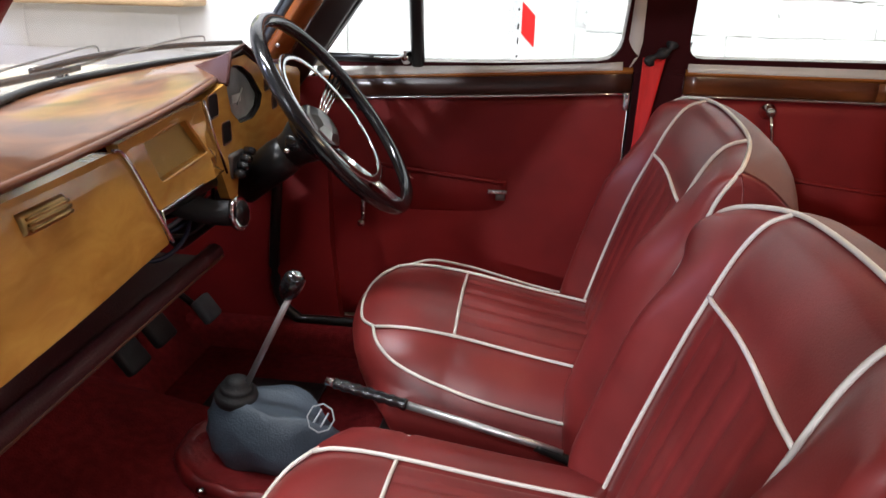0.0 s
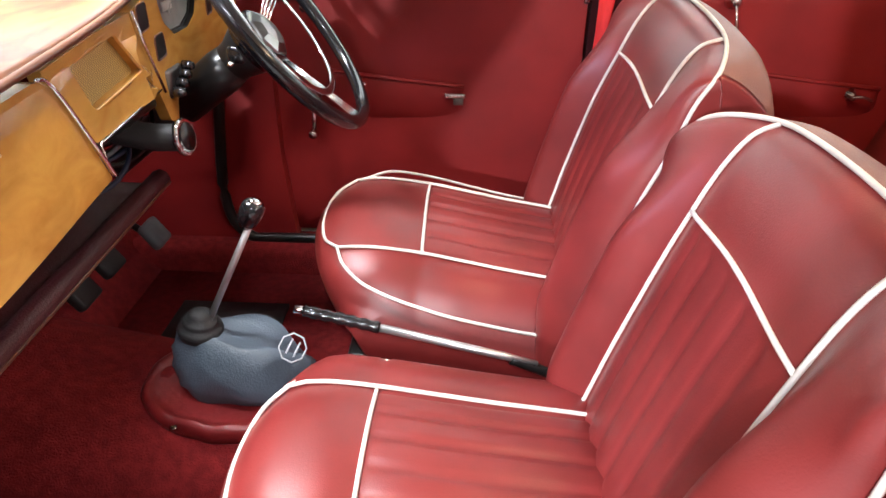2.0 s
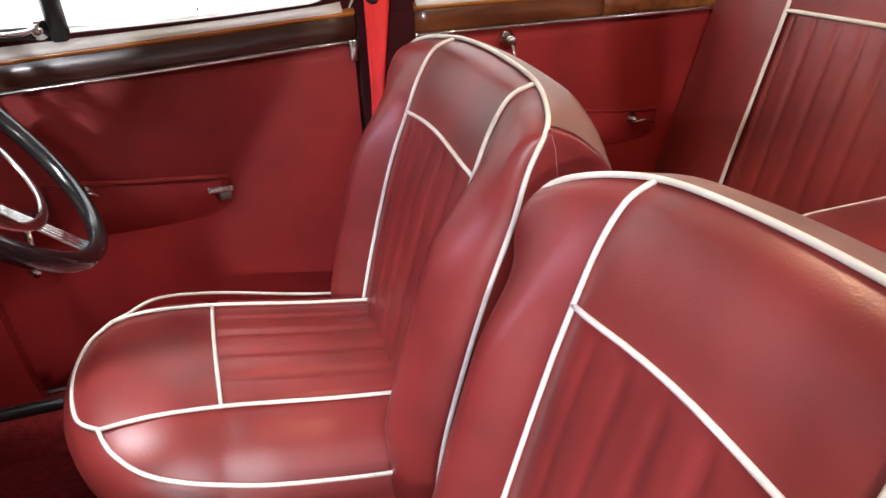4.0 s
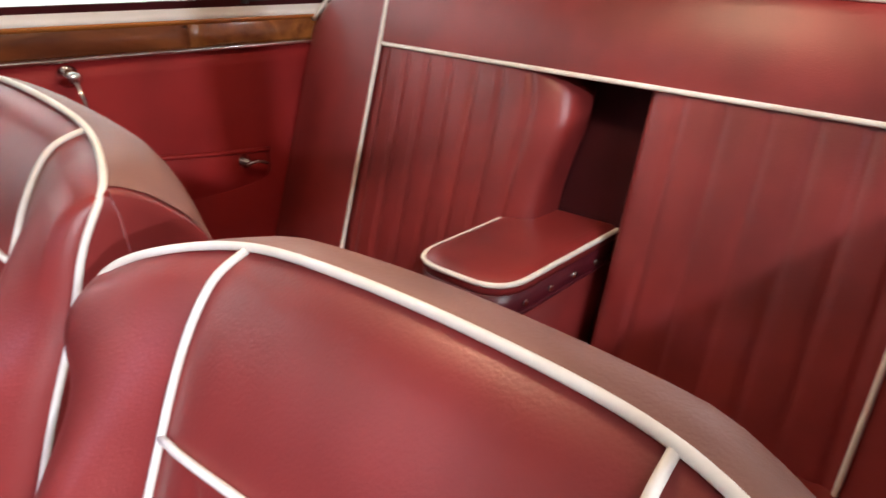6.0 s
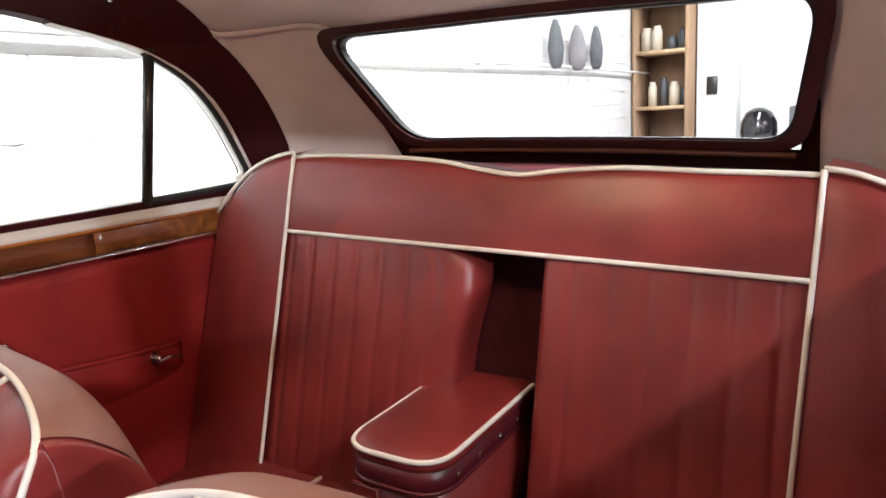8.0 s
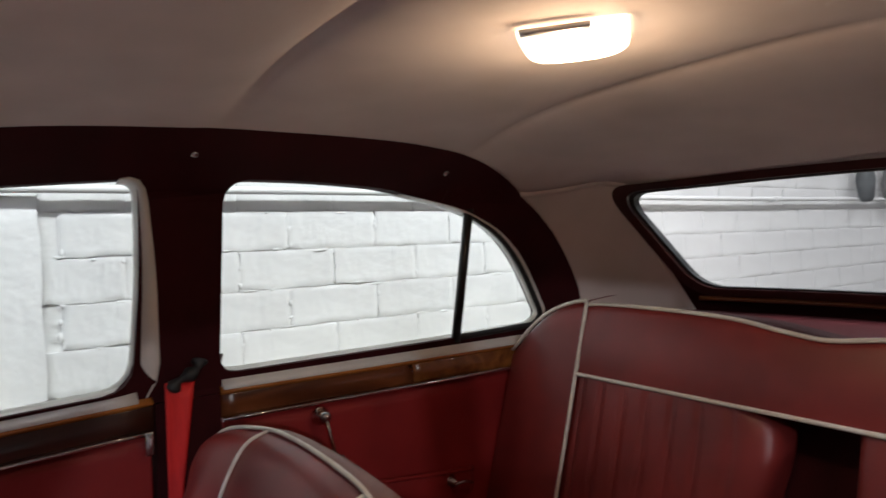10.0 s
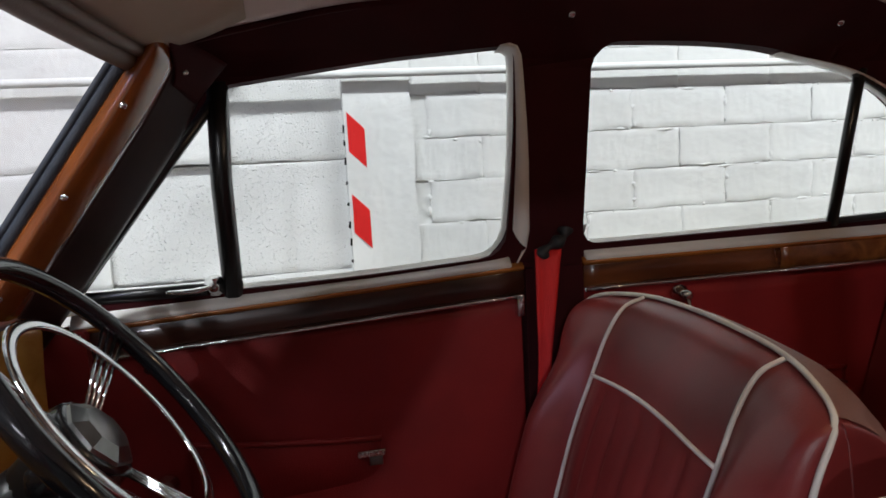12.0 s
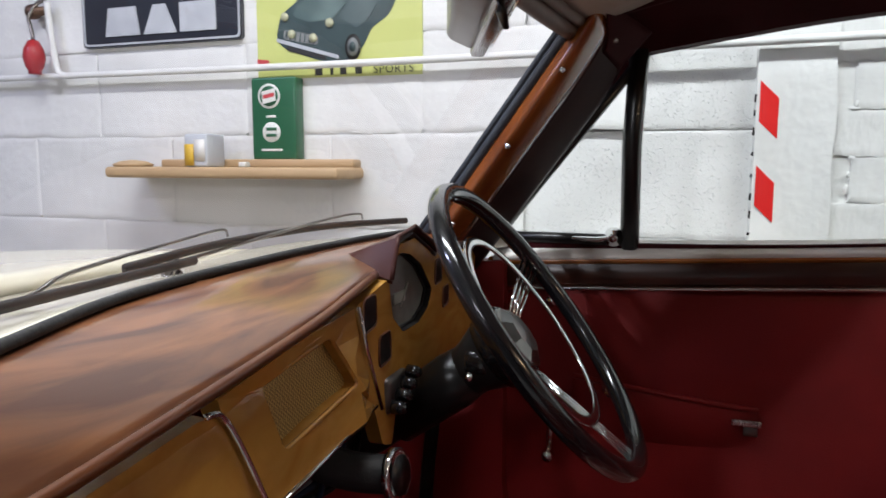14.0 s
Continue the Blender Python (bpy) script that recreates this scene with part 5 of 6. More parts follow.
# switch cluster and heater duct
part("switch_block", block(-0.475, -0.452, 0.165, 0.225, 0.868, 0.912, 0.006), DULL_METAL, dash, "dull grey switch plate")
for k in range(4):
    part("switch", lathe([(0.009, 0), (0.008, 0.012), (0.005, 0.018)], (-0.452, 0.172 + 0.016 * k, 0.878 + 0.010 * k), (1, 0, 0), 12), BAKELITE, dash)
heater = root("heater_duct", (-0.52, 0.0, 0.80), "black heater duct with a chrome ring below the dash", "heater duct")
part("duct", tube(smooth_line([(-0.56, 0.06, 0.90), (-0.53, 0.065, 0.862), (-0.47, 0.078, 0.838), (-0.424, 0.098, 0.830)], 4), 0.021, segs=18), RUBBER, heater)
part("ring", lathe([(0.024, 0), (0.029, 0.004), (0.029, 0.010), (0.026, 0.013), (0.022, 0.005)], (-0.424, 0.098, 0.830), (0.95, -0.05, 0.15), 28), CHROME, heater, "chrome end ring")
part("opening", lathe([(0.0215, 0), (0.0215, 0.002)], Vector((-0.424, 0.098, 0.830)) + 0.0125 * Vector((0.95, -0.05, 0.15)).normalized(), (0.95, -0.05, 0.15), 24), BLACK, heater)
WIRE_B = shade("blue_cable", (0.008, 0.016, 0.045), 0.5)
WIRE_G = shade("grey_cable", (0.10, 0.11, 0.12), 0.5)
for k, (m, dy, dz) in enumerate(((WIRE_B, 0.0, 0.0), (BLACK, 0.02, 0.02), (WIRE_G, -0.03, 0.01), (BLACK, 0.04, -0.02), (WIRE_B, -0.05, -0.03))):
    wire = part("cable", tube(smooth_line([(-0.60, -0.02 + dy, 0.86), (-0.54, 0.06 + dy, 0.80 + dz), (-0.50, 0.12 + dy, 0.825 + dz), (-0.53, 0.20 + dy, 0.86)], 6), 0.004), m)
    tagged(wire, "loose thin cable hanging below the dash", "cable", "cables below the dash")

# ---- steering wheel ----
SILVER_CAP = shade("dark_worn_chrome_cap", (0.20, 0.20, 0.20), 0.28, metal=1.0, second=(0.30, 0.30, 0.29), scale=20)
WC, WAX, WR = Vector((-0.295, 0.278, 0.971)), Vector((0.792, 0.05, 0.606)).normalized(), 0.201
wheel = root("steering_wheel", WC, "black steering wheel with chrome horn ring and wire spokes", "steering wheel")
U = WAX.cross(Vector((0, 1, 0))).normalized()
V = WAX.cross(U).normalized()
def rim_point(a, r, d=0.0):
    return WC + r * (math.cos(a) * U + math.sin(a) * V) + d * WAX
circle = steps(0, 2 * math.pi, 72)[:-1]
part("rim", tube([rim_point(a, WR) for a in circle], 0.0125, closed=True, segs=14, up=tuple(WAX)), BAKELITE, wheel, "glossy black rim")
HUB = -0.045
part("hub", lathe([(0.050, -0.03), (0.054, -0.012), (0.050, 0.004), (0.046, 0.008)], WC + HUB * WAX, WAX, 32), BAKELITE, wheel, "black hub with a chrome octagonal cap")
part("hub_cap", lathe([(0.045, 0.004), (0.043, 0.012), (0.028, 0.020), (0.008, 0.023)], WC + HUB * WAX, WAX, 8), SILVER_CAP, wheel, "dull worn chrome octagonal cap").data.set_sharp_from_angle(angle=radians(20))
part("boss", lathe([(0.030, -0.12), (0.036, -0.06), (0.048, -0.03), (0.048, -0.02)], WC + HUB * WAX, WAX, 28), BLACK, wheel)
part("horn_ring", tube([rim_point(a, 0.132, -0.012) for a in circle], 0.0075, closed=True, segs=10, up=tuple(WAX), flat=0.4), CHROME, wheel, "chrome horn ring")
UPA = math.atan2(V.z, U.z)
for base in (UPA + radians(288), UPA + radians(50), UPA + radians(170)):
    spoke = part("spoke", tube([rim_point(base, 0.045, HUB + 0.002), rim_point(base, 0.195, 0)], 0.0028), CHROME, wheel, "bundle of chrome wire spokes")
    for off in (-0.055, 0.055, 0.11):
        part("wire", tube([rim_point(base + off * 2.2, 0.045, HUB + 0.002), rim_point(base + off, 0.195, 0)], 0.0022), CHROME, spoke)
part("column", tube([WC + (HUB - 0.08) * WAX, WC - 0.42 * WAX], 0.026, segs=18), BLACK, wheel, "black steering column")
part("column_shroud", lathe([(0.034, -0.10), (0.038, 0.0), (0.034, 0.03)], WC - 0.14 * WAX, WAX, 22), BLACK, wheel)
part("indicator_switch", block(-0.383, -0.350, 0.228, 0.258, 0.908, 0.938, 0.008), BAKELITE, wheel, "black switch on the column")
for s in (1, -1):
    part("stalk", tube([WC - 0.10 * WAX + 0.04 * V * s, WC - 0.085 * WAX + 0.10 * V * s], 0.004), CHROME, wheel)

# ---- tunnel and floor fittings ----
SATIN = shade("satin_silver", (0.66, 0.66, 0.65), 0.36, metal=0.85, second=(0.58, 0.58, 0.57), scale=30)
lever = root("gear_lever", (-0.39, 0.0, 0.41), "chrome gear lever with black knob in a grey gaiter", "gear lever")
part("shaft", tube([(-0.386, 0.0, 0.563), (-0.343, 0.001, 0.649), (-0.300, 0.002, 0.735)], 0.0052), SATIN, lever, "satin chrome shaft")
knob = part("knob", lathe([(0.008, -0.036), (0.015, -0.026), (0.018, -0.010), (0.017, 0.004), (0.011, 0.011)], (-0.292, 0.002, 0.762), (0.45, 0, 0.9), 24), BAKELITE, lever, "black knob")
part("badge", lathe([(0.010, 0), (0.009, 0.002), (0.003, 0.003)], Vector((-0.292, 0.002, 0.762)) + 0.011 * Vector((0.45, 0, 0.9)), (0.45, 0, 0.9), 20), CHROME, knob)
GA = [(0.440, -0.341, 0.102, 0.062), (0.468, -0.341, 0.111, 0.066), (0.494, -0.341, 0.111, 0.064), (0.518, -0.341, 0.104, 0.059), (0.538, -0.346, 0.088, 0.053), (0.552, -0.362, 0.056, 0.040), (0.560, -0.384, 0.03, 0.025)]
bm = bmesh.new()
rings = []
for k, (z, cx, rx, ry) in enumerate(GA):
    ring = []
    for i in range(40):
        a = 2 * math.pi * i / 40
        fold = 1 + 0.052 * math.sin(5 * a + k * 1.1) + 0.030 * math.sin(8 * a + 1.7 * k)
        zz = z - 0.014 * k / 6 + (0.016 * math.sin(3 * a + k) if 0 < k < 5 else 0) - (0.018 if math.cos(a) > 0.3 and k > 1 else 0) * max(0, math.cos(a) - 0.3) * 0.9
        ring.append(bm.verts.new((cx + rx * fold * math.cos(a), ry * fold * math.sin(a), zz)))
    rings.append(ring)
for a, b in zip(rings, rings[1:]):
    for i in range(40):
        bm.faces.new((a[i], a[(i + 1) % 40], b[(i + 1) % 40], b[i]))
bm.faces.new(rings[0]), bm.faces.new(rings[-1])
g = part("gaiter", bm, GAITER, lever, "grey leathercloth gaiter")
part("boot", lathe([(0.034, -0.014), (0.036, -0.004), (0.033, 0.004), (0.027, 0.005), (0.028, 0.010), (0.025, 0.016), (0.019, 0.017), (0.019, 0.024), (0.008, 0.030)], (-0.402, -0.002, 0.552), (0.16, -0.05, 1), 28), RUBBER, lever, "black rubber boot")
BADGE = shade("silver_stitching", (0.40, 0.43, 0.46), 0.5)
e0 = Vector((-0.245, -0.050, 0.552))
eu, ev = Vector((0.35, -0.45, -0.6)).normalized(), Vector((-0.55, -0.2, 0.55)).normalized()
en = Vector((0.55, -0.68, 0.5)).normalized()
eu = ev.cross(en).normalized()
ev = en.cross(eu).normalized()
part("emblem", tube([e0 + en * 0.008 + 0.022 * (math.cos(math.pi / 4 * (k + 0.5)) * eu + math.sin(math.pi / 4 * (k + 0.5)) * ev) for k in range(8)], 0.0014, closed=True, segs=6), BADGE, g, "silver octagonal emblem")
part("emblem", tube([e0 + en * 0.011 - 0.012 * eu + 0.007 * ev, e0 + en * 0.011 + 0.012 * eu + 0.007 * ev], 0.0016, segs=6), BADGE, g)
part("emblem", tube([e0 + en * 0.011 - 0.012 * eu - 0.006 * ev, e0 + en * 0.011 + 0.012 * eu - 0.006 * ev], 0.0016, segs=6), BADGE, g)

RED_HIDE = shade("creased_red_hide", (0.24, 0.018, 0.018), 0.40, second=(0.14, 0.010, 0.011), scale=9, bump=0.5, bump_scale=60, stain=0.3, stain_scale=14)
flange = lathe([(0.140, -0.03), (0.146, -0.010), (0.144, 0.000), (0.138, 0.005), (0.130, 0.004), (0.124, -0.002), (0.112, -0.004)], (-0.365, -0.005, 0.442), (0.06, 0, 1), 72)
for v in flange.verts:
    a = math.atan2(v.co.y, v.co.x + 0.365)
    v.co += Vector((math.cos(a), math.sin(a), 0)) * (0.002 * math.sin(5 * a + 1) + 0.001 * math.sin(11 * a)) + Vector((0, 0, 0.002 * math.sin(7 * a + v.co.x * 60)))
    v.co.y *= 0.80
collar = tagged(part("tunnel_cover", flange, RED_HIDE), "creased red hide flange round the gear lever", "tunnel cover")
for x, y in ((-0.418, -0.122), (-0.497, 0.02)):
    part("screw", lathe([(0.007, 0), (0.006, 0.003), (0.003, 0.004)], (x, y, 0.447), (0, 0, 1), 12), CHROME, collar)
mat = tagged(part("rubber_mat", surface(lambda x, y: Vector((x, y, 0.318)), steps(-0.62, -0.38, 4), steps(0.20, 0.40, 4), (0, 0, 0.008)), RUBBER), "black rubber heel mat on the red carpet", "mat")

brake = root("handbrake", (0.02, 0.012, 0.40), "chrome handbrake lever with black ribbed grip", "handbrake lever")
b0, b1 = Vector((0.085, 0.011, 0.503)), Vector((-0.252, 0.012, 0.582))
part("lever_foot", tube(smooth_line([b0 + Vector((0.01, 0, -0.006)), (0.16, 0.011, 0.470), (0.20, 0.011, 0.44), (0.21, 0.011, 0.36)], 5), 0.0085, segs=12), BLACK, brake)
part("lever", tube([b0.lerp(b1, -0.16), b0, b0.lerp(b1, 0.62)], [0.004, 0.0066, 0.0068], segs=14), SATIN, brake, "satin chrome tube")
grip = [b0.lerp(b1, t) for t in steps(0.60, 0.955, 24)]
part("grip", tube(grip, [0.0096 + 0.0011 * math.sin(i * 1.6) for i in range(len(grip))], segs=16), BAKELITE, brake, "black ribbed grip")
part("button", tube([b0.lerp(b1, 0.955), b0.lerp(b1, 1.0)], 0.0072, segs=14), CHROME, brake, "chrome release button")
part("bracket", block(0.185, 0.235, -0.006, 0.028, 0.34, 0.42, 0.006), BLACK, brake)

for name, x, y, z, m, w in (("accelerator_pedal", -0.69, 0.465, 0.462, GREY_RUBBER, 0.032), ("brake_pedal", -0.735, 0.33, 0.468, RUBBER, 0.036), ("clutch_pedal", -0.735, 0.22, 0.462, RUBBER, 0.036)):
    ped = root(name, (x, y, z), ("grey rubber faced accelerator pedal" if m is GREY_RUBBER else "black rubber faced foot pedal"), "pedal", "pedals")
    pad = block(x - 0.012, x + 0.012, y - w, y + w, z - 0.032, z + 0.032, 0.008)
    bmesh.ops.rotate(pad, cent=(x, y, z), matrix=Euler((0, radians(-35), 0)).to_matrix(), verts=pad.verts)
    part("pad", pad, m, ped)
    part("stem", tube([(x - 0.01, y, z - 0.01), (x - 0.10, y, z + 0.06), (x - 0.2, y, z + 0.16)], 0.008), BLACK, ped)

# seat belts
def belt(s, label):
    b = root("seat_belt", (0.31, s * 0.60, 1.06), label, "seat belt", "seat belts")
    part("anchor", tube(smooth_line([(0.284, s * 0.604, 1.052), (0.292, s * 0.598, 1.064), (0.308, s * 0.596, 1.072), (0.324, s * 0.600, 1.082), (0.330, s * 0.606, 1.092)], 4), [0.010 + 0.004 * math.sin(i * 0.9) for i in range(17)], segs=10, flat=0.9), RUBBER, b, "black folded belt loop")
    def f(t, w):
        wide = max(0.020, 0.046 - 0.066 * t) if s > 0 else 0.046 - 0.012 * t
        return Vector(((0.296 if s > 0 else 0.314) - (0.038 * t if s > 0 else 0.05 * t) + (w - 0.5) * wide, s * (0.598 - 0.012 * t + 0.003 * math.sin(math.pi * w + 3 * t)), 1.064 - 0.46 * t))
    part("webbing", surface(f, steps(0, 1, 16), steps(0, 1, 6), (0, s * 0.004, 0)), BELT, b, "bright red belt webbing")
belt(1, "bright red seat belt hanging on the door pillar")
belt(-1, "bright red seat belt hanging beside the passenger seat")

# dome lamp
dome = root("interior_lamp", (0.555, -0.045, 1.495), "lit interior roof lamp with a frosted lens and chrome strip", "interior lamp")
LENS = glowing("lit_lamp_lens", (1.0, 0.83, 0.62), 14.0)
ld, lp, lc = Vector((0.61, -0.79, 0)), Vector((0.79, 0.61, 0)), Vector((0.550, -0.046, 1.478))
part("lens", pillow(lambda a, b, d: lc + ld * a + lp * b - Vector((0, 0, d)), -0.056, 0.056, -0.037, 0.037, 0.024, n=3.2, nu=24, nv=20), LENS, dome, "glowing frosted lens")
part("strip", tube([lc + ld * a - lp * 0.040 - Vector((0, 0, 0.004)) for a in steps(-0.052, 0.020, 6)], 0.007, flat=0.6), SATIN, dome, "chrome strip")
bulb = bpy.data.lights.new("lamp_bulb", "POINT")
bulb.energy, bulb.color, bulb.shadow_soft_size = 4.0, (1.0, 0.72, 0.45), 0.03
bulb_ob = new("lamp_bulb", bulb)
bulb_ob.location = (0.55, -0.046, 1.432)

# mirror and visor
mirror = root("rear_view_mirror", (-0.26, -0.04, 1.30), "chrome backed interior rear view mirror", "mirror")
M = shade("mirror_silver", (0.85, 0.85, 0.85), 0.03, metal=1.0)
DARK_CHROME = shade("worn_dark_chrome", (0.46, 0.44, 0.44), 0.22, metal=1.0, second=(0.34, 0.32, 0.32), scale=60, rough_vary=0.08)
MIRROR_SHELL = shade("pale_grey_enamel", (0.22, 0.21, 0.205), 0.35, second=(0.18, 0.17, 0.165), scale=15, coat=0.3)
m0, m1 = Vector((-0.238, -0.178, 0)), Vector((-0.313, 0.022, 0))
mo = Vector((0.936, 0.351, 0))
def glass_at(y, z, d):
    return m0.lerp(m1, y) - mo * d + Vector((0, 0, z))
def mirror_box(y0, y1, d0, d1, z0, z1, bevel, taper=0.0):
    """A rounded box along the mirror's length, drawn in by the taper towards its back."""
    bm = block(y0 * 0.2136, y1 * 0.2136, d0, d1, z0, z1, bevel, 4)
    for v in bm.verts:
        k = 1 - taper * (v.co.y - d0) / (d1 - d0)
        v.co = glass_at(0.5 + (v.co.x / 0.2136 - 0.5) * (1 - (1 - k) * 0.25), 1.294 + (v.co.z - 1.294) * k, v.co.y)
    return bm


part("shell", mirror_box(0.0, 1.0, -0.002, 0.022, 1.261, 1.329, 0.006, 0.28), MIRROR_SHELL, mirror, "pale grey painted mirror shell")
part("rim", mirror_box(-0.03, 1.03, -0.012, 0.001, 1.2572, 1.3325, 0.0035), DARK_CHROME, mirror, "chrome mirror rim")
part("glass", surface(lambda y, z: glass_at(y, z, -0.0132), steps(0.01, 0.99, 4), steps(1.258, 1.330, 4), mo * -0.0008), M, mirror, "mirror glass")
part("dip_tab", tube([glass_at(0.06, 1.257, -0.002), glass_at(0.06, 1.251, -0.002), glass_at(0.10, 1.243, -0.006)], [0.004, 0.0035, 0.002], segs=8, flat=0.5), BLACK, mirror, "small black adjusting tab")
part("stem", tube([glass_at(0.5, 1.30, 0.03), glass_at(0.5, 1.36, 0.05), (-0.315, -0.07, 1.41)], 0.006), CHROME, mirror)

# ---- wipers ----
def wiper(spindle, arm, blade, label):
    w = root("wiper", spindle, label, "wiper", "wipers")
    part("spindle", lathe([(0.014, -0.012), (0.014, 0.004), (0.009, 0.010), (0.008, 0.020), (0.003, 0.024)], spindle, (0, 0.1, 1), 16), CHROME, w)
    part("arm", tube(smooth_line(arm, 5), [0.0026 - 0.0010 * i / (5 * (len(arm) - 1)) for i in range(5 * (len(arm) - 1) + 1)]), SILVER_CAP, w, "thin dull chrome wiper arm")
    part("blade", tube(smooth_line(blade, 4), 0.0036, flat=1.4), RUBBER, w, "black rubber blade")
wiper((-0.665, -0.42, 1.030), [(-0.665, -0.42, 1.045), (-0.66, -0.16, 1.048), (-0.66, -0.085, 1.066), (-0.66, 0.04, 1.079), (-0.66, 0.135, 1.087), (-0.655, 0.142, 1.078)],
      [(-0.62, -0.36, 1.050), (-0.62, -0.14, 1.058), (-0.63, 0.05, 1.062)], "chrome wiper with black blade lying over the scuttle")
wiper((-0.655, 0.045, 1.042), [(-0.655, 0.045, 1.058), (-0.63, 0.20, 1.076), (-0.615, 0.32, 1.088), (-0.605, 0.40, 1.091), (-0.60, 0.405, 1.082)],
      [(-0.645, -0.035, 1.064), (-0.64, 0.118, 1.074), (-0.625, 0.333, 1.076), (-0.565, 0.50, 1.074)], "chrome wiper with black blade on the windscreen")

# ---- things on the garage wall ----
def tape(x0, z0, h):
    t = tagged(part("hazard_tape", plate([(x0, z0), (x0 + 0.034, z0 - 0.034), (x0 + 0.034, z0 - 0.034 - h), (x0, z0 - h)], [], lambda x, z: (x, WALL_Y - 0.0145, z), (0, 0.002, 0)), RED_TAPE, smooth=False), "red stripe of hazard tape on the white pier", "hazard tape", "hazard stripes")
for z0, h in ((1.331, 0.078), (1.168, 0.078), (1.005, 0.078), (0.842, 0.078)):
    tape(0.006, z0, h)
tear = random.Random(5)
for k in range(13):
    z = 0.84 + 0.038 * k + tear.uniform(-0.008, 0.008)
    h = tear.uniform(0.004, 0.014)
    tagged(part("caulk_gap", plate([(-0.0045 + tear.uniform(-0.001, 0.001), z), (-0.0005, z - 0.002), (0.0008, z + h), (-0.003, z + h * 1.15)], [], lambda x, z: (x, WALL_Y - 0.0135, z), (0, 0.004, 0)), BLACK, smooth=False), "dark gap torn along the edge of the pier", "gap", "gaps beside the pier")

shelf = root("wall_shelf", (-1.18, 0.87, 1.13), "pine shelf board fixed to the white wall", "shelf")
bd = block(-1.495, -0.845, 0.795, WALL_Y, 1.134, 1.161, 0.009, 3)
part("board", bd, PINE, shelf)
part("back_board", block(-1.40, -0.852, 0.888, WALL_Y - 0.002, 1.159, 1.180, 0.005), PINE, shelf)
can = root("oil_can", (-1.025, 0.85, 1.158), "tall green oil can with round white labels on the shelf", "oil can")
GREEN = shade("green_tin", (0.016, 0.11, 0.05), 0.35, second=(0.012, 0.09, 0.04), scale=12, coat=0.4)
LABEL_W = shade("white_print", (0.75, 0.75, 0.72), 0.5)
LABEL_R = shade("red_print", (0.55, 0.06, 0.07), 0.5)
YELLOW = shade("yellow_print", (0.72, 0.45, 0.05), 0.45)
part("tin", block(-1.092, -0.965, 0.815, 0.885, 1.158, 1.368, 0.006, 3), GREEN, can)
part("label", lathe([(0.032, 0), (0.032, 0.001)], (-1.040, 0.8145, 1.320), (0, -1, 0), 28), LABEL_W, can)
part("label", lathe([(0.026, 0), (0.026, 0.001)], (-1.040, 0.8130, 1.320), (0, -1, 0), 28), GREEN, can)
part("label", plate([(-1.058, 1.300), (-1.020, 1.308), (-1.022, 1.340), (-1.060, 1.332)], [], lambda x, z: (x, 0.8115, z), (0, 0.001, 0)), LABEL_W, can, smooth=False)
part("label", plate([(-1.056, 1.313), (-1.024, 1.319), (-1.024, 1.329), (-1.056, 1.323)], [], lambda x, z: (x, 0.8100, z), (0, 0.001, 0)), LABEL_R, can, smooth=False)
part("label", lathe([(0.026, 0), (0.026, 0.001)], (-1.035, 0.8145, 1.228), (0, -1, 0), 28), LABEL_W, can)
for z in (1.236, 1.220):
    part("print_bar", block(-1.050, -1.020, 0.8115, 0.8130, z - 0.004, z + 0.004), GREEN, can)
for z, w in ((1.268, 0.014), (1.182, 0.030)):
    part("print_bar", block(-1.035 - w, -1.035 + w, 0.8130, 0.8148, z - 0.003, z + 0.003), LABEL_W, can)
can.location, can.scale = (-1.062, 0.913, 1.180), (0.96, 0.55, 0.928)
SILVER = shade("brushed_silver", (0.50, 0.52, 0.56), 0.4, second=(0.42, 0.44, 0.48), scale=20)
tin = root("small_tin", (-1.243, 0.85, 1.158), "small silver and yellow tin on the shelf", "tin")
part("tin", block(-1.265, -1.200, 0.815, 0.885, 1.161, 1.240, 0.005), SILVER, tin)
part("label", block(-1.263, -1.237, 0.8125, 0.8145, 1.164, 1.215), YELLOW, tin)
part("label", block(-1.235, -1.206, 0.8125, 0.8145, 1.176, 1.226), GREY_PAINT, tin)
tagged(part("small_block", block(-1.125, -1.105, 0.83, 0.85, 1.161, 1.173, 0.002), LABEL_W), "small white eraser shaped block on the shelf", "block")
tagged(part("putty_lump", lathe([(0.045, 0), (0.05, 0.006), (0.03, 0.014), (0.006, 0.017)], (-1.452, 0.85, 1.161), (0, 0, 1), 18), PINE), "flat brown lump lying on the shelf", "lump")

plaque = root("wall_plaque", (-1.41, WALL_Y, 1.53), "black plaque with a silver border and silver block lettering shapes", "sign")
NAVY = shade("dark_navy_enamel", (0.018, 0.022, 0.032), 0.3, second=(0.014, 0.016, 0.024), scale=10, coat=0.4)
def on_wall(d):
    return lambda x, z: (x, WALL_Y - d, z)
PL = rounded([(-1.660, 1.474), (-1.164, 1.474), (-1.164, 1.625), (-1.660, 1.625)], 0.012)
part("board", plate(PL, [], on_wall(0.018), (0, 0.020, 0)), NAVY, plaque, smooth=False)
part("border", plate([(-1.412 + (u + 1.412) * 0.985, 1.5495 + (v - 1.5495) * 0.95) for u, v in PL], [[(-1.412 + (u + 1.412) * 0.965, 1.5495 + (v - 1.5495) * 0.885) for u, v in PL]], on_wall(0.0195), (0, 0.002, 0)), SILVER, plaque, smooth=False)
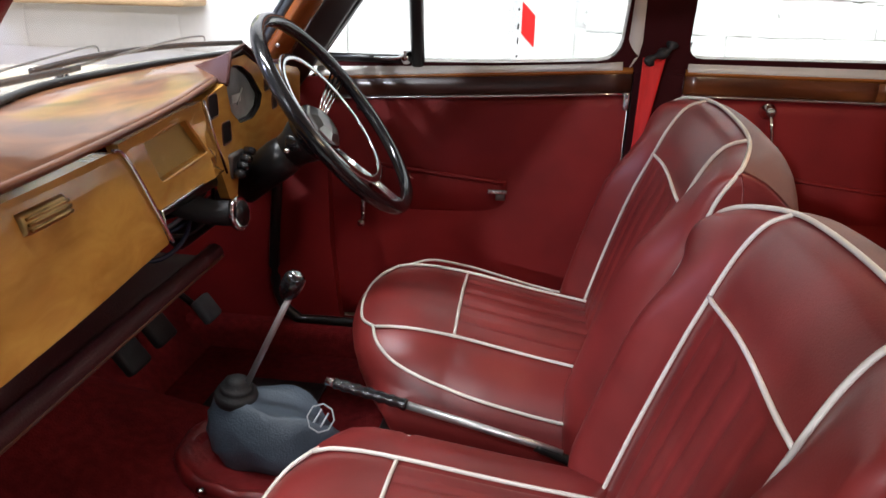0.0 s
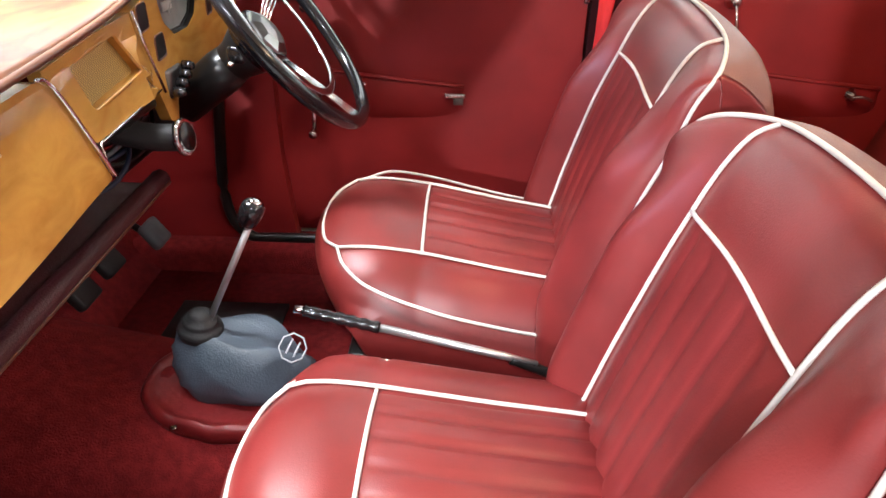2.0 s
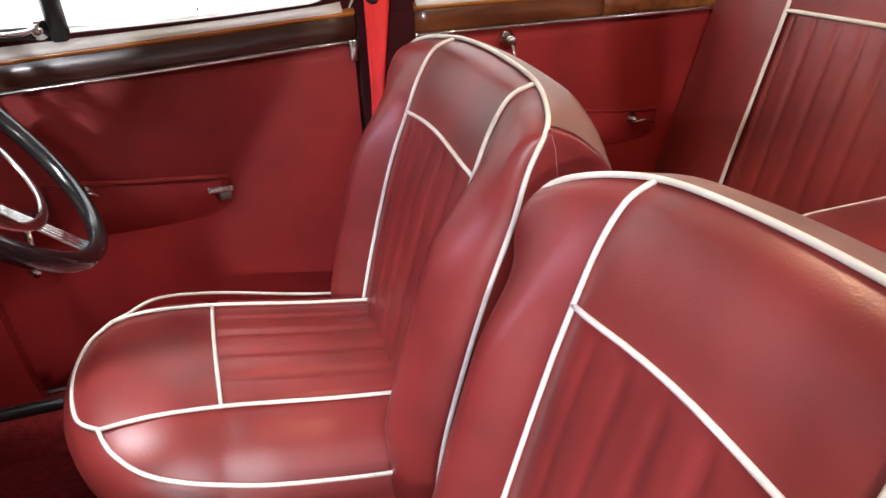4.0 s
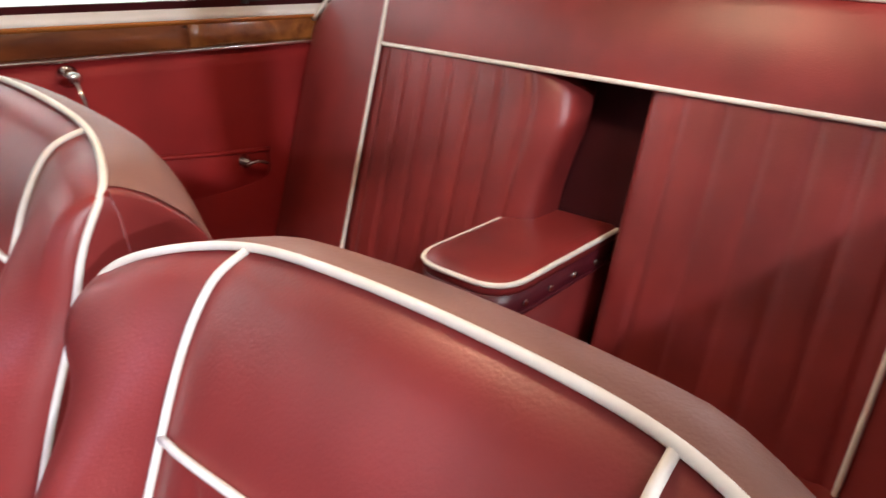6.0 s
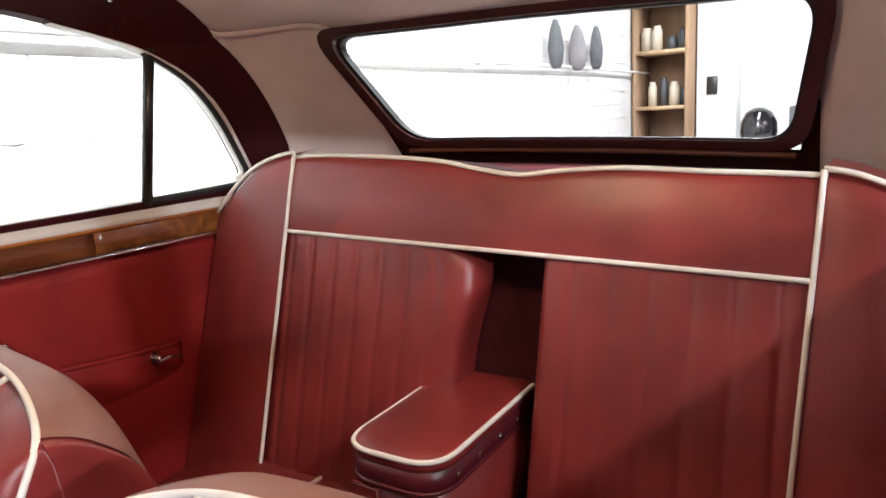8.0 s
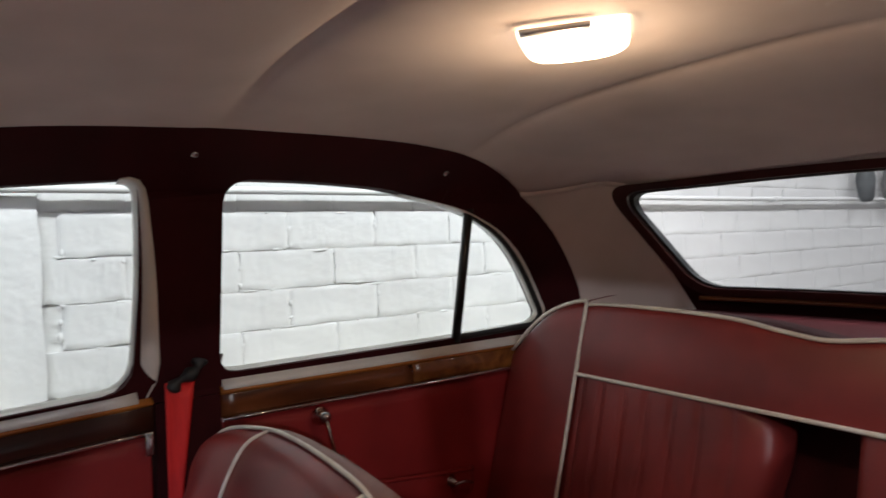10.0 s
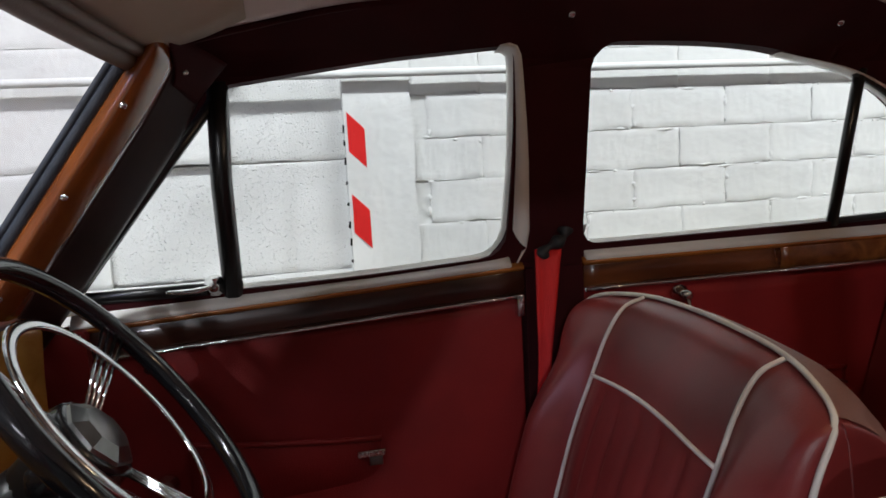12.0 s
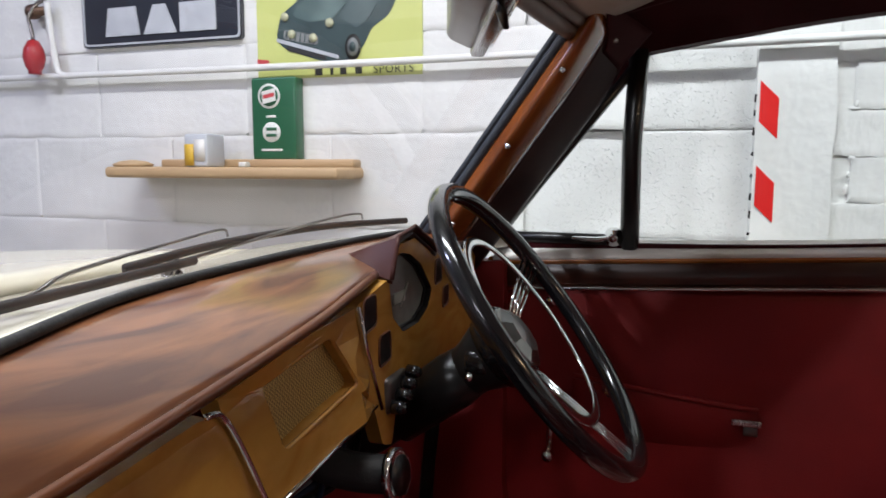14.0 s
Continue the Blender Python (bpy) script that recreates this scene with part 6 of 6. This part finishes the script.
# three plain raised shapes stand for the maker's mark
part("raised_shape", plate([(-1.582, 1.500), (-1.570, 1.572), (-1.482, 1.572), (-1.470, 1.500)], [], on_wall(0.021), (0, 0.004, 0)), SILVER, plaque, smooth=False)
part("raised_shape", plate([(-1.458, 1.500), (-1.426, 1.572), (-1.388, 1.572), (-1.356, 1.500)], [], on_wall(0.021), (0, 0.004, 0)), SILVER, plaque, smooth=False)
part("raised_shape", plate([(-1.344, 1.500), (-1.344, 1.572), (-1.236, 1.572), (-1.236, 1.500)], [], on_wall(0.021), (0, 0.004, 0)), SILVER, plaque, smooth=False)

poster = root("poster", (-0.91, WALL_Y, 1.55), "yellow green poster of a dark vintage sports car", "poster")
LIME = shade("lime_paper", (0.56, 0.60, 0.20), 0.5, second=(0.52, 0.55, 0.18), scale=3)
SLATE = shade("slate_green_print", (0.035, 0.065, 0.068), 0.5, second=(0.022, 0.042, 0.045), scale=14)
SLATE_L = shade("pale_green_print", (0.12, 0.18, 0.175), 0.5, second=(0.06, 0.10, 0.10), scale=18)
SLATE_M = shade("mid_green_print", (0.075, 0.11, 0.115), 0.5, second=(0.045, 0.075, 0.08), scale=16)
GRILLE_GREY = shade("grey_print", (0.24, 0.25, 0.25), 0.5, second=(0.15, 0.16, 0.16), scale=40)
LAMP_PRINT = shade("pale_yellow_print", (0.52, 0.52, 0.34), 0.5, second=(0.40, 0.41, 0.28), scale=30)
INK = shade("black_print", (0.02, 0.02, 0.02), 0.5)
part("sheet", plate([(-1.128, 1.376), (-0.696, 1.372), (-0.696, 1.66), (-1.128, 1.66)], [], on_wall(0.006), (0, 0.004, 0)), LIME, poster, smooth=False)
def ink(points, m, d, r=0.01):
    part("printed_shape", plate(rounded(points, r, 3), [], on_wall(0.006 + d), (0, 0.001, 0)), m, poster, smooth=False)
ink([(-1.072, 1.481), (-1.060, 1.525), (-1.017, 1.552), (-0.98, 1.60), (-0.80, 1.61), (-0.755, 1.56), (-0.762, 1.535), (-0.778, 1.507), (-0.821, 1.481), (-0.843, 1.439), (-0.894, 1.402), (-0.962, 1.415), (-1.049, 1.444), (-1.072, 1.464)], SLATE, 0.001, 0.012)
ink([(-1.029, 1.521), (-1.005, 1.552), (-0.936, 1.560), (-0.881, 1.545), (-0.918, 1.508), (-0.983, 1.503)], SLATE_L, 0.0022, 0.012)
ink([(-0.90, 1.512), (-0.872, 1.548), (-0.80, 1.545), (-0.83, 1.500), (-0.86, 1.482)], SLATE_M, 0.0022, 0.012)
ink([(-0.95, 1.60), (-0.925, 1.562), (-0.86, 1.556), (-0.82, 1.60)], SLATE_M, 0.0022, 0.006)
ink([(-1.051, 1.490), (-0.958, 1.470), (-0.961, 1.449), (-1.054, 1.468)], GRILLE_GREY, 0.0022, 0.008)
for k in range(7):
    ink([(-1.045 + 0.0125 * k, 1.486 - 0.0027 * k), (-1.042 + 0.0125 * k, 1.486 - 0.0027 * k), (-1.044 + 0.0125 * k, 1.468 - 0.0027 * k), (-1.047 + 0.0125 * k, 1.468 - 0.0027 * k)], SLATE, 0.0034, 0.0008)
for x, z in ((-1.048, 1.519), (-0.928, 1.498), (-1.030, 1.478), (-0.972, 1.466)):
    part("printed_shape", lathe([(0.0105, 0), (0.0105, 0.001)], (x, WALL_Y - 0.0098, z), (0, -1, 0), 18), LAMP_PRINT, poster)
ink([(-1.072, 1.462), (-0.905, 1.414), (-0.905, 1.423), (-1.072, 1.471)], SILVER, 0.0032, 0.003)
ink([(-1.045, 1.440), (-0.94, 1.414), (-0.94, 1.424), (-1.045, 1.452)], INK, 0.0022, 0.003)
for rr, m, d in ((0.030, INK, 0.0084), (0.021, GRILLE_GREY, 0.0098), (0.012, SLATE, 0.0110)):
    disc = lathe([(rr, 0), (rr, 0.001)], (-0.868, WALL_Y - d, 1.440), (0, -1, 0), 26)
    for v in disc.verts:
        v.co.x = -0.868 + (v.co.x + 0.868) * 0.68
    part("printed_shape", disc, m, poster)
ink([(-1.130, 1.424), (-1.094, 1.420), (-1.100, 1.409), (-1.127, 1.411)], LABEL_R, 0.001, 0.003)
font = bpy.data.curves.new("lettering", "FONT")
font.body, font.size, font.extrude = "SPORTS", 0.026, 0.0004
word = new("lettering", font)
word.data.materials.append(INK)
word.parent = poster
word.matrix_parent_inverse = poster.matrix_world.inverted()
word.location, word.rotation_euler = (-0.815, WALL_Y - 0.0115, 1.378), (radians(90), 0, 0)
word.data.space_character = 1.15
for x, w in ((-0.96, 0.010), (-0.925, 0.004), (-0.895, 0.008), (-0.855, 0.009)):
    ink([(x - w, 1.379), (x + w, 1.379), (x + w, 1.395), (x - w, 1.395)], INK, 0.0012, 0.001)

bell = root("red_hanging_bulb", (-1.79, WALL_Y - 0.05, 1.49), "red rounded pull handle hanging from grey pipe fittings", "pull handle")
OLDBRASS = shade("tarnished_brass", (0.16, 0.10, 0.07), 0.45, metal=0.8, second=(0.10, 0.06, 0.045), scale=40)
REDP = shade("red_plastic", (0.36, 0.045, 0.06), 0.35, second=(0.36, 0.02, 0.025), scale=10)
part("bulb", lathe([(0.005, 0.046), (0.014, 0.042), (0.025, 0.02), (0.028, -0.002), (0.022, -0.026), (0.016, -0.036), (0.016, -0.044)], (-1.790, WALL_Y - 0.06, 1.452), (0, 0, 1), 28), REDP, bell)
part("pipe", tube(smooth_line([(-1.790, WALL_Y - 0.06, 1.498), (-1.800, WALL_Y - 0.055, 1.53), (-1.812, WALL_Y - 0.05, 1.56), (-1.800, WALL_Y - 0.03, 1.60), (-1.80, WALL_Y, 1.61)], 4), 0.005), DULL_METAL, bell)
part("drop_pipe", tube(smooth_line([(-1.765, WALL_Y - 0.032, 1.60), (-1.757, WALL_Y - 0.032, 1.52), (-1.745, WALL_Y - 0.032, 1.43), (-1.73, WALL_Y - 0.032, 1.408), (-1.70, WALL_Y - 0.032, 1.402)], 4), 0.0085), WHITEWALL, bell)
part("valve", lathe([(0.014, 0), (0.020, 0.006), (0.020, 0.022), (0.012, 0.028), (0.012, 0.060)], (-1.832, WALL_Y - 0.03, 1.578), (1, 0, 0), 18), OLDBRASS, bell)

# ---- far end of the garage, seen through the rear window ----
rack = root("shelving", (5.15, 0.74, 0.0), "brown wooden storage shelves with jars", "shelves")
OLDWOOD = shade("old_brown_board", (0.30, 0.19, 0.11), 0.6, second=(0.22, 0.135, 0.075), scale=8, stretch=(1, 1, 0.3), bump=0.2)
for y in (0.56, 0.91):
    part("upright", block(4.90, END_X, y - 0.012, y + 0.012, 0, 1.95), OLDWOOD, rack)
part("back", block(5.27, END_X - 0.002, 0.57, 0.90, 0, 1.95), OLDWOOD, rack)
for z in (0.40, 0.78, 1.15, 1.52, 1.90):
    part("shelf_board", block(4.90, 5.26, 0.573, 0.897, z - 0.012, z + 0.012), PINE, rack)
JARS = [shade("amber_jar", (0.32, 0.16, 0.04), 0.25), shade("pale_box", (0.55, 0.50, 0.40), 0.6), shade("dark_tin", (0.06, 0.07, 0.08), 0.4), shade("rust_tin", (0.28, 0.10, 0.05), 0.5)]
rnd = random.Random(4)
for z in (0.792, 1.162, 1.532):
    y = 0.60
    while y < 0.87:
        r, h = rnd.uniform(0.025, 0.04), rnd.uniform(0.08, 0.2)
        jar = tagged(part("jar", lathe([(r, 0), (r, h * 0.8), (r * 0.7, h * 0.88), (r * 0.75, h)], (5.0 + rnd.uniform(-0.04, 0.06), y, z), (0, 0, 1), 14), JARS[rnd.randrange(4)]), "old storage jar on the brown shelves", "jar", "jars on the shelves")
        y += 2 * r + rnd.uniform(0.005, 0.03)
tagged(part("white_post", block(5.10, 5.29, 0.28, 0.54, 0, 2.2, 0.01), WHITEWALL), "white painted cupboard end beside the shelves", "cupboard")
tagged(part("switch_plate", block(5.085, 5.10, 0.40, 0.47, 1.22, 1.34, 0.006), BLACK), "black switch box on the white cupboard", "switch box")
desk = root("workbench", (5.0, -0.3, 0.0), "grey workbench at the end of the garage", "workbench")
part("top", block(4.75, END_X, -1.2, 0.26, 0.86, 0.90, 0.005), GREY_PAINT, desk)
for y in (-1.15, -0.45, 0.2):
    part("leg", block(4.80, 4.86, y - 0.03, y + 0.03, 0, 0.86), GREY_PAINT, desk)
kettle = root("helmet", (4.95, 0.12, 0.90), "black rounded helmet on the workbench", "helmet")
part("shell", lathe([(0.10, 0), (0.115, 0.06), (0.11, 0.13), (0.08, 0.19), (0.03, 0.22)], (4.95, 0.12, 0.90), (0, 0, 1), 20), BAKELITE, kettle)
for k, (y, w, h) in enumerate(((-0.15, 0.09, 0.22), (-0.40, 0.12, 0.16), (-0.70, 0.10, 0.26), (-0.95, 0.08, 0.18))):
    tagged(part("storage_box", block(4.90, 5.15, y - w, y + w, 0.90, 0.90 + h, 0.006), (GREY_RUBBER, JARS[1], GREY_PAINT, JARS[1])[k]), "storage box on the workbench", "box", "boxes on the workbench")
SLATE_BAG = shade("mid_grey_cloth", (0.24, 0.235, 0.24), 0.8, second=(0.17, 0.165, 0.17), scale=12, bump=0.3, bump_scale=60)
for k, (x, z, w) in enumerate(((3.45, 1.49, 0.042), (3.75, 1.485, 0.050), (4.05, 1.50, 0.040))):
    tagged(part("hanging_bag", lathe([(0.012, 0.14), (w * 0.7, 0.09), (w, 0.0), (w * 0.8, -0.08), (0.02, -0.10)], (x, WALL_Y - 0.06, z), (0, 0, 1), 12), (GREY_RUBBER, SLATE_BAG, GREY_RUBBER)[k]), "grey bag hanging on the wall conduit", "bag", "hanging bags")

# ---- masonry pieces of the wall beside the car ----
def masonry(name, length, height, depth, seed, rough, bite):
    """One worn piece under thick paint, centred, its face towards -y: soft ragged bed joints, nearly closed end joints."""
    r = random.Random(seed)
    bm = bmesh.new()
    xs = [-length / 2, -length / 2 + 0.005] + steps(-length / 2 + 0.014, length / 2 - 0.014, 7) + [length / 2 - 0.005, length / 2]
    nx = len(xs) - 1
    zs = [-height / 2, -height / 2 + 0.006, -height / 2 + 0.013, 0.0, height / 2 - 0.012, height / 2 - 0.005, height / 2]
    nz = len(zs) - 1
    slump = [r.uniform(-1, 1) for _ in range(nx + 1)]
    rows = []
    for i, x in enumerate(xs):
        col = []
        for j, z in enumerate(zs):
            y = r.uniform(-rough, rough)
            if j == 0:
                y += bite * r.choice((0.3, 0.6, 1.0, 1.2))
            elif j == nz:
                y += bite * r.uniform(0.2, 0.8)
            if i in (0, nx):
                y += 0.0034 * r.choice((0.1, 0.4, 0.8, 1.2))
            wob = (0.0034 * slump[i] + 0.0008 if j in (0, 1, 2) else r.uniform(-0.0016, 0.0006))
            col.append(bm.verts.new((x + (r.uniform(-0.0022, 0.0022) if i in (0, nx) else r.uniform(-0.002, 0.002)), y, z + wob)))
        rows.append(col)
    for i in range(nx):
        for j in range(nz):
            bm.faces.new((rows[i][j], rows[i][j + 1], rows[i + 1][j + 1], rows[i + 1][j]))
    ring = [(i, 0) for i in range(nx + 1)] + [(nx, j) for j in range(1, nz + 1)] + [(i, nz) for i in range(nx - 1, -1, -1)] + [(0, j) for j in range(nz - 1, 0, -1)]
    back = {k: bm.verts.new((rows[k[0]][k[1]].co.x, depth, rows[k[0]][k[1]].co.z)) for k in ring}
    for a, b in zip(ring, ring[1:] + ring[:1]):
        bm.faces.new((rows[a[0]][a[1]], rows[b[0]][b[1]], back[b], back[a]))
    bmesh.ops.recalc_face_normals(bm, faces=bm.faces)
    me = bpy.data.meshes.new(name)
    bm.to_mesh(me)
    bm.free()
    me.shade_smooth()
    me.set_sharp_from_angle(angle=radians(32))
    return me


def lay(name, meshes, x, z, y):
    ob = new(name, meshes[rnd.randrange(len(meshes))])
    ob.location = (x, y + rnd.uniform(-0.0012, 0.0012), z)
    ob.parent = wall_right
    return ob


BRICK_L, BRICK_H = 0.230, 0.0885
bricks = [masonry("brick", BRICK_L + 0.0004, BRICK_H - 0.001, 0.014, 10 + k, 0.0005, 0.0021) for k in range(10)]
for me in bricks:
    me.materials.append(WHITEWALL)
BLOCK_L, BLOCK_H = 0.468, 0.225
blocks = [masonry("masonry_block", BLOCK_L + 0.0004, BLOCK_H - 0.0015, 0.014, 40 + k, 0.0004, 0.0036) for k in range(6)]
smooth_blocks = [me.copy() for me in blocks]
for me in blocks:
    me.materials.append(ROUGHWALL)
for me in smooth_blocks:
    me.materials.append(WHITEWALL)
for row in range(10):
    z = 0.8305 + BRICK_H * row + BRICK_H / 2
    shift = 0.746 if (row % 2 == 0) else 0.746 - BRICK_L / 2
    k = -3
    while shift + BRICK_L * (k + 1) < 4.85:
        x0 = shift + BRICK_L * k
        if x0 + BRICK_L > PIER_X + 0.07:
            start = max(x0, PIER_X)
            piece = lay("brick", bricks, (start + x0 + BRICK_L) / 2, z, WALL_Y - 0.004)
            piece.scale.x = (x0 + BRICK_L - start) / BRICK_L
        k += 1
for row in range(-3, 4):
    z0 = 1.015 + BLOCK_H * row
    off = 0.0 if row % 2 == 0 else BLOCK_L / 2
    for k in range(-6, 2):
        x1 = -0.462 + BLOCK_L * (k + 1) - off
        if x1 - BLOCK_L > FRONT_X and x1 < 0.10:
            lay("masonry_block", blocks if x1 > -0.2 else smooth_blocks, x1 - BLOCK_L / 2, z0 + BLOCK_H / 2, WALL_Y + (0.013 if x1 - BLOCK_L > -0.5 else -0.004))

    if off:
        lay("masonry_block", blocks, -0.112, z0 + BLOCK_H / 2, WALL_Y + 0.013).scale.x = 0.232 / BLOCK_L

# crumbs and runs of mortar squeezed out of the joints, under the same paint
crumbs = random.Random(77)
verts, faces = [], []


def crumb(x, z, long, high, out):
    base = len(verts)
    n = 7
    skew = crumbs.uniform(-0.3, 0.3)
    for k, d in ((1.0, 0.0), (0.62, 0.75), (0.2, 1.0)):
        for i in range(n):
            a = 2 * math.pi * i / n
            r = k * crumbs.uniform(0.7, 1.25)
            verts.append((x + long * r * math.cos(a), WALL_Y - 0.0035 - 0.55 * out * d, z + high * r * math.sin(a) + skew * high * math.cos(a)))
    for ring in range(2):
        for i in range(n):
            a, b = base + ring * n + i, base + ring * n + (i + 1) % n
            faces.append((a, b, b + n, a + n))
    faces.append(tuple(base + 2 * n + i for i in range(n)))


for row in range(8):
    bed = 0.8305 + BRICK_H * (row + 1)
    for _ in range(26):
        crumb(crumbs.uniform(PIER_X + 0.02, 2.6), bed + crumbs.uniform(-0.005, 0.004), crumbs.choice((0.004, 0.006, 0.010, 0.022)), crumbs.uniform(0.0018, 0.0045), crumbs.uniform(0.002, 0.005))
    shift = 0.746 if (row % 2 == 0) else 0.746 - BRICK_L / 2
    for k in range(-3, 9):
        x = shift + BRICK_L * k
        if x > PIER_X + 0.03:
            for _ in range(crumbs.choice((0, 1, 2, 3))):
                crumb(x + crumbs.uniform(-0.006, 0.006), bed - BRICK_H * crumbs.uniform(0.1, 0.9), crumbs.uniform(0.003, 0.006), crumbs.uniform(0.004, 0.012), crumbs.uniform(0.0015, 0.004))
for row in range(-1, 3):
    for _ in range(12):
        crumb(crumbs.uniform(-1.7, PIER_X - 0.3), 1.015 + BLOCK_H * row + crumbs.uniform(-0.005, 0.004), crumbs.choice((0.005, 0.010, 0.018)), crumbs.uniform(0.0018, 0.004), crumbs.uniform(0.0015, 0.003))
me = bpy.data.meshes.new("mortar_crumbs")
me.from_pydata(verts, [], faces)
me.materials.append(WHITEWALL)
me.shade_smooth()
crumb_ob = new("mortar_crumbs", me)
crumb_ob.parent = wall_right
crumb_ob["kind"] = "stuff"
